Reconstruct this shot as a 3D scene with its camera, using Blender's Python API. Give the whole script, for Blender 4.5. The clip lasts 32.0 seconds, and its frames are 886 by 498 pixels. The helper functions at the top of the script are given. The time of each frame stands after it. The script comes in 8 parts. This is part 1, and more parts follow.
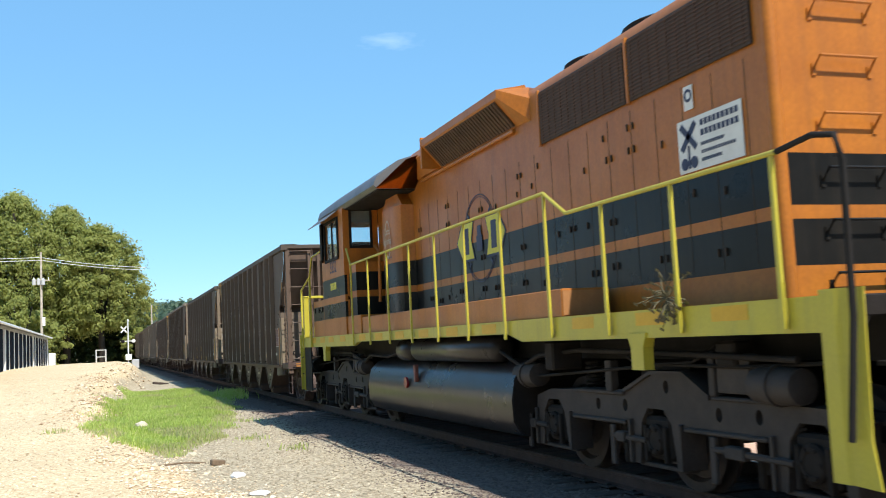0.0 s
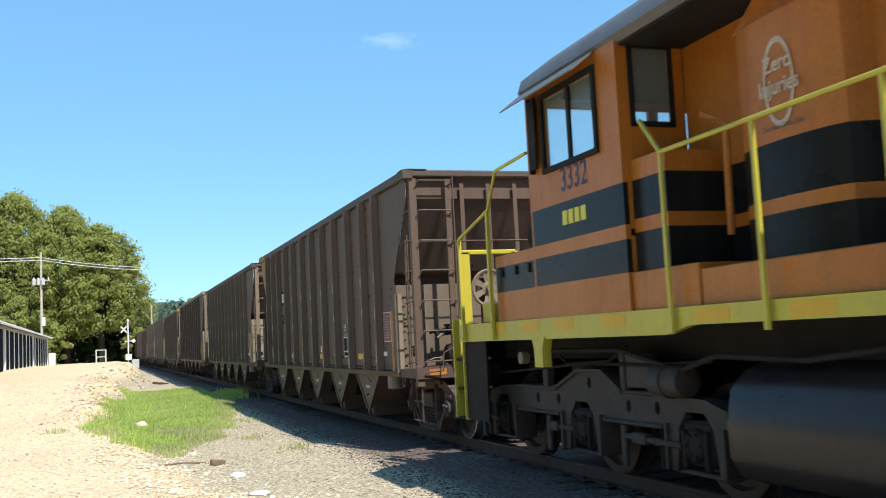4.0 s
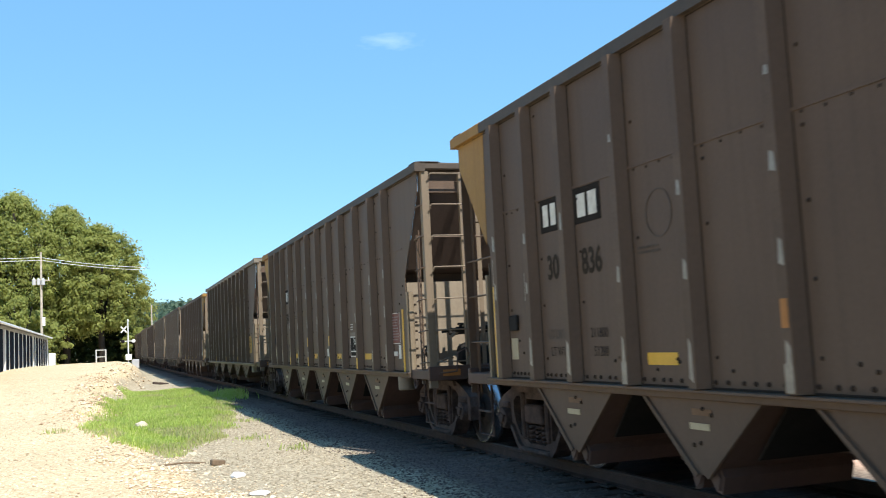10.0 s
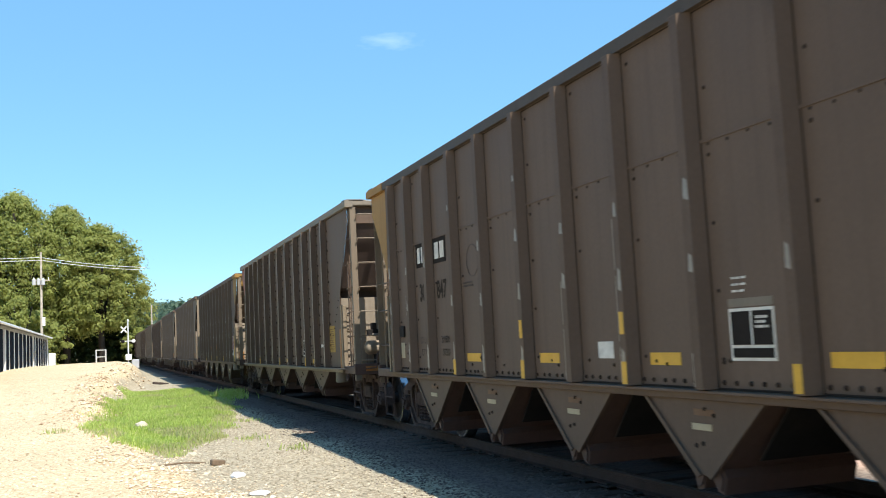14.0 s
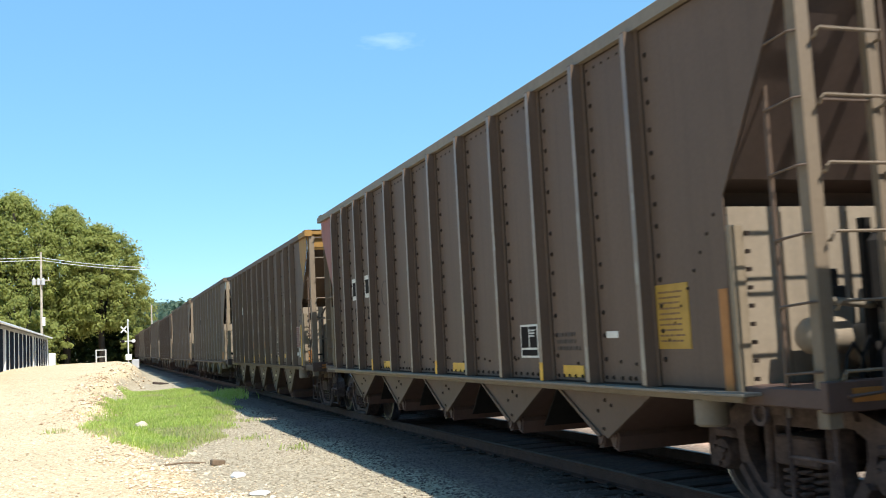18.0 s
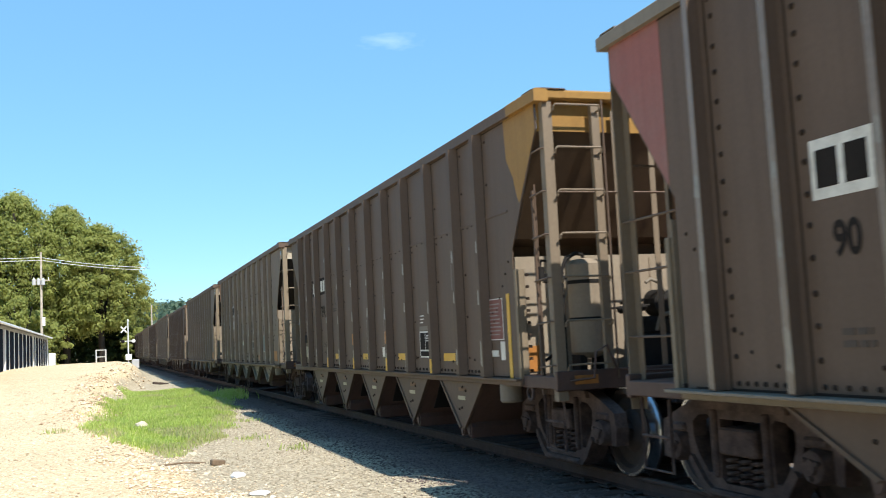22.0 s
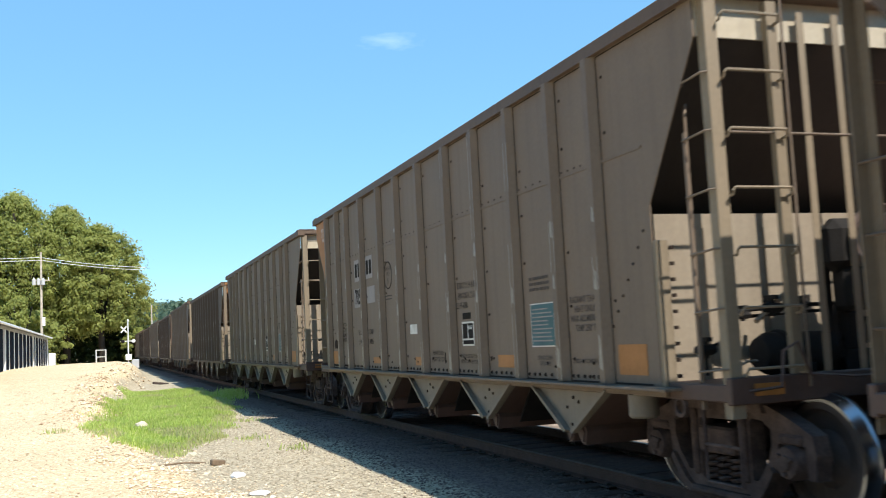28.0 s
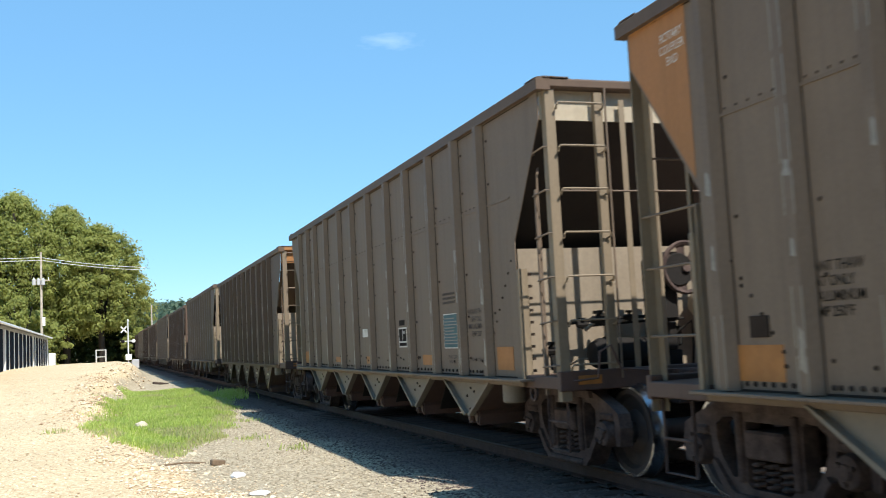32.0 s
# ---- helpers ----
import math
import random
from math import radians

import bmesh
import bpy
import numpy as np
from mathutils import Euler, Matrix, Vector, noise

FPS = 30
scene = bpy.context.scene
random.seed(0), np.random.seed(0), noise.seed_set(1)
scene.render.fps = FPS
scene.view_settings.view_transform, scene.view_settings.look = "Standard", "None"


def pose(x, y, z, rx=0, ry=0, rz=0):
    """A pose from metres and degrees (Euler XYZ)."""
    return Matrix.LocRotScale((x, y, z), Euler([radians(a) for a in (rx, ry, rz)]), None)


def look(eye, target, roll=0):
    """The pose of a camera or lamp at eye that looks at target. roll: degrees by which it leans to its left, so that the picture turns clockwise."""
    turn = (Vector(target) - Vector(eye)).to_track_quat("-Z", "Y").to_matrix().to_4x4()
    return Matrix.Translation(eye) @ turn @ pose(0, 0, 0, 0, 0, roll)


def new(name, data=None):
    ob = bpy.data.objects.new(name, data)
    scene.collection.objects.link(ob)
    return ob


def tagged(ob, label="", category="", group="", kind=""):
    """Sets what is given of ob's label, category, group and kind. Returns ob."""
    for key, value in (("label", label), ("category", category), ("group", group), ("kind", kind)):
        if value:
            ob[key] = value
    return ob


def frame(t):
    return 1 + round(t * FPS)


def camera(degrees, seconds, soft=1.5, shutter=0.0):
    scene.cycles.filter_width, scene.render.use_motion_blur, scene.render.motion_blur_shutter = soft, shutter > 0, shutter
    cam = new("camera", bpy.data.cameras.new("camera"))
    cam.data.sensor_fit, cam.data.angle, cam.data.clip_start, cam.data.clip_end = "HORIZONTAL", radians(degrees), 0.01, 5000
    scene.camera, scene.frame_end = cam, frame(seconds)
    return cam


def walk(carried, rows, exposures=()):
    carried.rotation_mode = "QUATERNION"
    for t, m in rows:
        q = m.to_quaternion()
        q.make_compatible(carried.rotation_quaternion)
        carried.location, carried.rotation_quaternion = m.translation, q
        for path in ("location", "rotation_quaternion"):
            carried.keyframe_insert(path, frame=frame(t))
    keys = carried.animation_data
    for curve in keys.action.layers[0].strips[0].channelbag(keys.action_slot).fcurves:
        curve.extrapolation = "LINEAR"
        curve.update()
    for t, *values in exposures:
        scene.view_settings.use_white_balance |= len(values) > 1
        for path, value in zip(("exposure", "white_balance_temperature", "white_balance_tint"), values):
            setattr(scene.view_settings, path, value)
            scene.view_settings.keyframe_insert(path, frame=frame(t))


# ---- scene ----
# ---------- camera: stands still ----------
CAM = (0.0, 0.0, 1.60)
VIEW = Matrix.Translation(CAM) @ pose(0, 0, 0, 0, 0, -19.38) @ pose(0, 0, 0, 95.19, 0, 0) @ pose(0, 0, 0, 0, 0, -2.89)
cam = camera(49.0, 32.0, soft=1.0, shutter=0.4)
walk(cam, [(0.0, VIEW), (32.0, VIEW)], exposures=[(0.0, 0.47), (6.0, 0.50), (12.0, 0.56), (28.0, 0.57), (30.5, 0.54), (32.0, 0.47)])

# ---------- world and sun ----------
TO_SUN = Vector((0.208, -0.74, 1.0)).normalized()
SUN_EL = math.asin(TO_SUN.z)
SUN_AZ = math.atan2(TO_SUN.x, TO_SUN.y)
world = bpy.data.worlds.new("sky")
scene.world = world
world.use_nodes = True
wn, wl = world.node_tree.nodes, world.node_tree.links
wn.clear()
w_out = wn.new("ShaderNodeOutputWorld")
w_bg = wn.new("ShaderNodeBackground")
w_sky = wn.new("ShaderNodeTexSky")
w_sky.sky_type = "NISHITA"
w_sky.sun_disc = False
w_sky.sun_elevation = SUN_EL
w_sky.sun_rotation = SUN_AZ
w_sky.air_density = 1.0
w_sky.dust_density = 0.0
w_sky.ozone_density = 3.0
w_bg.inputs["Strength"].default_value = 0.13
# one thin wisp of cloud high over the train
w_geo = wn.new("ShaderNodeTexCoord")
w_dir = (VIEW.to_3x3() @ Vector(((690 - 784) / 1720, (441 - 74) / 1720, -1))).normalized()
w_sub = wn.new("ShaderNodeVectorMath"); w_sub.operation = "SUBTRACT"
w_sub.inputs[1].default_value = w_dir
w_scl = wn.new("ShaderNodeVectorMath"); w_scl.operation = "MULTIPLY"
w_scl.inputs[1].default_value = (34, 34, 120)
w_len = wn.new("ShaderNodeVectorMath"); w_len.operation = "LENGTH"
w_noise = wn.new("ShaderNodeTexNoise"); w_noise.inputs["Scale"].default_value = 1.6; w_noise.inputs["Detail"].default_value = 5
w_add = wn.new("ShaderNodeMath"); w_add.operation = "MULTIPLY_ADD"; w_add.inputs[1].default_value = 1.6
w_ramp = wn.new("ShaderNodeMapRange")
w_ramp.inputs["From Min"].default_value, w_ramp.inputs["From Max"].default_value = 1.9, 0.9
w_ramp.inputs["To Min"].default_value, w_ramp.inputs["To Max"].default_value = 0.0, 0.20
w_mix = wn.new("ShaderNodeMix"); w_mix.data_type = "RGBA"
w_mix.inputs["B"].default_value = (6.0, 7.4, 8.6, 1)
wl.new(w_geo.outputs["Generated"], w_sub.inputs[0])
wl.new(w_sub.outputs[0], w_scl.inputs[0])
wl.new(w_scl.outputs[0], w_len.inputs[0])
wl.new(w_scl.outputs[0], w_noise.inputs["Vector"])
wl.new(w_noise.outputs["Fac"], w_add.inputs[0])
wl.new(w_len.outputs["Value"], w_add.inputs[2])
wl.new(w_add.outputs[0], w_ramp.inputs["Value"])
wl.new(w_ramp.outputs[0], w_mix.inputs["Factor"])
w_air = wn.new("ShaderNodeMix"); w_air.data_type = "RGBA"; w_air.blend_type = "MULTIPLY"
w_air.inputs["Factor"].default_value = 1.0
w_air.inputs["B"].default_value = (0.80, 1.0, 1.04, 1)
wl.new(w_sky.outputs[0], w_air.inputs["A"])
w_even = wn.new("ShaderNodeMix"); w_even.data_type = "RGBA"
w_even.inputs["Factor"].default_value = 0.55
w_even.inputs["B"].default_value = (1.35, 3.40, 5.85, 1)
wl.new(w_air.outputs["Result"], w_even.inputs["A"])
wl.new(w_even.outputs["Result"], w_mix.inputs["A"])
wl.new(w_mix.outputs["Result"], w_bg.inputs["Color"])
wl.new(w_bg.outputs[0], w_out.inputs["Surface"])

sun_data = bpy.data.lights.new("sun", "SUN")
sun_data.energy = 5.0
sun_data.angle = radians(0.53)
sun_data.color = (1.0, 0.95, 0.86)
sun = new("sun", sun_data)
sun.matrix_world = look((0, -20, 60), Vector((0, -20, 60)) - TO_SUN)
# ---------- mesh kit ----------
class Mesh:
    """Collects faces of one part."""

    def __init__(self):
        self.v, self.f = [], []

    def add(self, verts, faces):
        n = len(self.v)
        self.v += [tuple(p) for p in verts]
        self.f += [tuple(i + n for i in f) for f in faces]
        return self

    def box(self, x0, x1, y0, y1, z0, z1, c=0.0):
        x0, x1 = min(x0, x1), max(x0, x1)
        y0, y1 = min(y0, y1), max(y0, y1)
        z0, z1 = min(z0, z1), max(z0, z1)
        if c <= 0:
            v = [(x, y, z) for x in (x0, x1) for y in (y0, y1) for z in (z0, z1)]
            return self.add(v, [(0, 1, 3, 2), (4, 6, 7, 5), (0, 4, 5, 1), (2, 3, 7, 6), (0, 2, 6, 4), (1, 5, 7, 3)])
        c = min(c, (x1 - x0) * 0.45, (y1 - y0) * 0.45, (z1 - z0) * 0.45)
        bm = bmesh.new()
        for x, sx in ((x0, 1), (x1, -1)):
            for y, sy in ((y0, 1), (y1, -1)):
                for z, sz in ((z0, 1), (z1, -1)):
                    bm.verts.new((x + sx * c, y + sy * c, z))
                    bm.verts.new((x + sx * c, y, z + sz * c))
                    bm.verts.new((x, y + sy * c, z + sz * c))
        return self.hull(bm)

    def hull(self, bm):
        bmesh.ops.convex_hull(bm, input=bm.verts)
        bmesh.ops.dissolve_limit(bm, angle_limit=0.01, verts=bm.verts, edges=bm.edges)
        bm.verts.index_update()
        self.add([v.co[:] for v in bm.verts], [[v.index for v in f.verts] for f in bm.faces])
        bm.free()
        return self

    def prism(self, poly, axis, a0, a1):
        """A polygon given in the other two axes, pushed along one axis from a0 to a1."""
        def at(p, a):
            return {"x": (a, p[0], p[1]), "y": (p[0], a, p[1]), "z": (p[0], p[1], a)}[axis]
        n = len(poly)
        v = [at(p, a0) for p in poly] + [at(p, a1) for p in poly]
        f = [tuple(range(n))[::-1], tuple(range(n, 2 * n))] + [(i, (i + 1) % n, n + (i + 1) % n, n + i) for i in range(n)]
        return self.add(v, f)

    def tube(self, path, r, n=8, cap=True):
        path = [Vector(p) for p in path]
        v, f = [], []
        up = Vector((0, 0, 1))
        for i, p in enumerate(path):
            d = (path[min(i + 1, len(path) - 1)] - path[max(i - 1, 0)]).normalized()
            a = d.cross(up if abs(d.z) < 0.9 else Vector((1, 0, 0))).normalized()
            b = d.cross(a).normalized()
            if i and a.dot(last) < 0:
                a, b = -a, -b
            last = a
            v += [p + (a * math.cos(k * math.tau / n) + b * math.sin(k * math.tau / n)) * r for k in range(n)]
        for i in range(len(path) - 1):
            f += [(i * n + k, i * n + (k + 1) % n, (i + 1) * n + (k + 1) % n, (i + 1) * n + k) for k in range(n)]
        if cap:
            f += [tuple(range(n))[::-1], tuple(range((len(path) - 1) * n, len(path) * n))]
        return self.add(v, f)

    def lathe(self, prof, axis, centre, n=20, cap=True):
        """prof: (along, radius) pairs turned round an axis through centre."""
        cx, cy, cz = centre
        v, f = [], []
        for a, r in prof:
            for k in range(n):
                c, s = r * math.cos(k * math.tau / n), r * math.sin(k * math.tau / n)
                v.append({"x": (cx + a, cy + c, cz + s), "y": (cx + c, cy + a, cz + s), "z": (cx + c, cy + s, cz + a)}[axis])
        m = len(prof)
        for i in range(m - 1):
            f += [(i * n + k, i * n + (k + 1) % n, (i + 1) * n + (k + 1) % n, (i + 1) * n + k) for k in range(n)]
        if cap:
            f += [tuple(range(n))[::-1], tuple(range((m - 1) * n, m * n))]
        return self.add(v, f)

    def moved(self, m):
        self.v = [tuple(m @ Vector(p)) for p in self.v]
        return self

    def join(self, other):
        return self.add(other.v, other.f)


def mesh_of(name, mb, mat, smooth=0.0):
    me = bpy.data.meshes.new(name)
    me.from_pydata(mb.v, [], mb.f)
    me.materials.append(mat)
    bm = bmesh.new()
    bm.from_mesh(me)
    bmesh.ops.recalc_face_normals(bm, faces=bm.faces)
    bm.to_mesh(me)
    bm.free()
    if smooth > 0:
        me.polygons.foreach_set("use_smooth", [True] * len(me.polygons))
        me.set_sharp_from_angle(angle=radians(smooth))
    me.update()
    return me


SHARED = {}


def part(name, mb, mat, parent, label="", m=None, key=None, smooth=0.0):
    """One mesh object under a thing or part. mb: a Mesh, or a maker called once for a key of shared data."""
    if key is not None:
        key = (key, mat.name)
        if key not in SHARED:
            SHARED[key] = mesh_of(name, mb() if callable(mb) else mb, mat, smooth)
        me = SHARED[key]
    else:
        me = mesh_of(name, mb() if callable(mb) else mb, mat, smooth)
    ob = new(name, me)
    ob.parent = parent
    if m is not None:
        ob.matrix_basis = m
    if label:
        tagged(ob, label)
    return ob


def thing(name, label, category, m=None, group="", kind="", mb=None, mat=None, smooth=0.0):
    ob = new(name, mesh_of(name, mb, mat, smooth) if mb is not None else None)
    if m is not None:
        ob.matrix_basis = m
    return tagged(ob, label, category, group, kind)


def lettering(name, text, size, mat, parent, m, label="", bold=0.0, width=1.0):
    """Flat letters, a little raised, as a mesh part."""
    cu = bpy.data.curves.new(name, "FONT")
    cu.body, cu.size, cu.align_x, cu.align_y = text, size, "CENTER", "CENTER"
    cu.offset = bold
    cu.resolution_u = 4
    tmp = new(name + "_curve", cu)
    me = bpy.data.meshes.new_from_object(tmp.evaluated_get(bpy.context.evaluated_depsgraph_get()))
    bpy.data.objects.remove(tmp)
    bpy.data.curves.remove(cu)
    me.transform(Matrix.Diagonal((width, 1, 1, 1)))
    me.materials.clear()
    me.materials.append(mat)
    ob = new(name, me)
    ob.parent = parent
    ob.matrix_basis = m
    if label:
        tagged(ob, label)
    return ob


# ---------- materials ----------
def material(name, base, rough=0.6, metal=0.0, vary=0.25, scale=3.0, tone=None, fine=40.0, bump=0.15, streak=0.0, streak_tone=None, spec=0.5, tint_random=0.0, bump_dist=0.01):
    """A surface: base colour, a second tone in stains, fine grain with relief, and streaks that run down."""
    mat = bpy.data.materials.new(name)
    mat.use_nodes = True
    nt = mat.node_tree
    nodes, links = nt.nodes, nt.links
    bsdf = nodes["Principled BSDF"]
    bsdf.inputs["Roughness"].default_value = rough
    bsdf.inputs["Metallic"].default_value = metal
    bsdf.inputs["Specular IOR Level"].default_value = spec
    tc = nodes.new("ShaderNodeTexCoord")
    big = nodes.new("ShaderNodeTexNoise")
    big.inputs["Scale"].default_value, big.inputs["Detail"].default_value, big.inputs["Roughness"].default_value = scale, 6, 0.65
    links.new(tc.outputs["Object"], big.inputs["Vector"])
    grain = nodes.new("ShaderNodeTexNoise")
    grain.inputs["Scale"].default_value, grain.inputs["Detail"].default_value = fine, 4
    links.new(tc.outputs["Object"], grain.inputs["Vector"])
    tone = tone or [c * 0.55 for c in base]
    ramp = nodes.new("ShaderNodeMapRange")
    ramp.inputs["From Min"].default_value, ramp.inputs["From Max"].default_value = 0.38, 0.68
    ramp.inputs["To Max"].default_value = min(1.0, vary * 2.2)
    links.new(big.outputs["Fac"], ramp.inputs["Value"])
    mix = nodes.new("ShaderNodeMix"); mix.data_type = "RGBA"
    mix.inputs["A"].default_value, mix.inputs["B"].default_value = (*base, 1), (*tone, 1)
    links.new(ramp.outputs[0], mix.inputs["Factor"])
    col = mix.outputs["Result"]
    if streak > 0:
        mp = nodes.new("ShaderNodeMapping")
        mp.inputs["Scale"].default_value = (9, 9, 0.35)
        links.new(tc.outputs["Object"], mp.inputs["Vector"])
        st = nodes.new("ShaderNodeTexNoise")
        st.inputs["Scale"].default_value, st.inputs["Detail"].default_value = 1.0, 5
        links.new(mp.outputs[0], st.inputs["Vector"])
        sr = nodes.new("ShaderNodeMapRange")
        sr.inputs["From Min"].default_value, sr.inputs["From Max"].default_value, sr.inputs["To Max"].default_value = 0.48, 0.75, streak
        links.new(st.outputs["Fac"], sr.inputs["Value"])
        m2 = nodes.new("ShaderNodeMix"); m2.data_type = "RGBA"
        m2.inputs["B"].default_value = (*(streak_tone or [c * 0.45 for c in base]), 1)
        links.new(sr.outputs[0], m2.inputs["Factor"])
        links.new(col, m2.inputs["A"])
        col = m2.outputs["Result"]
    hs = nodes.new("ShaderNodeHueSaturation")
    gr = nodes.new("ShaderNodeMapRange")
    gr.inputs["To Min"].default_value, gr.inputs["To Max"].default_value = 1 - vary * 0.6, 1 + vary * 0.6
    links.new(grain.outputs["Fac"], gr.inputs["Value"])
    val = gr.outputs[0]
    if tint_random > 0:
        oi = nodes.new("ShaderNodeObjectInfo")
        orr = nodes.new("ShaderNodeMapRange")
        orr.inputs["To Min"].default_value, orr.inputs["To Max"].default_value = 1 - tint_random, 1 + tint_random
        links.new(oi.outputs["Random"], orr.inputs["Value"])
        mm = nodes.new("ShaderNodeMath"); mm.operation = "MULTIPLY"
        links.new(val, mm.inputs[0]); links.new(orr.outputs[0], mm.inputs[1])
        val = mm.outputs[0]
    links.new(val, hs.inputs["Value"])
    links.new(col, hs.inputs["Color"])
    links.new(hs.outputs[0], bsdf.inputs["Base Color"])
    rr = nodes.new("ShaderNodeMapRange")
    rr.inputs["To Min"].default_value, rr.inputs["To Max"].default_value = max(0.05, rough - 0.12), min(1.0, rough + 0.12)
    links.new(big.outputs["Fac"], rr.inputs["Value"])
    links.new(rr.outputs[0], bsdf.inputs["Roughness"])
    if bump > 0:
        bp = nodes.new("ShaderNodeBump")
        bp.inputs["Strength"].default_value, bp.inputs["Distance"].default_value = bump, bump_dist
        links.new(grain.outputs["Fac"], bp.inputs["Height"])
        links.new(bp.outputs[0], bsdf.inputs["Normal"])
    return mat


def on_side(x, y, z):
    """Pose of flat writing on the side of the train that the sun does not reach."""
    return Matrix.Translation((x, y, z)) @ Matrix(((0, 0, -1, 0), (-1, 0, 0, 0), (0, 1, 0, 0), (0, 0, 0, 1)))


def plate_with_holes(outer, holes, x0, x1):
    """A cast plate in the plane of y and z with openings through it."""
    bm = bmesh.new()
    edges = []
    for loop in (outer, *holes):
        vs = [bm.verts.new((x0, y, z)) for y, z in loop]
        edges += [bm.edges.new((vs[i], vs[(i + 1) % len(vs)])) for i in range(len(vs))]
    res = bmesh.ops.triangle_fill(bm, edges=edges, use_beauty=True)
    faces = [f for f in res["geom"] if isinstance(f, bmesh.types.BMFace)]
    ext = bmesh.ops.extrude_face_region(bm, geom=faces)
    bmesh.ops.translate(bm, verts=[v for v in ext["geom"] if isinstance(v, bmesh.types.BMVert)], vec=(x1 - x0, 0, 0))
    bm.verts.index_update()
    mb = Mesh().add([v.co[:] for v in bm.verts], [[v.index for v in f.verts] for f in bm.faces])
    bm.free()
    return mb


def plain(name, base, rough=0.5, metal=0.0, vary=0.1):
    return material(name, base, rough, metal, vary=vary, bump=0.05)
# ---------- ground ----------
RAIL_TOP = 0.10
TRACK_X = 5.85


def smooth01(a, b, x):
    t = max(0.0, min(1.0, (x - a) / (b - a)))
    return t * t * (3 - 2 * t)


def lot_edge(y):
    """Where the tan lot breaks down towards the track."""
    return 0.75 - 1.0 * smooth01(13, 26, y) + 1.6 * smooth01(34, 62, y) + 0.25 * math.sin(y * 0.7) + 0.15 * math.sin(y * 1.9)


def lot_height(y):
    return 0.02 + 1.03 * smooth01(10, 58, y) - 0.55 * smooth01(62, 135, y)


def ground_height(x, y):
    if x > TRACK_X + 2.6:
        return -0.12 + 0.05 * noise.noise((x * 0.2, y * 0.2, 3))
    low = -0.10 + 0.03 * noise.noise((x * 0.5, y * 0.5, 0))
    low += 0.62 * smooth01(58, 88, y) * (1 - smooth01(1.9, 3.4, x))
    high = max(lot_height(y), low) + 0.05 * noise.noise((x * 0.25, y * 0.25, 7)) * smooth01(2, 10, y)
    e = lot_edge(y)
    k = smooth01(e - 0.35, e + 0.5 + 0.6 * lot_height(y), x)
    rough = 0.05 * noise.noise((x * 2.2, y * 2.2, 1)) * (1 - abs(2 * k - 1))
    near_track = smooth01(3.6, 4.6, x)
    return high * (1 - k) + low * k + rough + near_track * 0.04


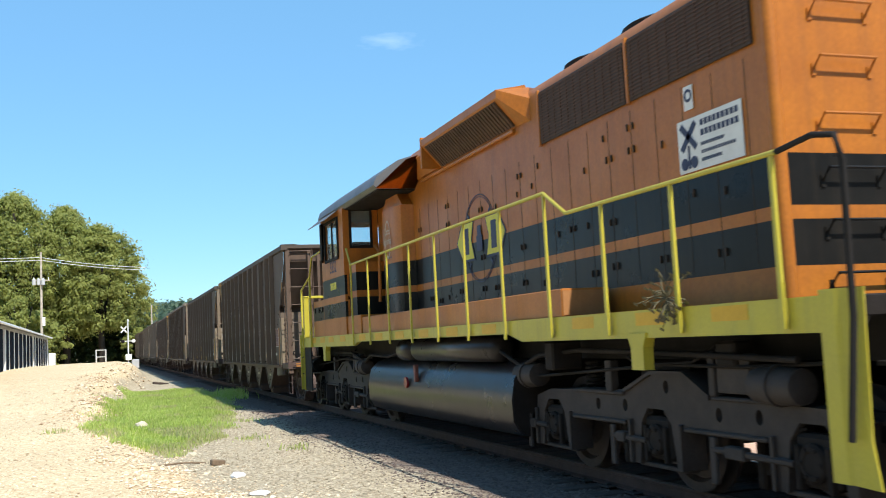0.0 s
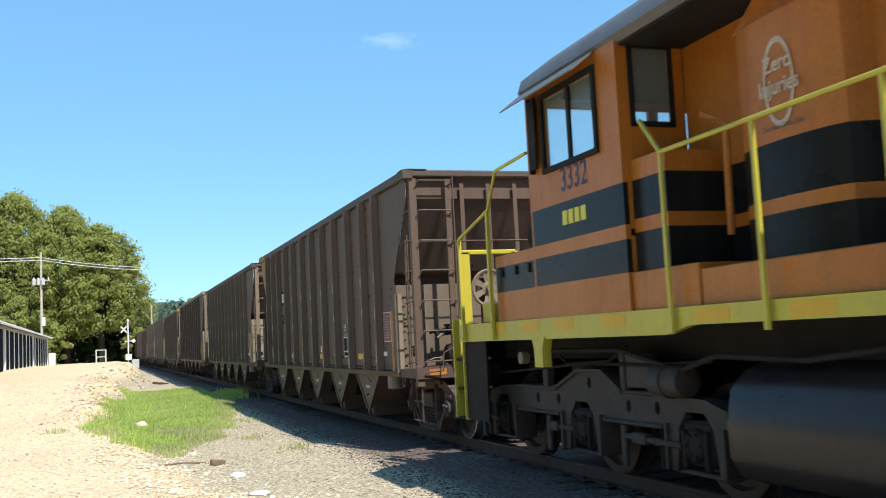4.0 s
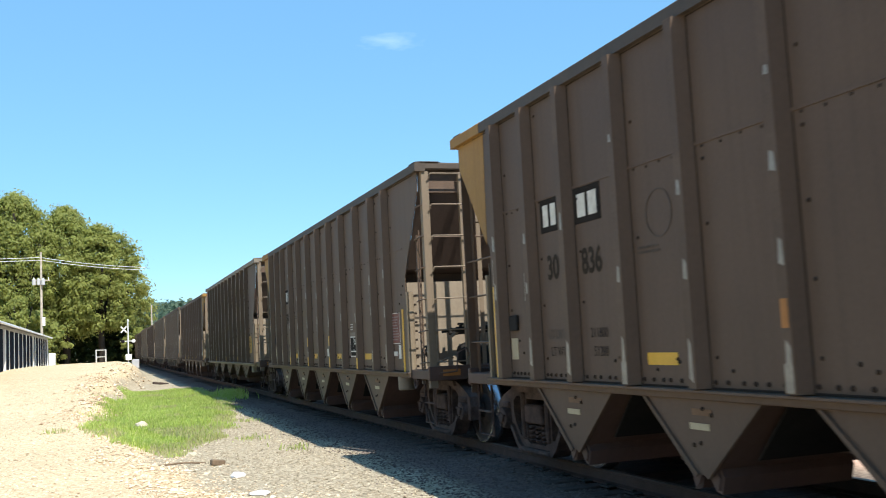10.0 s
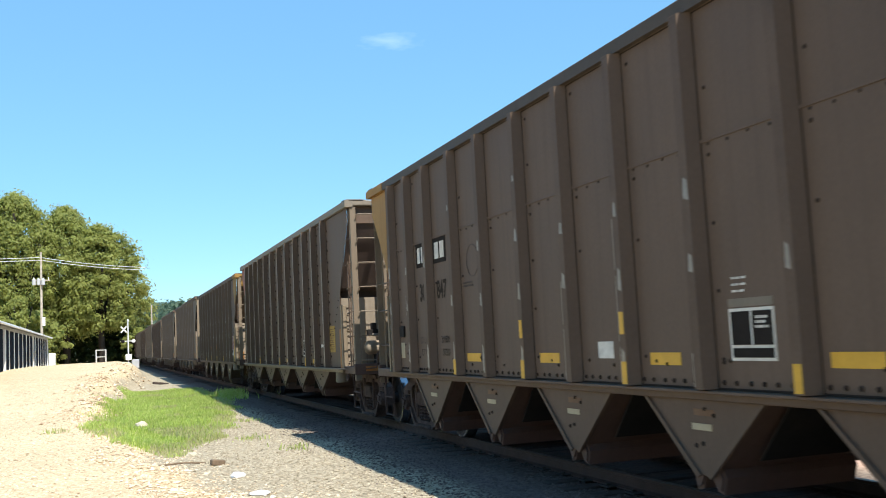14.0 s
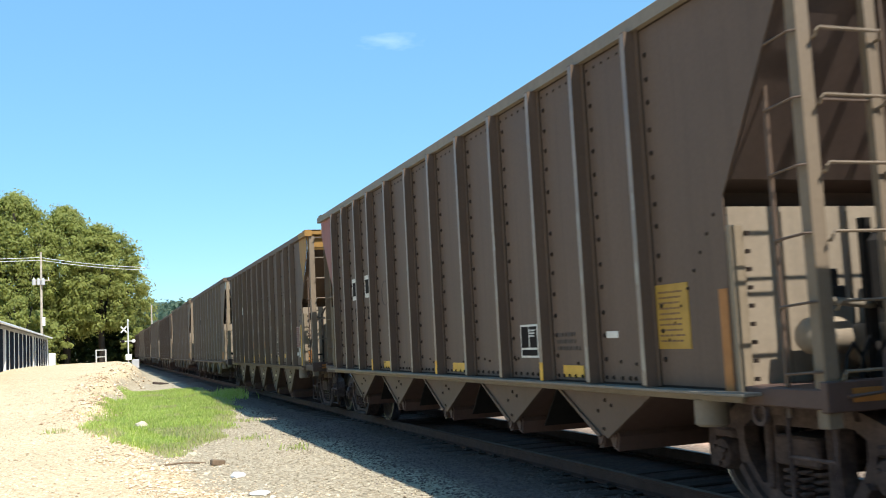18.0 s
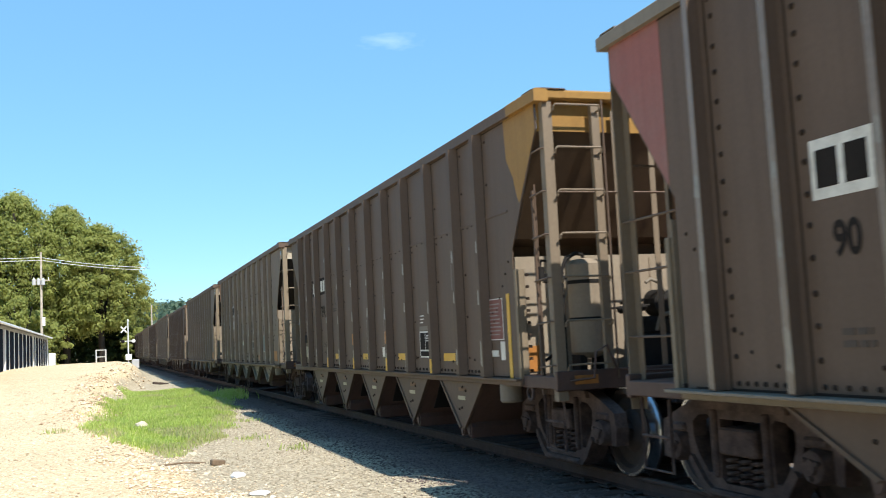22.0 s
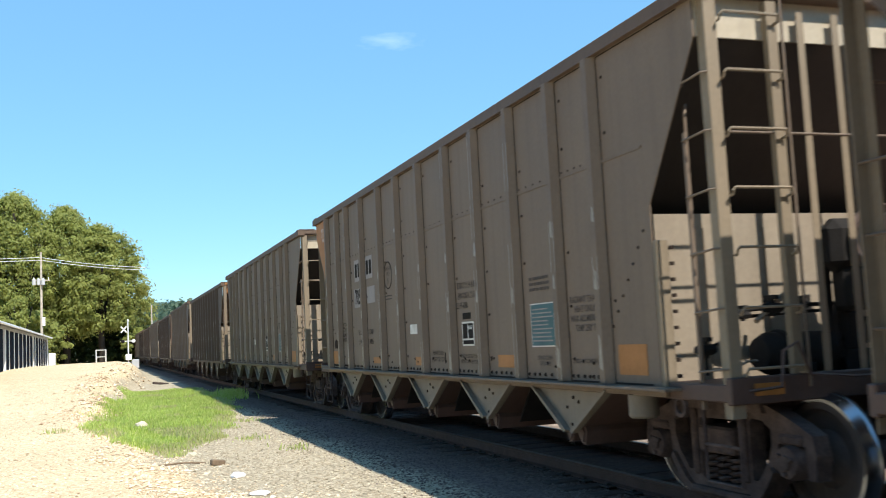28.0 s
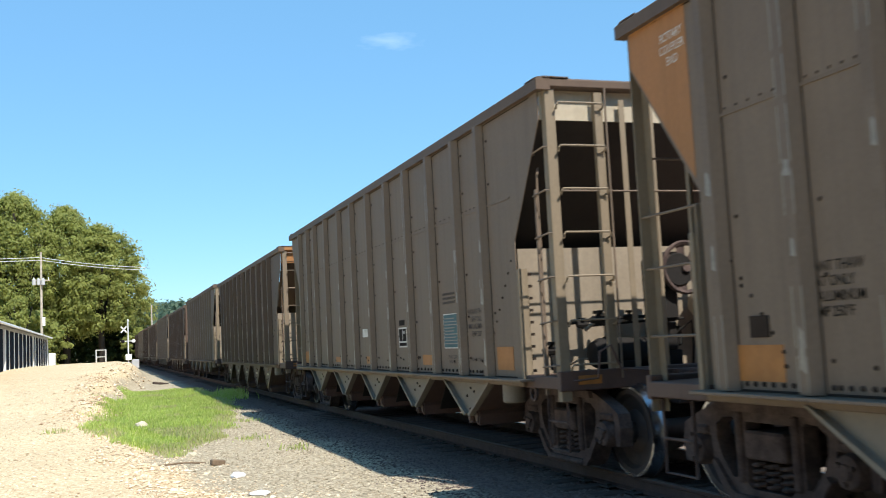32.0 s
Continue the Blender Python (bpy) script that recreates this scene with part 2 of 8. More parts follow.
def ground_material():
    mat = bpy.data.materials.new("gravel_ground")
    mat.use_nodes = True
    nodes, links = mat.node_tree.nodes, mat.node_tree.links
    bsdf = nodes["Principled BSDF"]
    bsdf.inputs["Roughness"].default_value = 0.95
    bsdf.inputs["Specular IOR Level"].default_value = 0.15
    tc = nodes.new("ShaderNodeTexCoord")
    attr = nodes.new("ShaderNodeAttribute"); attr.attribute_name = "soil"
    patchy = nodes.new("ShaderNodeTexNoise"); patchy.inputs["Scale"].default_value = 1.1; patchy.inputs["Detail"].default_value = 8; patchy.inputs["Roughness"].default_value = 0.7
    links.new(tc.outputs["Object"], patchy.inputs["Vector"])
    add = nodes.new("ShaderNodeMath"); add.operation = "MULTIPLY_ADD"; add.inputs[1].default_value = 0.9; add.inputs[2].default_value = -0.45
    links.new(patchy.outputs["Fac"], add.inputs[0])
    summ = nodes.new("ShaderNodeMath"); summ.operation = "ADD"
    links.new(attr.outputs["Fac"], summ.inputs[0]); links.new(add.outputs[0], summ.inputs[1])
    edge = nodes.new("ShaderNodeMapRange"); edge.inputs["From Min"].default_value = 0.38; edge.inputs["From Max"].default_value = 0.62
    links.new(summ.outputs[0], edge.inputs["Value"])
    # pebbles in two sizes
    vor = nodes.new("ShaderNodeTexVoronoi"); vor.inputs["Scale"].default_value = 26
    vor2 = nodes.new("ShaderNodeTexVoronoi"); vor2.inputs["Scale"].default_value = 70
    for v in (vor, vor2):
        links.new(tc.outputs["Object"], v.inputs["Vector"])
    def tones(a, b, c):
        r = nodes.new("ShaderNodeValToRGB")
        r.color_ramp.elements[0].color = (*a, 1); r.color_ramp.elements[1].color = (*c, 1)
        e = r.color_ramp.elements.new(0.5); e.color = (*b, 1)
        return r
    tan = tones((0.46, 0.35, 0.215), (0.57, 0.45, 0.285), (0.67, 0.55, 0.375))
    grey = tones((0.27, 0.225, 0.155), (0.37, 0.315, 0.225), (0.50, 0.435, 0.32))
    clay = tones((0.48, 0.29, 0.205), (0.57, 0.36, 0.26), (0.64, 0.43, 0.32))
    # darker ballast tones: the train's shadow put into the ground colour
    train_shade = tones((0.10, 0.070, 0.062), (0.132, 0.096, 0.084), (0.17, 0.128, 0.110))
    sep = nodes.new("ShaderNodeSeparateColor")
    links.new(vor.outputs["Color"], sep.inputs[0])
    big = nodes.new("ShaderNodeTexNoise"); big.inputs["Scale"].default_value = 0.35; big.inputs["Detail"].default_value = 6
    links.new(tc.outputs["Object"], big.inputs["Vector"])
    for r in (tan, grey, clay, train_shade):
        links.new(sep.outputs[0], r.inputs[0])
    mix = nodes.new("ShaderNodeMix"); mix.data_type = "RGBA"
    links.new(edge.outputs[0], mix.inputs["Factor"])
    links.new(grey.outputs[0], mix.inputs["A"]); links.new(tan.outputs[0], mix.inputs["B"])
    col = mix.outputs["Result"]
    for attr_name, ramp_node in (("clay", clay), ("train_shade", train_shade)):
        at2 = nodes.new("ShaderNodeAttribute"); at2.attribute_name = attr_name
        m2 = nodes.new("ShaderNodeMix"); m2.data_type = "RGBA"
        links.new(at2.outputs["Fac"], m2.inputs["Factor"])
        links.new(col, m2.inputs["A"]); links.new(ramp_node.outputs[0], m2.inputs["B"])
        col = m2.outputs["Result"]
    hs = nodes.new("ShaderNodeHueSaturation")
    br = nodes.new("ShaderNodeMapRange"); br.inputs["To Min"].default_value = 0.85; br.inputs["To Max"].default_value = 1.15
    links.new(big.outputs["Fac"], br.inputs["Value"]); links.new(br.outputs[0], hs.inputs["Value"])
    links.new(col, hs.inputs["Color"])
    links.new(hs.outputs[0], bsdf.inputs["Base Color"])
    bp = nodes.new("ShaderNodeBump"); bp.inputs["Strength"].default_value = 0.5; bp.inputs["Distance"].default_value = 0.015
    hsum = nodes.new("ShaderNodeMath"); hsum.operation = "MULTIPLY_ADD"; hsum.inputs[1].default_value = 0.5
    links.new(vor2.outputs["Distance"], hsum.inputs[0]); links.new(vor.outputs["Distance"], hsum.inputs[2])
    links.new(hsum.outputs[0], bp.inputs["Height"]); links.new(bp.outputs[0], bsdf.inputs["Normal"])
    return mat


GROUND_MAT = ground_material()


def axis_steps(stops):
    out = []
    for a, b, step in stops:
        n = max(1, round((b - a) / step))
        out += [a + (b - a) * i / n for i in range(n)]
    return out + [stops[-1][1]]


def build_ground():
    xs = axis_steps([(-3000, -400, 650), (-400, -60, 40), (-60, -12, 6), (-12, -3, 0.6), (-3, 5, 0.16), (5, 10, 0.5), (10, 60, 8), (60, 400, 60), (400, 3000, 650)])
    ys = axis_steps([(-3000, -400, 650), (-400, -40, 45), (-40, 6, 3), (6, 40, 0.25), (40, 100, 0.8), (100, 220, 5), (220, 500, 40), (500, 4000, 500)])
    v = [(x, y, ground_height(x, y)) for y in ys for x in xs]
    w = len(xs)
    f = [(j * w + i, j * w + i + 1, (j + 1) * w + i + 1, (j + 1) * w + i) for j in range(len(ys) - 1) for i in range(w - 1)]
    me = bpy.data.meshes.new("ground")
    me.from_pydata(v, [], f)
    me.materials.append(GROUND_MAT)
    at = me.attributes.new("soil", "FLOAT", "POINT")
    soil = []
    for x, y, z in v:
        if x > TRACK_X + 2.2:
            soil.append(1.0)
        else:
            e = lot_edge(y)
            soil.append(1 - smooth01(e - 0.6, e + 1.1, x))
    at.data.foreach_set("value", soil)
    me.attributes.new("clay", "FLOAT", "POINT").data.foreach_set("value", [smooth01(TRACK_X + 1.5, TRACK_X + 2.1, x) for x, y, z in v])
    # mask of the painted shadow band under and beside the train
    me.attributes.new("train_shade", "FLOAT", "POINT").data.foreach_set("value", [smooth01(3.35, 4.1, x + 0.25 * noise.noise((x, y * 0.6, 4))) * (1 - smooth01(TRACK_X + 1.3, TRACK_X + 2.2, x)) for x, y, z in v])
    me.polygons.foreach_set("use_smooth", [True] * len(me.polygons))
    ob = new("ground", me)
    tagged(ob, "sunlit tan and grey gravel ground beside the track", "ground", kind="structure")
    return ob


GROUND = build_ground()

# ---------- track ----------
RUST = material("rusty_rail", (0.088, 0.046, 0.034), 0.8, 0.0, vary=0.3, scale=6, bump=0.3)
RAIL_SHINE = material("worn_rail_head", (0.17, 0.135, 0.115), 0.5, 0.5, vary=0.35, scale=9, bump=0.03)
TIE_WOOD = material("weathered_tie", (0.085, 0.060, 0.050), 0.9, vary=0.4, scale=5, fine=60, bump=0.5, tint_random=0.3)
IRON = material("dull_iron", (0.045, 0.038, 0.034), 0.75, vary=0.3, bump=0.2)

track = thing("railway_track", "straight railway track with rusty rails on dark timber ties", "track", kind="structure")
for sx in (-1, 1):
    x = TRACK_X + sx * 0.7525
    prof = [(-0.07, 0), (0.07, 0), (0.07, 0.012), (0.014, 0.03), (0.012, 0.115), (0.036, 0.125), (0.036, 0.150), (-0.036, 0.150), (-0.036, 0.125), (-0.012, 0.115), (-0.014, 0.03), (-0.07, 0.012)]
    z0 = RAIL_TOP - 0.152
    part("rail", Mesh().prism([(x + a, z0 + b) for a, b in prof], "y", -60, 420), RUST, track, "rusty steel rail")
    part("rail_head", Mesh().prism([(x - 0.033, RAIL_TOP - 0.004), (x + 0.033, RAIL_TOP - 0.004), (x + 0.030, RAIL_TOP), (x - 0.030, RAIL_TOP)], "y", -60, 420), RAIL_SHINE, track, "polished rail head")
rnd = random.Random(4)
for i in range(250):
    y = -8 + i * 0.53
    m = pose(TRACK_X + rnd.uniform(-0.05, 0.05), y, RAIL_TOP - 0.152 - 0.09, 0, 0, rnd.uniform(-1.2, 1.2))
    part("tie", lambda: Mesh().box(-1.3, 1.3, -0.115, 0.115, -0.09, 0.09, 0.015), TIE_WOOD, track, m=m, key="tie")
for i in range(60):
    for sx in (-1, 1):
        m = pose(TRACK_X + sx * 0.7525, 4 + i * 0.53, RAIL_TOP - 0.148)
        part("tie_plate", lambda: Mesh().box(-0.17, 0.17, -0.09, 0.09, -0.004, 0.012, 0.004).box(0.085, 0.12, -0.05, -0.02, 0, 0.03).box(-0.12, -0.085, 0.02, 0.05, 0, 0.03), IRON, track, m=m, key="tie_plate")
# ---------- train: where it stands at each moment ----------
TRAVEL = [(0, 0.0), (2, 5.24), (4, 10.49), (6, 15.81), (8, 21.17), (10, 26.78), (12, 32.50), (14, 38.24), (16, 44.28), (17, 47.37), (18, 50.45), (20, 56.54), (22, 62.58), (24, 68.66), (26, 74.79), (28, 80.96), (30, 87.34), (32, 93.92)]
MOVERS = []   # (thing, its place along the track at the start)
TURNERS = []  # (wheelset, its rest pose, wheel radius)

DARK_IRON = material("grimy_truck_iron", (0.053, 0.036, 0.033), 0.82, vary=0.45, scale=5, bump=0.3, tone=(0.125, 0.089, 0.077), spec=0.22)
WHEEL_STEEL = material("wheel_plate", (0.046, 0.034, 0.032), 0.7, 0.15, vary=0.4, scale=9, bump=0.1, tone=(0.078, 0.060, 0.052))
TREAD = material("polished_tread", (0.40, 0.41, 0.44), 0.24, 1.0, vary=0.12, bump=0.02)
BLACK = material("dull_black", (0.018, 0.016, 0.015), 0.8, vary=0.3, bump=0.2, spec=0.2)
RUBBER = material("black_hose", (0.015, 0.015, 0.016), 0.6, vary=0.2, bump=0.1)
WHITE = material("white_stencil", (0.70, 0.68, 0.62), 0.7, vary=0.25, scale=8, tone=(0.35, 0.32, 0.28), bump=0)
YELLOW = material("yellow_reflector", (0.66, 0.37, 0.025), 0.5, vary=0.15, scale=6, bump=0)
ORANGE_MARK = material("orange_marker", (0.36, 0.145, 0.03), 0.6, vary=0.2, scale=6, bump=0)
RED_SIGN = material("faded_red_sign", (0.19, 0.062, 0.046), 0.6, vary=0.3, scale=5, bump=0)
TEAL_SIGN = material("teal_sign", (0.030, 0.105, 0.120), 0.6, vary=0.25, scale=5, bump=0)
FADED_INK = material("sun_faded_ink", (0.075, 0.056, 0.044), 0.8, vary=0.2, bump=0)
GREY_LETTER = material("faded_dark_lettering", (0.026, 0.022, 0.020), 0.9, vary=0.2, bump=0, spec=0.08)
OLD_INK = material("weathered_brown_lettering", (0.042, 0.034, 0.027), 0.9, vary=0.25, bump=0, spec=0.08)


def wheel_mesh():
    """One wheelset: axle along x, two wheels with hub, plate, rim and flange."""
    mb = Mesh()
    mb.lathe([(-1.12, 0.075), (-0.95, 0.085), (-0.9, 0.1), (0.9, 0.1), (0.95, 0.085), (1.12, 0.075)], "x", (0, 0, 0), 12)
    for s in (-1, 1):
        prof = [(-0.705, 0.12), (-0.70, 0.17), (-0.715, 0.30), (-0.685, 0.375), (-0.685, 0.480), (-0.715, 0.482)]
        prof2 = [(-0.828, 0.452), (-0.828, 0.375), (-0.775, 0.345), (-0.762, 0.22), (-0.80, 0.17), (-0.815, 0.12)]
        mb.lathe([(a * s, r) for a, r in prof], "x", (0, 0, 0), 36, cap=False)
        mb.lathe([(a * s, r) for a, r in prof2], "x", (0, 0, 0), 36, cap=False)
        for k in range(3):
            a = k * math.tau / 3
            mb.box(-0.83 * s, -0.80 * s, 0.10 * math.cos(a) - 0.02, 0.10 * math.cos(a) + 0.02, 0.10 * math.sin(a) - 0.02, 0.10 * math.sin(a) + 0.02)
    return mb


def tread_mesh():
    mb = Mesh()
    for s in (-1, 1):
        mb.lathe([(-0.715 * s, 0.4821), (-0.735 * s, 0.461), (-0.828 * s, 0.4525)], "x", (0, 0, 0), 40, cap=False)
        mb.lathe([(-0.829 * s, 0.4525), (-0.8295 * s, 0.425)], "x", (0, 0, 0), 40, cap=False)
    return mb


def frame_side():
    """Cast side frame of a freight truck: two windows, bolster opening, pedestal jaws."""
    half = [(0.0, 0.86), (0.62, 0.86), (0.80, 0.80), (0.98, 0.73), (1.12, 0.66), (1.15, 0.52), (1.13, 0.34), (1.05, 0.34), (1.04, 0.58), (0.74, 0.58), (0.73, 0.42), (0.66, 0.34), (0.52, 0.16), (0.42, 0.09), (0.0, 0.09)]
    outer = half + [(-y, z) for y, z in half[::-1][1:-1]]
    win = [(0.40, 0.72), (0.44, 0.75), (0.56, 0.74), (0.66, 0.68), (0.66, 0.55), (0.60, 0.42), (0.47, 0.27), (0.41, 0.27), (0.40, 0.34)]
    mid = [(-0.27, 0.72), (0.27, 0.72), (0.28, 0.24), (0.22, 0.20), (-0.22, 0.20), (-0.28, 0.24)]
    mb = plate_with_holes(outer, [win, [(-y, z) for y, z in win][::-1], mid], -0.07, 0.07)
    # flanges that stiffen the casting
    for s in (-1, 1):
        mb.box(-0.11, 0.11, s * 0.30, s * 0.37, 0.24, 0.80, 0.02)
        mb.prism([(s * 0.30, 0.09), (s * 0.44, 0.09), (s * 0.56, 0.18), (s * 0.70, 0.36), (s * 0.66, 0.40), (s * 0.48, 0.20), (s * 0.40, 0.15), (s * 0.30, 0.15)], "x", -0.11, 0.11)
        mb.box(-0.10, 0.10, s * 0.76, s * 1.02, 0.58, 0.66, 0.02)
    mb.prism([(-0.62, 0.80), (0.62, 0.80), (0.60, 0.87), (-0.60, 0.87)], "x", -0.11, 0.11)
    mb.box(-0.13, 0.13, -0.40, 0.40, 0.09, 0.15, 0.02)
    mb.box(-0.12, 0.12, -0.24, 0.24, 0.44, 0.66, 0.02)
    return mb


def spring_mesh():
    mb = Mesh()
    for yy in (-0.17, 0.0, 0.17):
        pts = [(0.055 * math.cos(a * 0.9), yy + 0.055 * math.sin(a * 0.9), 0.21 + 0.21 * a / 28) for a in range(0, 29)]
        mb.tube(pts, 0.016, 5)
    return mb


def bolster_mesh():
    return Mesh().box(-1.12, 1.12, -0.24, 0.24, 0.44, 0.66, 0.04).box(-0.4, 0.4, -0.2, 0.2, 0.66, 0.74, 0.02)


def journal_mesh():
    mb = Mesh()
    mb.lathe([(-0.02, 0.135), (0.10, 0.135), (0.15, 0.115), (0.16, 0.06), (0.18, 0.055), (0.18, 0.02)], "x", (0, 0, 0), 18)
    for k in range(3):
        a = k * math.tau / 3 + 0.4
        mb.lathe([(0.155, 0.02), (0.185, 0.02)], "x", (0, 0.08 * math.cos(a), 0.08 * math.sin(a)), 6)
    return mb


def brake_mesh():
    mb = Mesh()
    for s in (-1, 1):
        mb.box(-0.75, 0.75, s * 0.40 - 0.04, s * 0.40 + 0.04, 0.28, 0.36, 0.01)
        for x in (-0.75, 0.75):
            mb.box(x - 0.06, x + 0.06, s * 0.40 - 0.02, s * 0.40 + 0.05, 0.26, 0.52, 0.02)
    return mb


def freight_truck(car, y, moving=True):
    """Truck under a car: two side frames, springs, bolster, brake beams, two wheelsets that turn."""
    truck = part("truck", bolster_mesh, DARK_IRON, car, "grimy cast steel truck", pose(0, y, 0), key="truck_bolster")
    for s in (-1, 1):
        m = pose(s * 1.02, 0, 0)
        part("side_frame", frame_side, DARK_IRON, truck, m=m, key="side_frame")
        part("spring", spring_mesh, DARK_IRON, truck, m=pose(s * 1.04, 0, 0), key="spring", smooth=40)
    part("brake_beam", brake_mesh, DARK_IRON, truck, key="brake_beam")
    for s in (-1, 1):
        rest = pose(0, s * 0.889, 0.457)
        ws = part("wheelset", wheel_mesh, WHEEL_STEEL, truck, "steel wheelset with worn treads", rest, key="wheelset", smooth=35)
        # both treads ride with the wheels in one turning piece
        if len(ws.data.materials) == 1:
            add_tread(ws.data)
        TURNERS.append((ws, rest, 0.457))
        for q in (-1, 1):
            part("bearing", journal_mesh, DARK_IRON, truck, m=pose(q * 1.0, s * 0.889, 0.457, 0, 0, 0 if q > 0 else 180), key="journal", smooth=35)
    return truck


def add_tread(me):
    """Bright tread band on the wheels' mesh as a second material."""
    me.materials.append(TREAD)
    mb = tread_mesh()
    bm = bmesh.new()
    bm.from_mesh(me)
    vs = [bm.verts.new(p) for p in mb.v]
    for f in mb.f:
        face = bm.faces.new([vs[i] for i in f])
        face.material_index = 1
        face.smooth = True
    bm.to_mesh(me)
    bm.free()


# measures of a hopper car, from the rail's top and the car's front end
SILL, HALF = 1.0, 1.60
RIBS = {"ribbed": (1.72, 2.56, 3.61, 4.72, 5.80, 6.86, 7.93, 9.04, 10.04, 11.09, 11.95, 12.80),
        "riveted": (1.95, 2.93, 3.92, 5.00, 6.10, 7.22, 8.30, 9.40, 10.48, 11.37, 12.28, 13.15),
        "panelled": (1.74, 2.60, 3.64, 4.72, 5.76, 6.92, 8.03, 9.05, 10.22, 11.28, 12.04, 12.90)}
POCKETS = {"ribbed": (2.80, 4.90, 7.05, 9.17, 11.28), "riveted": (2.94, 5.06, 7.30, 9.50, 11.65), "panelled": (2.58, 4.76, 6.97, 9.12, 11.30)}
WEAR_GLINT = material("worn_glint_rib", (0.29, 0.26, 0.22), 0.45, 0.2, vary=0.3, scale=12, bump=0.02)
# riveted ribs are paler: sky sheen put into the rubbed face colour
RIB_FACE = {"ribbed": material("rubbed_brown_rib", (0.090, 0.060, 0.043), 0.55, vary=0.35, scale=2.0, bump=0.04, tone=(0.138, 0.096, 0.070), spec=0.18),
            "riveted": material("rubbed_sheen_rib", (0.175, 0.133, 0.102), 0.38, vary=0.4, scale=2.0, bump=0.04, tone=(0.26, 0.205, 0.16)),
            "panelled": material("rubbed_pale_rib", (0.142, 0.104, 0.076), 0.52, vary=0.35, scale=2.0, bump=0.04, tone=(0.188, 0.141, 0.106), spec=0.22)}
BOLT = material("dark_rivet", (0.040, 0.029, 0.023), 0.9, vary=0.2, bump=0, spec=0.1)
ORANGE_FADED = material("faded_orange_tape", (0.17, 0.09, 0.045), 0.7, vary=0.3, scale=6, bump=0)
PALE_REFL = material("faded_pale_reflector", (0.42, 0.36, 0.24), 0.5, vary=0.2, scale=6, bump=0)


def coupler_mesh():
    mb = Mesh()
    mb.box(-0.09, 0.09, -0.45, 0.6, 0.79, 0.97, 0.02)
    mb.box(-0.17, 0.13, -0.80, -0.45, 0.74, 1.02, 0.05)
    mb.box(0.06, 0.16, -0.88, -0.66, 0.74, 1.02, 0.04)
    mb.box(-0.3, 0.3, -0.12, 0.05, 0.70, 1.06, 0.02)
    return mb


def rivet(mb, x, y, z, r=0.016, out=-1):
    """A small round-headed fastener."""
    n = 7
    ring = [(math.cos(k * math.tau / n), math.sin(k * math.tau / n)) for k in range(n)]
    v = [(x, y + r * c, z + r * q) for c, q in ring] + [(x + out * r * 0.7, y + r * 0.6 * c, z + r * 0.6 * q) for c, q in ring]
    mb.add(v, [(k, (k + 1) % n, n + (k + 1) % n, n + k) for k in range(n)] + [tuple(range(n, 2 * n))])


def rib_mesh(kind, top):
    prof = {"riveted": [(-0.085, 0), (-0.085, 0.012), (-0.045, 0.016), (-0.035, 0.11), (0.035, 0.11), (0.045, 0.016), (0.085, 0.012), (0.085, 0)],
            "panelled": [(-0.11, 0), (-0.105, 0.012), (-0.05, 0.075), (0.05, 0.075), (0.105, 0.012), (0.11, 0)],
            "ribbed": [(-0.105, 0), (-0.10, 0.012), (-0.055, 0.10), (0.055, 0.10), (0.10, 0.012), (0.105, 0)]}[kind]
    return Mesh().prism([(-b, a) for a, b in prof], "z", SILL + 0.02, top - 0.13)


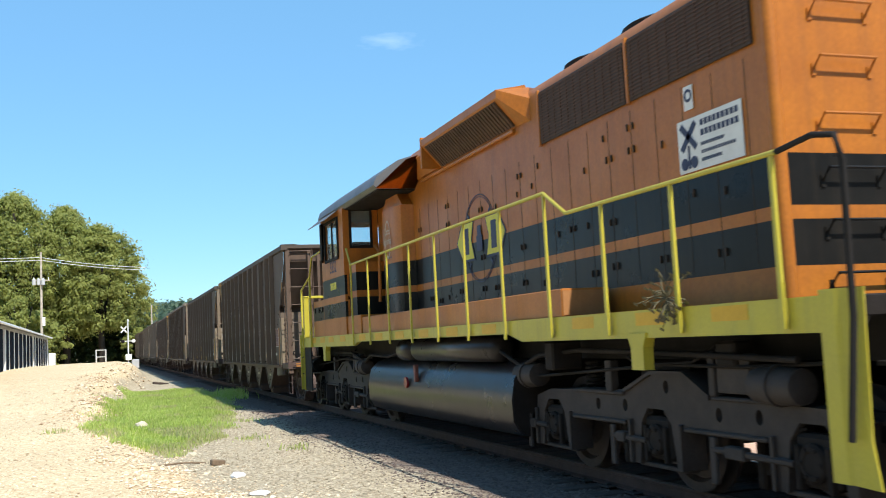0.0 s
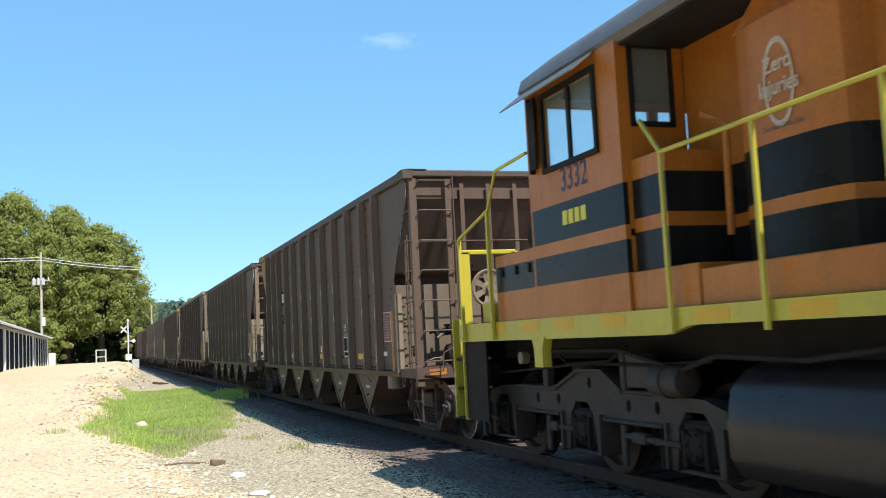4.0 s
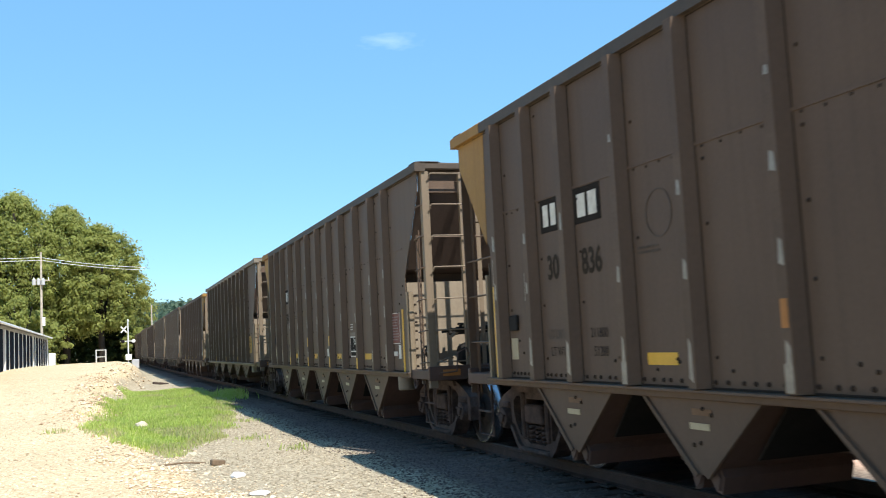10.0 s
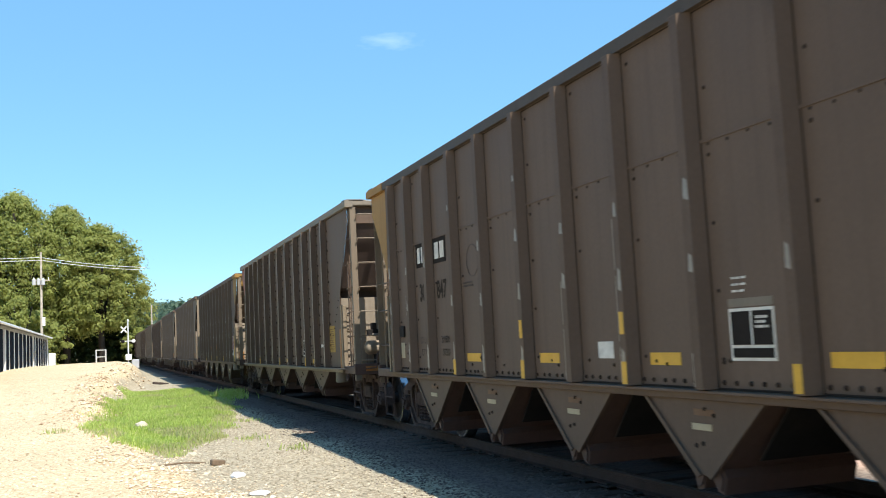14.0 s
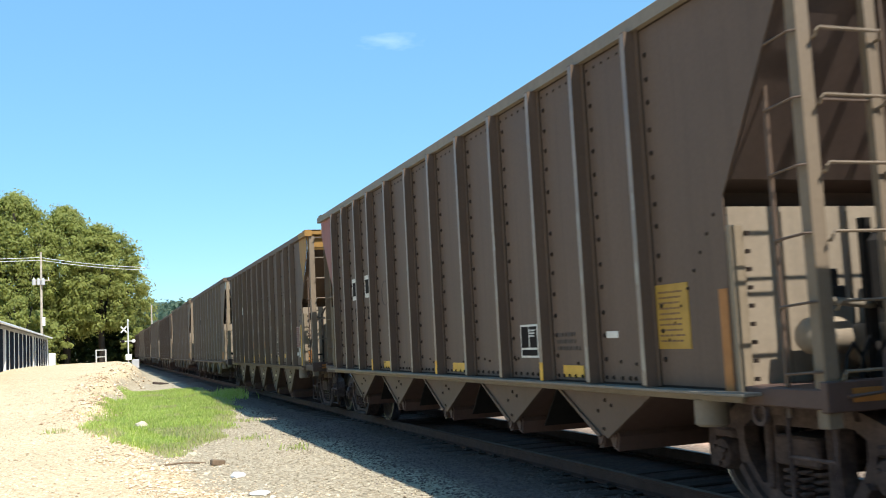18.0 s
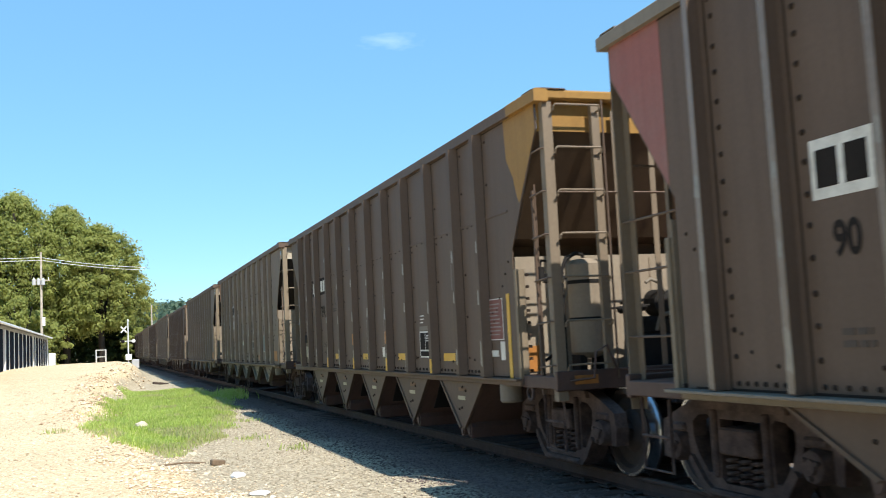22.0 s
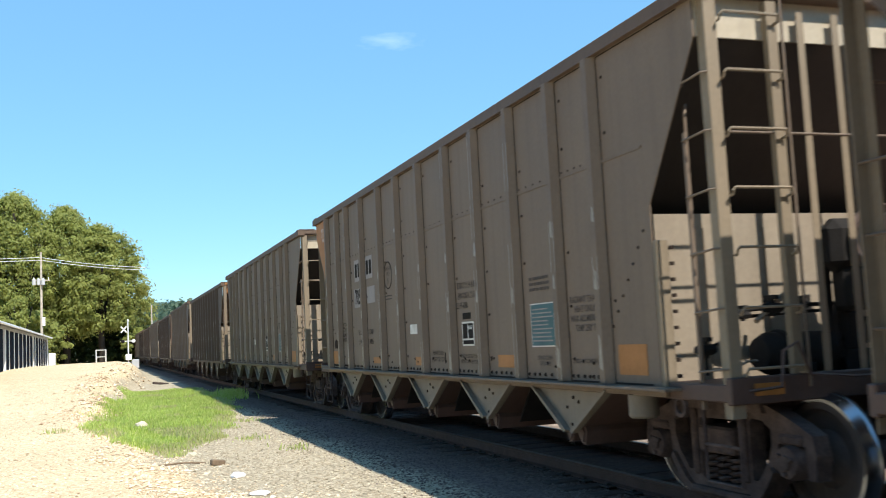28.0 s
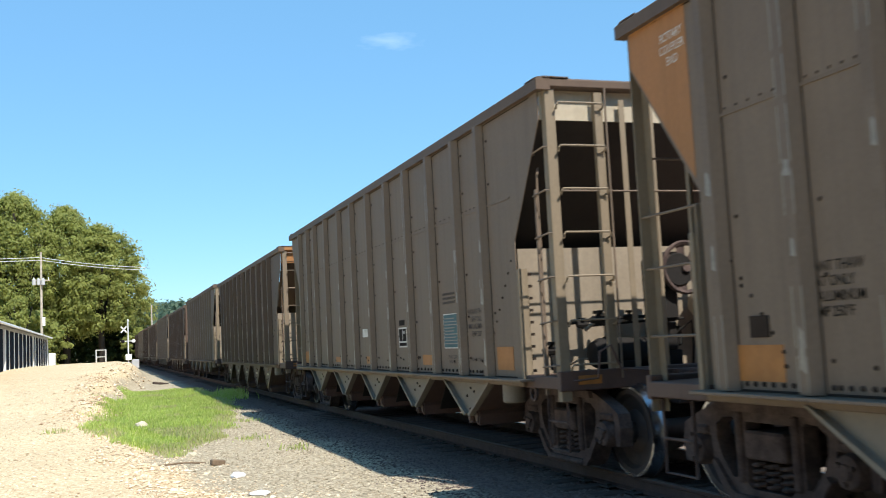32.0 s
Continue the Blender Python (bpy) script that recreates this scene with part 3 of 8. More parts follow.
def hopper_car(kind, start, length, paint, end_paint, chord_paint, rear_paint, gear, label):
    """A five-pocket coal hopper. kind: ribbed, riveted or panelled. gear: what its front platform carries."""
    car = thing("hopper_car", label, "hopper car", group="coal hopper cars of the train")
    L = length
    TOP = 4.0 if kind == "ribbed" else 4.1
    front_paint = P_SILL if kind == "panelled" else paint
    post_paint = paint if paint is P_BROWN else P_DUST if kind == "panelled" else P_POST
    K = (kind, round(L, 2))
    ribs = [y for y in RIBS[kind]]
    # --- sides
    cut = [(0.10, TOP - 0.42), (0.88, 2.50), (0.88, SILL)] if kind == "panelled" else [(0.10, TOP - 0.40), (0.80, 2.54), (0.88, 2.42), (0.88, SILL)]
    rear_cut = [(0.10, TOP - 0.42), (0.98, 2.50), (0.98, SILL)]
    side_poly = [(0.10, TOP - 0.1)] + cut + [(L - y, z) for y, z in rear_cut[::-1]] + [(L - 0.10, TOP - 0.1)]
    for s in (-1, 1):
        x = s * HALF
        part("side_sheet", lambda: Mesh().prism(side_poly, "x", 0, 0.012), paint, car, m=pose(x if s < 0 else x - 0.012, 0, 0), key=("side", K))
        part("top_chord", lambda: Mesh().prism([(-0.085, TOP - 0.13), (0.07, TOP - 0.13), (0.07, TOP - 0.02), (0.05, TOP), (-0.06, TOP), (-0.085, TOP - 0.02)], "y", -0.02, L + 0.02), chord_paint, car, m=pose(s * (HALF - 0.03), 0, 0, 0, 0, 0), key=("chord", K, s))
        deep = 0.17 if kind != "ribbed" else 0.10
        sill_mat = P_SILL if kind == "riveted" else paint
        front = 0.80 if kind == "ribbed" else 0.62
        lip = (-deep, 0.06) if s < 0 else (-0.06, deep)
        part("side_sill", lambda: Mesh().box(-0.05, 0.05, 0.80, L - 0.90, SILL - 0.07, SILL, 0.01).box(*lip, front, L - 0.85, SILL - 0.014, SILL + 0.012, 0.005), sill_mat, car, m=pose(s * (HALF - 0.03), 0, 0), key=("sill", K, deep, s))
        for y in ribs:
            part("rib", lambda: rib_mesh(kind, TOP), paint, car, m=pose(x, y, 0, 0, 0, 0 if s < 0 else 180), key=("rib", kind))
        # fasteners, scuffed rib faces with painted glints, and the seam, each one joined piece
        def bolts():
            mb = Mesh()
            rr = random.Random(2)
            for a, b in zip(ribs, ribs[1:]):
                for k in range(6):
                    rivet(mb, x, a + 0.17 + (b - a - 0.34) * k / 5 + rr.uniform(-0.02, 0.02), 1.07, 0.021, s)
                for k in range(3):
                    if rr.random() < 0.6:
                        rivet(mb, x, a + 0.2 + (b - a - 0.4) * rr.random(), 1.15 + rr.uniform(0, 0.1), 0.018, s)
                if kind == "ribbed":
                    for k in range(4):
                        rivet(mb, x, a + 0.2 + (b - a - 0.4) * k / 3, 2.82 + 0.01 * (k % 2), 0.013, s)
                elif kind == "panelled":
                    for k in range(5):
                        rivet(mb, x, a + 0.16 + (b - a - 0.32) * k / 4, 3.04, 0.011, s)
                else:
                    for k in range(6):
                        rivet(mb, x, a + 0.14 + (b - a - 0.28) * k / 5, TOP - 0.22, 0.014, s)
            n = 13 if kind == "riveted" else 6
            for y in ribs:
                for k in range(n):
                    z = 1.25 + (2.5 * k / (n - 1)) + rr.uniform(-0.02, 0.02)
                    rivet(mb, x, y - (0.17 if kind == "riveted" else 0.20), z, 0.024 if kind == "riveted" else 0.017, s) if kind == "riveted" or rr.random() < 0.55 else None
            for k in range(8):
                rivet(mb, x, 1.0 + 0.10 * k, 2.3 - 0.13 * k, 0.016, s)
                rivet(mb, x, L - 1.1 - 0.10 * k, 2.2 - 0.13 * k, 0.016, s)
            return mb
        tagged(part("rivets", bolts, BOLT, car, key=("bolts", K, s)), kind="stuff")
        # pale patches for wear, with glints on the ribs painted in
        def scuff_glints():
            mb = Mesh()
            rr = random.Random(6)
            d = {"ribbed": 0.1015, "riveted": 0.1115, "panelled": 0.0765}[kind]
            for y in ribs:
                for z, h in ((2.50, 0.09), (1.95, 0.10), (1.26, 0.17), (3.2, 0.04)):
                    if rr.random() < (0.85 if z < 3 else 0.2):
                        z2, h2, w = z + rr.uniform(-0.06, 0.06), h * rr.uniform(0.6, 1.1), rr.uniform(0.022, 0.036)
                        o = rr.uniform(-0.01, 0.01)
                        mb.add([(x + s * d, y - w + o, z2 - h2), (x + s * d, y + w + o, z2 - h2 * 0.8), (x + s * d, y + w * 0.6 + o, z2 + h2), (x + s * d, y - w * 0.8 + o, z2 + h2 * 0.7)], [(0, 1, 2, 3)])
            return mb
        tagged(part("worn_paint", scuff_glints, WEAR_GLINT, car, "bright worn patches and painted glints on the ribs", key=("scuff_glints", K, s)), kind="stuff")
        def faces():
            mb = Mesh()
            d, w = {"ribbed": (0.1008, 0.052), "riveted": (0.1108, 0.033), "panelled": (0.0758, 0.048)}[kind]
            for y in ribs:
                mb.add([(x + s * d, y - w, SILL + 0.03), (x + s * d, y + w, SILL + 0.03), (x + s * d, y + w, TOP - 0.14), (x + s * d, y - w, TOP - 0.14)], [(0, 1, 2, 3)])
            return mb
        # dark strips: grime and shade at the ribs, painted shadow under the chord
        def grime():
            mb = Mesh()
            base = {"ribbed": 0.108, "riveted": 0.088, "panelled": 0.113}[kind]
            for y in ribs:
                for q in (-1, 1):
                    c = y + q * (base + 0.006)
                    mb.box(min(x, x + s * 0.003), max(x, x + s * 0.003), c - 0.006, c + 0.006, SILL + 0.02, TOP - 0.14)
            zt = TOP - 0.138
            mb.box(min(x, x + s * 0.003), max(x, x + s * 0.003), 0.3, L - 0.3, zt - 0.012, zt)
            zb = SILL + 0.026
            mb.box(min(x, x + s * 0.003), max(x, x + s * 0.003), 1.0, L - 1.1, zb - 0.010, zb + 0.006)
            return mb
        tagged(part("grime", grime, BOLT, car, "dark grime and painted shade along the ribs and chord", key=("grime", K, s)), kind="stuff")
        # thin pale strips stand in for highlights on the rib edges
        def edges():
            mb = Mesh()
            rr = random.Random(14)
            d, w = {"ribbed": (0.1014, 0.050), "riveted": (0.1114, 0.030), "panelled": (0.0764, 0.046)}[kind]
            for y in ribs:
                z = SILL + 0.04
                while z < TOP - 0.3:
                    h = rr.uniform(0.15, 0.7)
                    if rr.random() < (0.25 if kind == "ribbed" else 0.55) * (1.0 if z < 2.2 else 0.35):
                        for q in ((-1, 1) if kind == "panelled" else (1,)):
                            e = y + q * w
                            mb.add([(x + s * d, e - 0.006, z), (x + s * d, e + 0.004, z), (x + s * d, e + 0.004, min(z + h, TOP - 0.16)), (x + s * d, e - 0.006, min(z + h, TOP - 0.16))], [(0, 1, 2, 3)])
                    z += h + 0.05
            return mb
        tagged(part("bright_edge", edges, WEAR_GLINT, car, "painted highlights along the rib edges", key=("edges", K, s)), kind="stuff")
        tagged(part("rib_face", faces, RIB_FACE[kind], car, "rubbed outer faces of the ribs, sheen painted in where pale", key=("faces", K, s)), kind="stuff")
        if kind != "riveted":
            zs = 3.0 if kind == "panelled" else 2.86
            part("seam", lambda: Mesh().box(min(x, x + s * 0.009), max(x, x + s * 0.009), 0.95, L - 1.05, zs - 0.012, zs + 0.012), paint, car, key=("seam", K, s))
    # --- ends
    for e in (0, 1):
        base = pose(0, 0, 0) if e == 0 else pose(0, L, 0, 0, 0, 180)
        w = HALF - 0.02
        ep = end_paint if e == 0 else rear_paint
        part("end_top_sheet", lambda: Mesh().box(-w, w, 0.10, 0.115, TOP - 0.42, TOP - 0.1), P_TOP_LIT if ep is P_ALU else ep, car, m=base, key=("end_top", TOP))
        part("end_chord", lambda: Mesh().box(-HALF + 0.05, HALF - 0.05, -0.02, 0.13, TOP - 0.11, TOP - 0.004, 0.02), ep if ep in (P_OCHRE, P_ORANGE) else chord_paint, car, m=base, key=("end_chord", TOP))
        for s in (-1, 1):
            part("corner_cap", lambda: Mesh().prism([(s * 1.645, 0.30), (s * 1.645, 0.06), (s * 1.635, 0.02), (s * 1.61, -0.01), (s * 1.57, -0.03), (s * 1.30, -0.03), (s * 1.24, 0.05), (s * 1.5, 0.22), (s * 1.56, 0.30)], "z", TOP - 0.002, TOP + 0.008), chord_paint, car, m=base, key=("cap", TOP, s))
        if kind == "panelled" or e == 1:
            part("slope_sheet", lambda: Mesh().prism([(0.105, TOP - 0.40), (0.125, TOP - 0.40), (2.35, 0.98), (2.32, 0.98)], "x", -w, w), P_SLOPE_SHADE, car, m=base, key=("slope_straight", TOP))
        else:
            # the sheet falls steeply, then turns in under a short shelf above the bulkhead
            part("slope_sheet", lambda: Mesh().prism([(0.105, TOP - 0.40), (0.125, TOP - 0.40), (0.81, 2.55), (1.06, 2.50), (1.06, 2.30), (1.04, 2.30), (1.04, 2.47), (0.79, 2.53)], "x", -w, w), P_SOOT_SHADE_OCHRE if ep in (P_OCHRE, P_ORANGE) else P_HOLLOW, car, m=base, key=("slope", TOP))
        part("bulkhead", lambda: Mesh().box(-w, w, 0.86, 0.875, SILL, 2.42 if kind == "panelled" else 2.34), P_SHADE if paint is P_BROWN else P_BULK, car, "dusty tan bulkhead", m=base, key=("bulkhead", kind == "panelled"))
        for xs in (-1.12, -0.52, 0.1, 0.75):
            part("bulkhead_seam", lambda: Mesh().box(-0.008, 0.008, 0.854, 0.86, SILL + 0.05, 2.3), P_POST, car, m=base @ pose(xs, 0, 0), key="bulk_seam")
        part("end_platform", lambda: Mesh().box(-w, w, 0.02, 0.88, SILL - 0.08, SILL + 0.05, 0.01).box(-w, w, -0.02, 0.05, SILL - 0.10, SILL + 0.10, 0.01), P_UNDER, car, m=base, key="platform")
        for s in (-1, 1):
            part("corner_post", lambda: Mesh().box(-0.055, 0.055, 0.0, 0.014, SILL - 0.2, TOP - 0.12, 0.003).box(-0.055, -0.043, 0.014, 0.10, SILL - 0.2, TOP - 0.12), post_paint, car, m=base @ pose(s * (HALF - 0.10), 0.01, 0) , key=("corner_post", TOP))
            part("side_flange", lambda: Mesh().box(-0.01, 0.10, 0.80, 0.86, SILL, 2.20, 0.006), P_DUST, car, m=base @ (pose(-HALF, 0, 0) if s < 0 else pose(HALF - 0.09, 0, 0)), key="side_flange")
            def fb(s=s):
                mb = Mesh()
                for k in range(9):
                    mb.box(s * (HALF - 0.13), s * (HALF - 0.10), 0.77, 0.80, 1.08 + 0.13 * k, 1.11 + 0.13 * k)
                return mb
            tagged(part("flange_bolts", fb, BOLT, car, m=base, key=("fb", s)), kind="stuff")
        for xs in ((-0.72, -0.29, 0.15, 0.60, 1.02) if kind == "ribbed" else (-0.66, -0.32, 0.30, 0.72, 1.05)):
            part("end_stile", lambda: Mesh().box(-0.032, 0.032, 0.03, 0.036, SILL - 0.05, TOP - 0.2).box(0.026, 0.032, 0.036, 0.08, SILL - 0.05, TOP - 0.2), post_paint, car, m=base @ pose(xs, 0, 0), key=("end_stile", TOP))
        part("ladder_stile", lambda: Mesh().box(-0.046, 0.046, 0.0, 0.008, SILL - 0.1, TOP - 0.14).box(-0.046, -0.038, 0.008, 0.06, SILL - 0.1, TOP - 0.14), post_paint, car, m=base @ pose(-0.95, 0, 0), key=("ladder_stile", TOP))
        part("ladder_rod", lambda: Mesh().tube([(0, 0, SILL), (0, 0, TOP - 0.1)], 0.011, 6), paint, car, m=base @ pose(-0.885, -0.03, 0), key=("ladder_rod", TOP))
        for k in range(7):
            part("rung", lambda: Mesh().tube([(-0.25, 0, -0.055), (-0.265, -0.04, -0.05), (-0.265, -0.055, -0.02), (-0.25, -0.06, 0), (0.25, -0.06, 0), (0.265, -0.055, -0.02), (0.265, -0.04, -0.05), (0.25, 0, -0.055)], 0.012, 6), post_paint, car, m=base @ pose(-1.19, 0.0, 1.16 + 0.445 * k), key="rung")
            if k < 6:
                part("side_rung", lambda: Mesh().tube([(0, 0, 0), (-0.05, 0.03, 0), (-0.05, 0.33, -0.02), (0, 0.36, -0.02)], 0.010, 6), paint, car, m=base @ pose(-HALF + 0.06, 0.02, 1.16 + 0.445 * k), key="side_rung")
        part("side_stile", lambda: Mesh().tube([(0, 0, 0.85), (0, 0, 3.0)], 0.016, 6).tube([(0.05, 0.05, 0.85), (0.05, 0.05, 3.15), (0.10, 0.10, 3.3)], 0.013, 6), paint, car, m=base @ pose(-HALF + 0.06, 0.40, 0), key="side_stile")
        part("cross_rod", lambda: Mesh().tube([(-1.4, 0.03, 2.93), (1.4, 0.03, 2.93)], 0.010, 6), paint, car, m=base, key="cross_rod")
        for z in (1.42, 1.98, 2.42):
            part("handhold", lambda: Mesh().tube([(0, 0.02, 0), (0.0, 0.86, 0.0)], 0.012, 6), paint, car, m=base @ pose(HALF - 0.08, 0, z), key="handhold")
        part("coupler", coupler_mesh, DARK_IRON, car, m=base, key="coupler", smooth=30)
        part("uncoupling_lever", lambda: Mesh().tube([(-1.45, -0.06, 1.0), (-1.2, -0.10, 1.02), (-1.18, -0.12, 1.28), (-1.05, -0.12, 1.34), (-0.95, -0.12, 1.10), (-0.55, -0.10, 1.06), (-0.1, -0.10, 1.05)], 0.013, 6), P_UNDER, car, m=base, key="lever", smooth=60)
        part("air_hose", lambda: Mesh().tube([(0.35, -0.1, 0.8), (0.36, -0.35, 0.78), (0.33, -0.6, 0.5), (0.2, -0.8, 0.42)], 0.03, 7), RUBBER, car, m=base, key="air_hose", smooth=60)
        for s, xx in ((-1, -HALF + 0.12), (1, HALF - 0.12)):
            part("sill_step", lambda: Mesh().tube([(0, 0.06, SILL - 0.1), (0, 0.06, 0.30), (0, 0.50, 0.30), (0, 0.50, SILL - 0.1)], 0.017, 6).tube([(0, 0.06, 0.58), (0, 0.50, 0.58)], 0.014, 6), DARK_IRON, car, m=base @ pose(xx, 0, 0), key="sill_step")
        part("sill_reflector", lambda: Mesh().box(-1.38, -1.12, -0.026, -0.02, SILL - 0.04, SILL + 0.05), ORANGE_MARK, car, m=base, key="sill_refl")
        part("end_reflector", lambda: Mesh().box(HALF - 0.5, HALF - 0.25, -0.026, -0.02, SILL - 0.04, SILL + 0.05), ORANGE_MARK, car, m=base, key="end_refl")
        part("release_can", lambda: Mesh().lathe([(0, 0.11), (0.02, 0.13), (0.20, 0.13), (0.22, 0.11)], "z", (0, 0, 0.73), 14), P_SILL, car, m=base @ pose(-HALF + 0.10, 1.35, 0), key="release_can", smooth=40)
        part("lifting_ring", lambda: Mesh().lathe([(-0.015, 0.085), (0.015, 0.085), (0.015, 0.055), (-0.015, 0.055), (-0.015, 0.085)], "x", (0, 0, 0.86), 14, cap=False), DARK_IRON, car, m=base @ pose(-HALF + 0.05, 0.70, 0), key="lift_ring")
    # --- brake gear on the front platform
    if gear:
        brake_gear(car, gear, paint)
    # --- underside
    part("centre_sill", lambda: Mesh().box(-0.2, 0.2, 0.1, L - 0.1, 0.72, 1.0, 0.01), DARK_IRON, car, key=("centre_sill", K))
    apex, half = {"ribbed": (0.36, 0.80), "riveted": (0.54, 0.90), "panelled": (0.54, 0.80)}[kind]
    for yc in POCKETS[kind]:
        for s in (-1, 1):
            pk = part("pocket", lambda: Mesh().prism([(-half, 0.95), (half, 0.95), (0.07, apex), (-0.07, apex)], "x", -0.035, 0.0), front_paint, car, m=pose(s * (HALF - 0.06), yc, 0, 0, 0, 0 if s < 0 else 180), key=("pocket", kind))
            for q in (-1, 1):
                part("slope_sheet", lambda: Mesh().prism([(half - 0.01, 0.98), (half - 0.035, 0.98), (0.10, apex + 0.02), (0.12, apex + 0.01)], "x", 0.0, 1.54), P_UNDER, pk, m=pose(0, 0, 0) if q > 0 else Matrix.Diagonal((1, -1, 1, 1)), key=("chute", kind))
            def edge():
                mb = Mesh()
                d = 0.10 if kind == "panelled" else 0.055
                for q in (-1, 1):
                    mb.prism([(q * (half + 0.015), 0.95), (q * (half - 0.035), 0.95), (q * 0.045, apex + 0.005), (q * 0.09, apex - 0.02)], "x", -d, -0.03)
                return mb
            part("pocket_edge", edge, P_SILL if kind == "panelled" else paint, pk, key=("pocket_edge", kind))
            for q in (-1, 1):
                part("pocket_door", lambda: Mesh().prism([(0.035, apex + 0.02), (0.14, apex + 0.12), (0.21, apex + 0.0), (0.17, apex - 0.13), (0.09, apex - 0.11)], "x", 0.005, 1.2).prism([(0.05, apex), (0.13, apex + 0.07), (0.18, apex - 0.01), (0.15, apex - 0.10), (0.10, apex - 0.08)], "x", -0.012, 0.006), P_UNDER, pk, m=pose(0, 0, 0) if q > 0 else Matrix.Diagonal((1, -1, 1, 1)), key=("pocket_door", kind))
            def pins():
                mb = Mesh()
                for dy, z in ((-0.05, 0.86), (0.0, 0.60), (-0.16, 0.82), (0.09, apex + 0.22)):
                    rivet(mb, -0.035, dy, z, 0.020, -1)
                return mb
            tagged(part("pocket_bolts", pins, BOLT, pk, key=("pocket_pins", kind)), kind="stuff")
            if kind == "ribbed":
                part("pocket_reflector", lambda: Mesh().box(-0.041, -0.036, -0.13, 0.13, 0.70, 0.75), PALE_REFL, pk, key="pocket_refl")
                part("pocket_reflector", lambda: Mesh().box(-0.041, -0.036, -0.17, 0.09, 0.81, 0.86), ORANGE_FADED, pk, key="pocket_refl_top")
    # hoods are black to hold the shade between the pockets
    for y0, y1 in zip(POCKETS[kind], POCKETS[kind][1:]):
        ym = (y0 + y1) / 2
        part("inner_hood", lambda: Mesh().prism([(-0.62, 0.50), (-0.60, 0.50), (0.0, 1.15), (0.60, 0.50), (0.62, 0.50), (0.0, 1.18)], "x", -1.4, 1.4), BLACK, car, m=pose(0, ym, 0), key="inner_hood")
    # added floor stops sun through the open top; added beam hides sunlit ground
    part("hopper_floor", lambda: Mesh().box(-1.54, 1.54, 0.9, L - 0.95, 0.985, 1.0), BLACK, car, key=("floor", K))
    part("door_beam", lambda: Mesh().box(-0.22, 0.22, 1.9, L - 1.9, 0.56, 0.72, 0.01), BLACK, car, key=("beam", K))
    part("door_shaft", lambda: Mesh().lathe([(2.2, 0.04), (L - 2.2, 0.04)], "y", (-0.5, 0, 0.5), 8), DARK_IRON, car, key=("shaft", K))
    freight_truck(car, 0.88)
    freight_truck(car, L - 0.88)
    MOVERS.append((car, start))
    return car


def brake_wheel():
    """Pressed steel hand wheel: thick rim, dished web with round openings, hub."""
    mb = Mesh()
    mb.lathe([(-0.02, 0.285), (-0.055, 0.295), (-0.075, 0.275), (-0.06, 0.245), (-0.03, 0.245), (-0.02, 0.285)], "y", (0, 0, 0), 28, cap=False)
    for k in range(7):
        a = k * math.tau / 7
        c, q = math.cos(a), math.sin(a)
        mb.add([(c * r - q * w, d, q * r + c * w) for r, w, d in ((0.10, 0.035, -0.03), (0.10, -0.035, -0.03), (0.26, -0.055, -0.05), (0.26, 0.055, -0.05))], [(0, 1, 2, 3)])
    mb.lathe([(0.04, 0.11), (-0.03, 0.11), (-0.045, 0.06), (-0.09, 0.05), (-0.09, 0.01)], "y", (0, 0, 0), 16)
    return mb


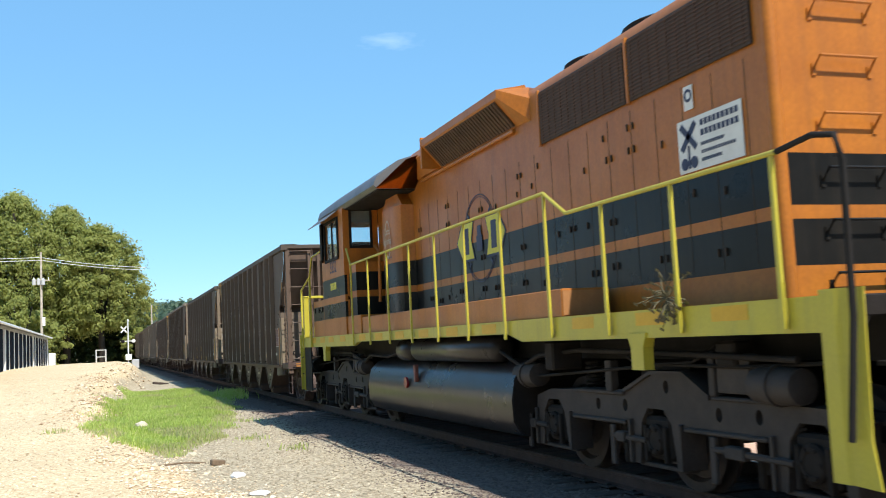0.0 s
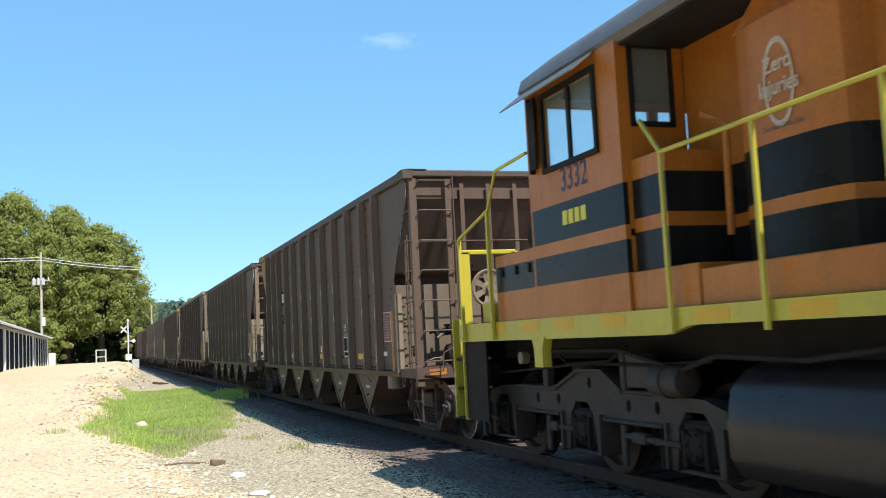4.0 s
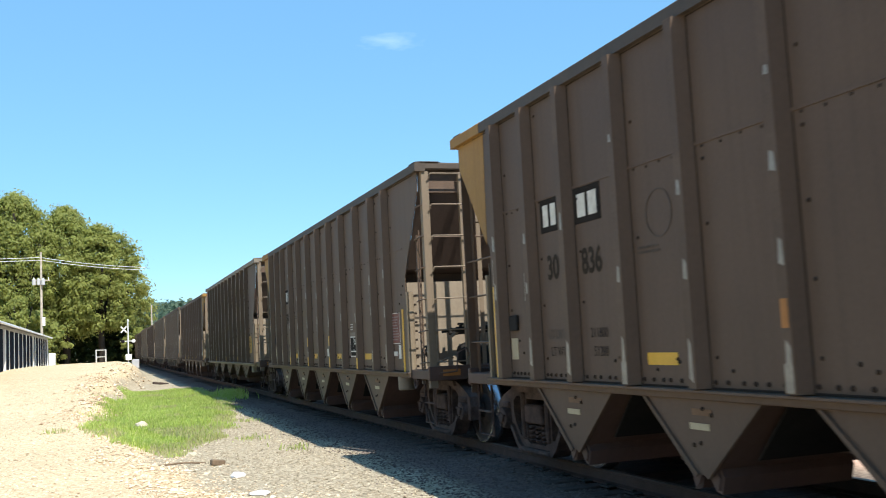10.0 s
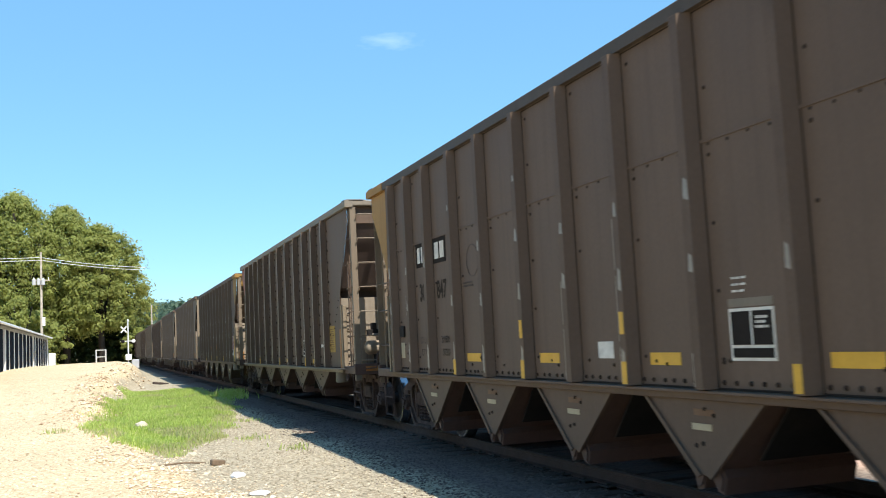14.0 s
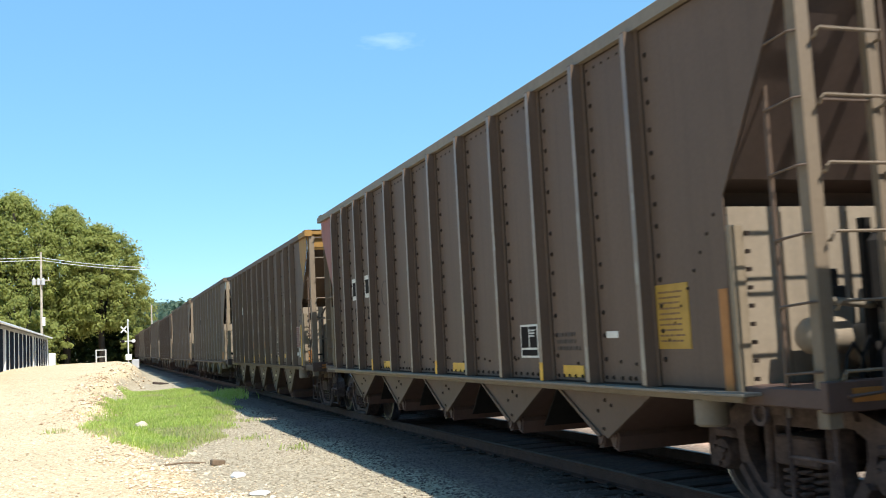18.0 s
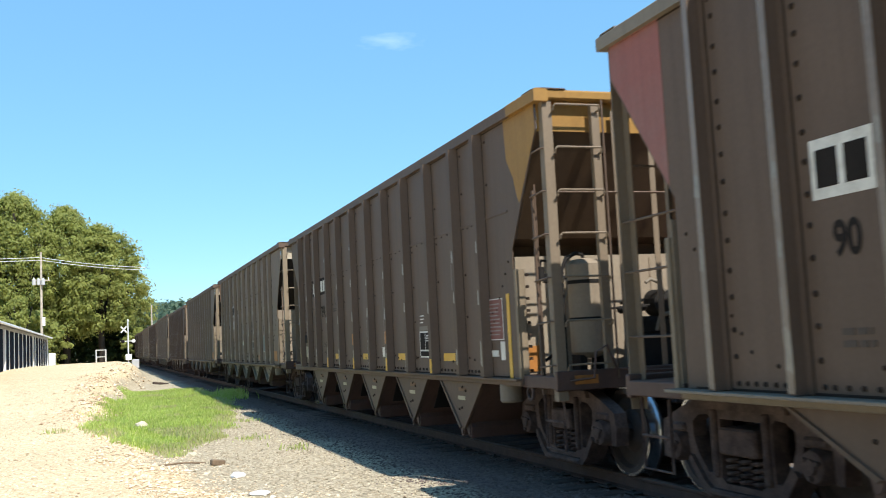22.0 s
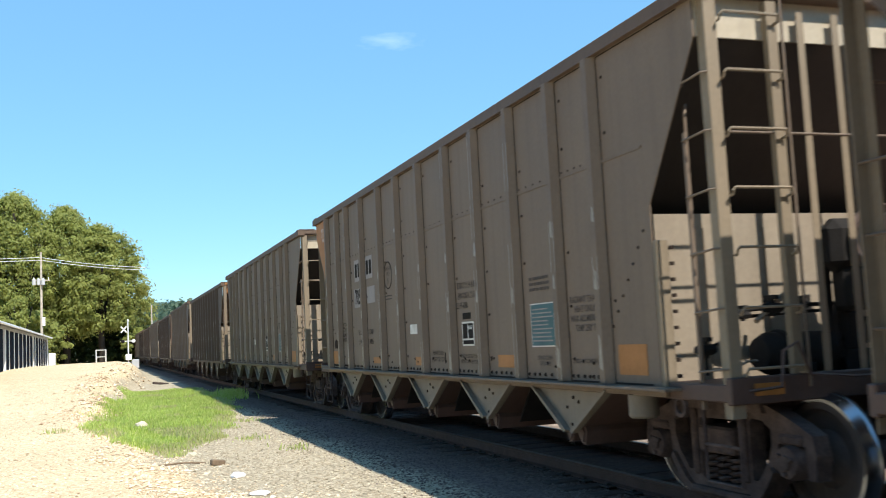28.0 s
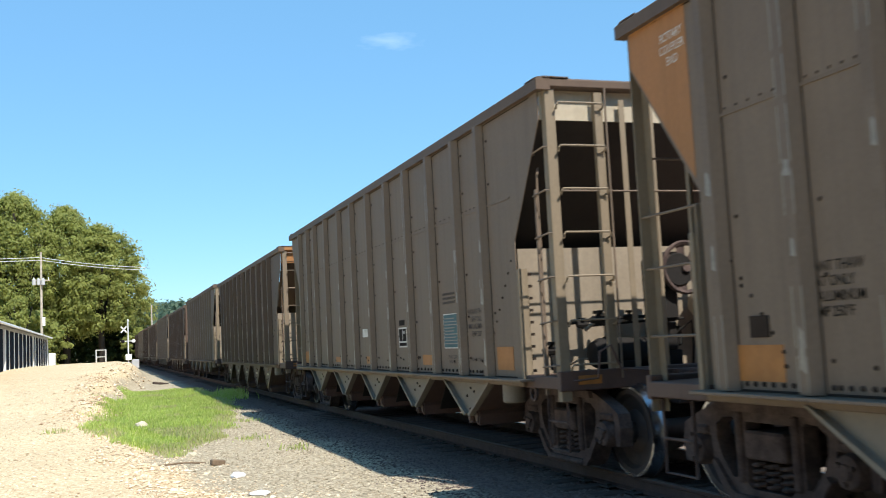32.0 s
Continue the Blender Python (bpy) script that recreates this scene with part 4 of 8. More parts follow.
def brake_gear(car, gear, paint):
    """Reservoirs, cylinder, valves, hand brake and pipes on the front platform."""
    def pipe(path, r=0.016, mat=None, name="brake_pipe"):
        part(name, Mesh().tube(path, r, 7), mat or BLACK, car, smooth=60)

    def can(name, label, m, r, h, axis, mat):
        part(name, Mesh().lathe([(0, 0.03), (0.02, r * 0.72), (0.07, r), (h - 0.07, r), (h - 0.02, r * 0.72), (h, 0.03)], axis, (0, 0, 0), 20), mat, car, label, m, smooth=45)

    def fitting(x, y, z, k=1.0):
        part("pipe_fitting", lambda: Mesh().lathe([(-0.07, 0.022), (-0.05, 0.034), (0.05, 0.034), (0.07, 0.022)], "x", (0, 0, 0), 8).lathe([(-0.05, 0.02), (0.06, 0.02)], "z", (0, 0, 0), 8).box(-0.02, 0.02, -0.05, 0.05, 0.05, 0.075), BLACK, car, m=pose(x, y, z) @ Matrix.Scale(k, 4), key="fitting")

    deck = SILL + 0.05
    # brake cylinder lies low, on its saddle, in every arrangement
    if gear in ("plain", "wheel"):
        part("brake_cylinder", lambda: Mesh().lathe([(-0.40, 0.05), (-0.38, 0.13), (-0.30, 0.17), (-0.22, 0.17), (-0.21, 0.19), (-0.17, 0.19), (-0.16, 0.165), (0.30, 0.16), (0.34, 0.10), (0.62, 0.04)], "x", (0, 0, 0), 20), BLACK, car, "grimy brake cylinder", pose(-0.55, 0.50, 1.24), key="brake_cyl_car", smooth=45)
        part("cylinder_saddle", lambda: Mesh().box(-0.10, 0.10, -0.16, 0.16, 0, 0.12, 0.01), BLACK, car, m=pose(-0.6, 0.5, deck - 0.01), key="saddle")
        can("auxiliary_reservoir", "round dusty reservoir", pose(0.42, 0.62, 1.74), 0.155, 0.95, "x", P_BULK)
        part("reservoir_bracket", lambda: Mesh().box(-0.03, 0.03, -0.03, 0.03, 0, 0.62, 0.005), BLACK, car, m=pose(0.62, 0.72, deck - 0.01), key="res_bracket")
        part("reservoir_bracket", lambda: Mesh().box(-0.03, 0.03, -0.03, 0.03, 0, 0.62, 0.005), BLACK, car, m=pose(1.18, 0.72, deck - 0.01), key="res_bracket")
        pipe([(-1.15, 0.60, 1.58), (-0.9, 0.60, 1.60), (-0.45, 0.58, 1.62), (-0.1, 0.55, 1.62)], 0.018)
        pipe([(-1.0, 0.66, 1.54), (-0.5, 0.66, 1.56), (0.3, 0.62, 1.58)], 0.014)
        for x, z in ((-0.98, 1.56), (-0.72, 1.60), (-0.40, 1.62)):
            fitting(x, 0.60, z)
        part("control_valve", lambda: Mesh().box(-0.11, 0.11, -0.09, 0.09, 0.0, 0.34, 0.03).box(-0.19, -0.11, -0.06, 0.06, 0.10, 0.24, 0.02).lathe([(-0.05, 0.08), (0.0, 0.10), (0.06, 0.06)], "z", (0, 0, 0.38), 12).box(0.11, 0.17, -0.07, 0.07, 0.06, 0.28, 0.02), BLACK, car, "dark brake control valve", pose(-0.02, 0.5, 1.22), key="valve")
        part("valve_stand", lambda: Mesh().box(-0.14, 0.14, -0.10, 0.10, 0, 0.2, 0.01), BLACK, car, m=pose(-0.02, 0.5, deck - 0.01), key="valve_stand")
        pipe([(0.05, 0.45, 1.40), (0.22, 0.35, 1.55), (0.28, 0.42, 1.30), (0.30, 0.5, deck)], 0.014)
        pipe([(0.30, 0.40, 1.72), (0.42, 0.33, 1.70), (0.46, 0.36, 1.50), (0.40, 0.4, deck)], 0.014, P_SILL)
        # slack lever and small valves by the near side
        pipe([(-1.16, 0.20, 1.50), (-0.98, 0.20, 1.62), (-0.83, 0.20, 1.74)], 0.020, P_POST, "brake_lever")
        fitting(-1.0, 0.20, 1.60, 1.3)
        fitting(-1.42, 0.50, 1.30, 1.3)
        pipe([(-1.42, 0.50, 1.10), (-1.42, 0.50, 1.30), (-1.30, 0.52, 1.34)], 0.014)
        pipe([(-1.50, 0.30, 1.16), (-1.35, 0.28, 1.14), (-1.20, 0.28, 1.20), (-1.10, 0.30, 1.20)], 0.010, P_SILL, "release_rod")
    if gear == "plain":
        part("brake_housing", lambda: Mesh().box(-0.24, 0.24, 0.10, 0.34, 1.86, 2.30, 0.09).box(-0.13, 0.13, 0.12, 0.32, 1.55, 1.92, 0.04).lathe([(0.04, 0.17), (0.10, 0.20), (0.14, 0.20)], "y", (0.10, 0, 2.10), 18), BLACK, car, "dark geared hand brake housing", pose(-0.12, 0.10, 0), key="brake_housing_plain", smooth=30)
        part("brake_wheel", brake_wheel, DARK_IRON, car, "round hand brake wheel", pose(0.06, 0.20, 2.12), key="brake_wheel", smooth=30)
        part("brake_stand", lambda: Mesh().box(-0.03, 0.03, 0.34, 0.40, deck - 0.01, 2.2, 0.004).box(0.20, 0.26, 0.34, 0.40, deck - 0.01, 2.2, 0.004), BLACK, car, m=pose(-0.24, 0.10, 0), key="brake_stand")
        pipe([(-0.30, 0.32, 1.60), (-0.32, 0.30, 1.40), (-0.20, 0.35, 1.10)], 0.012)
    elif gear == "wheel":
        part("brake_wheel", brake_wheel, P_POST, car, "dusty pressed hand brake wheel", pose(-0.39, -0.02, 2.20), key="brake_wheel_tan", smooth=30)
        part("brake_housing", lambda: Mesh().box(-0.15, 0.15, 0.03, 0.18, 1.98, 2.40, 0.05).box(-0.08, 0.08, 0.05, 0.15, 1.5, 2.0, 0.02), DARK_IRON, car, m=pose(-0.39, 0, 0), key="brake_housing")
        pipe([(-0.40, 0.10, 1.52), (-0.42, 0.12, 1.2), (-0.42, 0.2, deck)], 0.012, DARK_IRON, "brake_chain")
    elif gear == "cast":
        part("brake_housing", lambda: Mesh().box(-0.33, 0.28, 0.22, 0.44, 1.52, 2.12, 0.12).box(-0.20, 0.10, 0.24, 0.42, 2.05, 2.30, 0.06).box(0.20, 0.42, 0.24, 0.40, 1.62, 1.98, 0.05), BLACK, car, "dark cast hand brake housing", pose(-0.50, 0.0, 0), key="brake_housing_cast", smooth=30)
        part("brake_wheel", brake_wheel, DARK_IRON, car, "round hand brake wheel", pose(-0.08, 0.22, 2.18), key="brake_wheel", smooth=30)
        part("brake_stand", lambda: Mesh().box(-0.04, 0.04, 0.44, 0.50, deck - 0.01, 2.2, 0.004).box(0.36, 0.44, 0.44, 0.50, deck - 0.01, 2.2, 0.004), BLACK, car, m=pose(-0.72, 0, 0), key="brake_stand_cast")
        can("air_reservoir", "pale dusty air reservoir", pose(-1.22, 0.62, 1.38), 0.13, 0.42, "x", P_BULK)
        can("auxiliary_reservoir", "pale dusty air reservoir", pose(-0.75, 0.66, 1.30), 0.15, 0.70, "x", P_BULK)
        can("auxiliary_reservoir", "pale dusty air reservoir", pose(0.10, 0.66, 1.58), 0.12, 0.35, "x", P_BULK)
        for x in (-1.0, -0.4):
            part("reservoir_bracket", lambda: Mesh().box(-0.03, 0.03, -0.03, 0.03, 0, 0.30, 0.005), BLACK, car, m=pose(x, 0.70, deck - 0.01), key="res_bracket_low")
        part("control_valve", lambda: Mesh().box(-0.12, 0.10, -0.08, 0.08, 0.0, 0.5, 0.03).box(-0.2, 0.2, -0.05, 0.05, 0.30, 0.46, 0.02), BLACK, car, "dark brake control valve", pose(0.02, 0.45, deck - 0.01), key="valve_cast")
        pipe([(-1.12, 0.4, 1.62), (-0.95, 0.4, 1.60), (-0.75, 0.42, 1.58)], 0.03, P_SILL)
        part("pipe_bracket", lambda: Mesh().box(-0.13, 0.10, -0.05, 0.05, 0.0, 0.12, 0.01).box(-0.05, 0.05, -0.04, 0.04, 0.10, 0.24, 0.01), BLACK, car, m=pose(-1.08, 0.45, 1.60), key="pipe_bracket")
        for k in range(5):
            x = -1.05 + 0.14 * k
            pipe([(x - 0.06, 0.35, deck), (x - 0.02, 0.35, 1.24), (x + 0.05, 0.36, 1.32 + 0.04 * (k % 2)), (x + 0.16, 0.40, 1.22), (x + 0.20, 0.42, deck)], 0.013)
        pipe([(0.05, 0.4, 1.95), (0.22, 0.38, 1.78), (0.34, 0.4, 1.62), (0.30, 0.5, 1.55)], 0.015, P_SILL)
        pipe([(0.0, 0.42, 1.88), (0.18, 0.42, 1.82), (0.40, 0.45, 1.60), (0.42, 0.5, 1.2)], 0.012)
        for x, z in ((-0.22, 1.45), (-0.05, 1.42), (0.22, 1.50), (0.36, 1.40)):
            fitting(x, 0.42, z)
        pipe([(-0.5, 0.5, 1.44), (0.5, 0.5, 1.46)], 0.014)
    elif gear == "tall":
        can("air_reservoir", "upright dusty air reservoir", pose(-0.93, 0.50, 1.20), 0.19, 1.08, "z", P_BULK)
        part("reservoir_stand", lambda: Mesh().box(-0.16, -0.08, -0.1, 0.1, 0, 0.2).box(0.08, 0.16, -0.1, 0.1, 0, 0.2), BLACK, car, m=pose(-0.93, 0.5, deck - 0.01), key="res_stand")
        pipe([(-0.93, 0.50, 2.26), (-0.96, 0.48, 2.32), (-1.06, 0.45, 2.33), (-1.18, 0.42, 2.27), (-1.24, 0.42, 2.15), (-1.25, 0.42, deck)], 0.022)
        for z in (2.02, 1.62):
            part("reservoir_band", lambda: Mesh().lathe([(-0.02, 0.194), (0.02, 0.194)], "z", (0, 0, 0), 20, cap=False), BLACK, car, m=pose(-0.93, 0.50, z), key="res_band")
        part("pipe_cluster", lambda: Mesh().box(-0.06, 0.06, -0.04, 0.04, 0.0, 0.10, 0.01).box(0.04, 0.20, -0.03, 0.03, 0.03, 0.07).lathe([(-0.03, 0.05), (0.12, 0.05)], "z", (-0.10, 0, 0.05), 10).tube([(-0.10, 0, 0.15), (-0.08, 0, 0.24), (0.06, 0, 0.22)], 0.015, 6), BLACK, car, m=pose(-1.38, 0.45, 2.02), key="pipe_cluster")
        part("control_valve", lambda: Mesh().lathe([(-0.14, 0.05), (-0.12, 0.14), (0.10, 0.155), (0.12, 0.06)], "y", (0, 0, 0.72), 18).box(-0.36, 0.30, -0.14, 0.14, 0.0, 0.40, 0.04).box(-0.26, 0.26, -0.12, 0.12, 0.36, 0.58, 0.05).box(0.26, 0.42, -0.10, 0.10, 0.0, 0.28, 0.02), BLACK, car, "dark stepped brake valve body", pose(-0.05, 0.45, deck - 0.01), key="valve_tall")
        pipe([(-0.18, 0.34, 1.46), (-0.14, 0.30, 1.62), (0.05, 0.30, 1.66), (0.22, 0.34, 1.68)], 0.024, P_SILL)
        pipe([(-0.06, 0.32, 1.88), (-0.14, 0.30, 1.98), (-0.24, 0.30, 2.02), (-0.30, 0.30, 1.98)], 0.020, P_SILL)
        pipe([(0.18, 0.36, 1.70), (0.42, 0.40, 1.72), (0.44, 0.40, 1.84), (0.30, 0.40, 1.86)], 0.014)
        for x, z in ((-0.34, 1.72), (0.30, 1.72), (-0.52, 1.70), (0.50, 1.22)):
            fitting(x, 0.40, z, 1.2)
        pipe([(-0.72, 0.45, 1.72), (-0.2, 0.42, 1.74)], 0.014)
        pipe([(-1.45, 0.5, 1.20), (-1.36, 0.48, 1.26), (-1.25, 0.48, 1.26)], 0.018)


def decal(car, name, y0, y1, z0, z1, mat, label="", lift=0.004):
    y0, y1, z0, z1 = min(y0, y1), max(y0, y1), min(z0, z1), max(z0, z1)
    return part(name, Mesh().box(-HALF - lift, -HALF, y0, y1, z0, z1), mat, car, label)


def bars(parent, name, y0, y1, z0, z1, rows, mat, seed, fill=0.55, x=-1.6055, ragged=True):
    """Lines of small bars in place of writing that cannot be read."""
    rr = random.Random(seed)
    mb = Mesh()
    y0, y1 = max(y0, y1), min(y0, y1)
    h = (z1 - z0) / rows
    for r in range(rows):
        y = y0
        z = z1 - h * (r + 0.5)
        end = y1 + (y0 - y1) * (rr.uniform(0, 0.25) if ragged else 0)
        while y > end + 0.01:
            w = min(rr.uniform(0.5, 1.6) * h, y - end)
            mb.box(x - 0.001, x + 0.003, y - w, y, z - h * fill / 2, z + h * fill / 2)
            y -= w + h * 0.35
    return tagged(part(name, mb, mat, parent), kind="stuff")


def stencil_box(car, y0, y1, z0, z1):
    """White outlined table of faded service stencils."""
    b = decal(car, "service_stencil", y0, y1, z0, z1, WHITE, "white outlined service stencil table", 0.004)
    f = 0.022
    zm = z0 + (z1 - z0) * 0.27
    ym = (y0 + y1) / 2
    part("stencil_field", Mesh().box(-HALF - 0.006, -HALF - 0.003, y0 + f, ym - 0.012, zm + f / 2, z1 - f).box(-HALF - 0.006, -HALF - 0.003, ym + 0.012, y1 - f, zm + f / 2, z1 - f).box(-HALF - 0.006, -HALF - 0.003, y0 + f, y1 - f, z0 + f, zm - f / 2), GREY_LETTER, b)
    bars(b, "stencil_writing", y0 + 0.2, y0 + 0.05, zm + 0.12, z1 - 0.05, 3, WHITE, 3, x=-HALF - 0.007)


def plate_sign(car, y0, y1, z0, z1, mat, label, rows, seed, rim=None, ink=None):
    b = decal(car, "notice_sign", y0 - 0.012, y1 + 0.012, z0 - 0.012, z1 + 0.012, rim or WHITE, label, 0.004)
    part("sign_face", Mesh().box(-HALF - 0.006, -HALF - 0.003, y0, y1, z0, z1), mat, b)
    bars(b, "sign_writing", y1 - 0.03, y0 + 0.03, z0 + 0.03, z1 - 0.03, rows + 1, ink or PATCH, seed, 0.36, x=-HALF - 0.0075)


def car_paint(name, base, dust):
    return material(name, base, 0.60, vary=0.22, scale=0.9, tone=dust, fine=26, bump=0.05, streak=0.22, tint_random=0.05, spec=0.25)


P_BROWN = car_paint("brown_car_paint", (0.098, 0.065, 0.047), (0.135, 0.092, 0.067))
P_GREY = car_paint("grey_brown_car_paint", (0.106, 0.072, 0.052), (0.146, 0.101, 0.074))
P_ALU = car_paint("dusty_aluminium_paint", (0.158, 0.117, 0.086), (0.214, 0.161, 0.119))
P_OCHRE = car_paint("ochre_end_paint", (0.32, 0.175, 0.042), (0.20, 0.115, 0.048))
P_ORANGE = car_paint("orange_end_paint", (0.36, 0.16, 0.055), (0.26, 0.14, 0.07))
P_CHORD = car_paint("dark_top_chord", (0.07, 0.054, 0.043), (0.10, 0.08, 0.063))
# ochre darkened for soot and for the shade of the sloping sheet
P_SOOT_SHADE_OCHRE = car_paint("sooty_shaded_ochre_sheet", (0.062, 0.040, 0.025), (0.115, 0.070, 0.034))
P_SILL = car_paint("pale_side_sill", (0.19, 0.16, 0.125), (0.25, 0.215, 0.17))
# near black: shade under the end's overhang put into the sheet colour
P_SLOPE_SHADE = car_paint("shaded_slope_sheet", (0.026, 0.021, 0.018), (0.045, 0.036, 0.029))
P_UNDER = car_paint("grimy_pocket_paint", (0.085, 0.053, 0.044), (0.128, 0.085, 0.069))
PATCH = material("pale_repaint_patch", (0.27, 0.24, 0.225), 0.6, vary=0.15, scale=4, bump=0)
# paler than the car, with the sun on this sheet painted in
P_TOP_LIT = car_paint("sunlit_top_sheet", (0.42, 0.36, 0.27), (0.50, 0.44, 0.34))
P_POST = car_paint("brown_post_paint", (0.175, 0.135, 0.095), (0.235, 0.185, 0.135))
P_BULK = car_paint("dusty_tan_bulkhead", (0.24, 0.195, 0.145), (0.33, 0.28, 0.215))
# darker copy of the bulkhead paint, holding the shade behind the cab
P_SHADE = car_paint("shaded_brown_bulkhead", (0.135, 0.103, 0.078), (0.19, 0.15, 0.115))
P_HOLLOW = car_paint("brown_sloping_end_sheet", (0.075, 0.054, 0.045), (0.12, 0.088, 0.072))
P_DUST = car_paint("dusty_tan_end_paint", (0.20, 0.157, 0.108), (0.275, 0.22, 0.155))
P_FADED = car_paint("faded_red_grey_paint", (0.30, 0.11, 0.09), (0.22, 0.20, 0.19))

LABELS = {"ribbed": "dusty grey-brown five-pocket coal hopper car with hat-section ribs", "riveted": "grey-brown coal hopper car with riveted ribs and pale sill", "panelled": "dusty light grey aluminium coal hopper car with seamed panels"}
c1 = hopper_car("ribbed", 24.07, 14.13, P_BROWN, P_BROWN, P_CHORD, P_OCHRE, "wheel", "dark brown five-pocket coal hopper car coupled behind the locomotive")
c2 = hopper_car("ribbed", 39.77, 14.13, P_GREY, P_GREY, P_CHORD, P_OCHRE, "plain", LABELS["ribbed"])
c3 = hopper_car("riveted", 55.50, 14.60, P_GREY, P_GREY, P_SILL, P_FADED, "cast", LABELS["riveted"])
c4 = hopper_car("ribbed", 71.50, 14.13, P_GREY, P_OCHRE, P_GREY, P_GREY, "tall", "grey-brown coal hopper car with ochre painted end and upright reservoir")
c5 = hopper_car("panelled", 87.00, 14.10, P_ALU, P_ALU, P_GREY, P_ORANGE, "plain", LABELS["panelled"])
c6 = hopper_car("panelled", 102.76, 14.10, P_ALU, P_ALU, P_GREY, P_ALU, "plain", LABELS["panelled"])
c7 = hopper_car("ribbed", 118.40, 14.13, P_GREY, P_ORANGE, P_GREY, P_GREY, "", "grey-brown coal hopper car with orange painted end")
for i, k in enumerate(("panelled", "ribbed", "panelled", "ribbed", "riveted", "panelled", "ribbed", "panelled")):
    hopper_car(k, 118.4 + 15.72 * (i + 1), 14.13, P_ALU if k == "panelled" else (P_GREY, P_BROWN)[i % 2], P_ALU if k == "panelled" else P_GREY, P_GREY, P_GREY, "", LABELS[k])

# --- markings, car by car
for car, red in ((c1, (1.16, 1.55, 1.49, 1.93)), (c2, (1.25, 1.73, 1.45, 1.90)), (c4, (1.25, 1.73, 1.45, 1.90))):
    plate_sign(car, *red, RED_SIGN, "faded red notice with rows of white writing", 8, 4)
    d = {c1: 0.0, c2: 0.06, c4: -0.02}[car]
    stencil_box(car, 3.86 + d, 4.36 + d, 1.23, 1.60)
    decal(car, "faded_band", 3.86 + d, 4.36 + d, 1.61, 1.67, P_SILL)
    bars(car, "faded_writing", 4.30 + d, 4.14 + d, 1.70, 1.84, 3, WHITE, 31, 0.35)
    for y in ((2.85, 6.10, 9.36) if car is c1 else (2.90, 5.02, 7.18, 9.32)):
        decal(car, "reflector", y + d, y + d + 0.45, 1.19, 1.29, YELLOW)
    if car is c1:
        decal(car, "maker_plate", 6.20, 6.46, 1.32, 1.44, WHITE)
    else:
        decal(car, "small_plate", 6.08 + d, 6.36 + d, 1.24, 1.39, WHITE)
    decal(car, "lamp_plate", 1.42, 1.62, 1.25, 1.32, WHITE)
    part("edge_stripe", Mesh().box(-HALF - 0.006, -HALF, 1.00, 1.12, 1.0, 1.95), ORANGE_MARK, car, "dull orange edge stripe") if car is c1 else None
    if car is not c1:
        part("edge_stripe", Mesh().box(-HALF - 0.006, -HALF, 1.03, 1.11, 1.0, 1.95), YELLOW, car, "yellow edge stripe")
        part("small_notice", Mesh().box(-HALF - 0.005, -HALF, 1.22, 1.34, 1.21, 1.42), WHITE, car)
    for y in (3.61, 5.80, 7.93, 10.04):
        part("rib_reflector", lambda: Mesh().box(-0.104, -0.101, -0.04, 0.04, 1.03, 1.22), YELLOW if car is not c1 else WEAR_GLINT, car, m=pose(-HALF, y, 0), key="rib_refl")
        part("rib_reflector", lambda: Mesh().box(-0.104, -0.101, -0.035, 0.035, 1.45, 1.64), ORANGE_MARK if car is not c2 else YELLOW, car, m=pose(-HALF, y, 0), key="rib_refl_hi") if y in (5.80, 7.93) else None
    part("edge_stripe", Mesh().box(-HALF - 0.006, -HALF, 13.02, 13.12, 1.0, 2.05), YELLOW, car, "yellow edge stripe")
    # reporting marks as plain blocks, with the road number beside
    for a, b in ((11.70, 11.33), (10.94, 10.48)):
        pt = decal(car, "mark_patch", b - 0.03, a + 0.03, 2.50, 2.84, GREY_LETTER, "dark patch with white mark blocks", 0.004)
        part("mark_block", Mesh().box(-HALF - 0.007, -HALF - 0.003, b + 0.04, (a + b) / 2 - 0.03, 2.56, 2.78), WHITE, pt)
        part("mark_block", Mesh().box(-HALF - 0.007, -HALF - 0.003, (a + b) / 2 + 0.03, a - 0.04, 2.56, 2.78), WHITE, pt)
    lettering("road_number", "30", 0.33, OLD_INK, car, on_side(-HALF - 0.004, 11.50, 2.13), bold=0.010, width=0.8)
    lettering("road_number", {c1: "836", c2: "847", c4: "998"}[car], 0.33, OLD_INK, car, on_side(-HALF - 0.004, 10.68, 2.13), bold=0.010, width=0.8)
    lettering("load_limit", "LD LMT", 0.13, FADED_INK, car, on_side(-HALF - 0.004, 11.50, 1.47), bold=0.002, width=0.85)
    lettering("load_limit", "211800", 0.13, GREY_LETTER, car, on_side(-HALF - 0.004, 10.62, 1.47), width=0.85)
    lettering("light_weight", "LT WT", 0.13, GREY_LETTER, car, on_side(-HALF - 0.004, 11.48, 1.30), width=0.85)
    lettering("light_weight", "51200", 0.13, GREY_LETTER, car, on_side(-HALF - 0.004, 10.60, 1.30), width=0.85)
    part("round_mark", Mesh().lathe([(-0.002, 0.20), (0.002, 0.20), (0.002, 0.188), (-0.002, 0.188), (-0.002, 0.20)], "x", (-HALF - 0.004, 9.50, 2.42), 28, cap=False), FADED_INK, car)
    bars(car, "faded_writing", 9.85, 9.5, 2.10, 2.18, 2, FADED_INK, 9)
    part("valve_box", Mesh().box(-HALF - 0.03, -HALF, 12.43, 12.65, 1.53, 1.70, 0.01), BLACK, car, "small dark box on the side")
    part("small_notice", Mesh().box(-HALF - 0.005, -HALF, 12.48, 12.65, 1.22, 1.45), PALE_REFL, car)
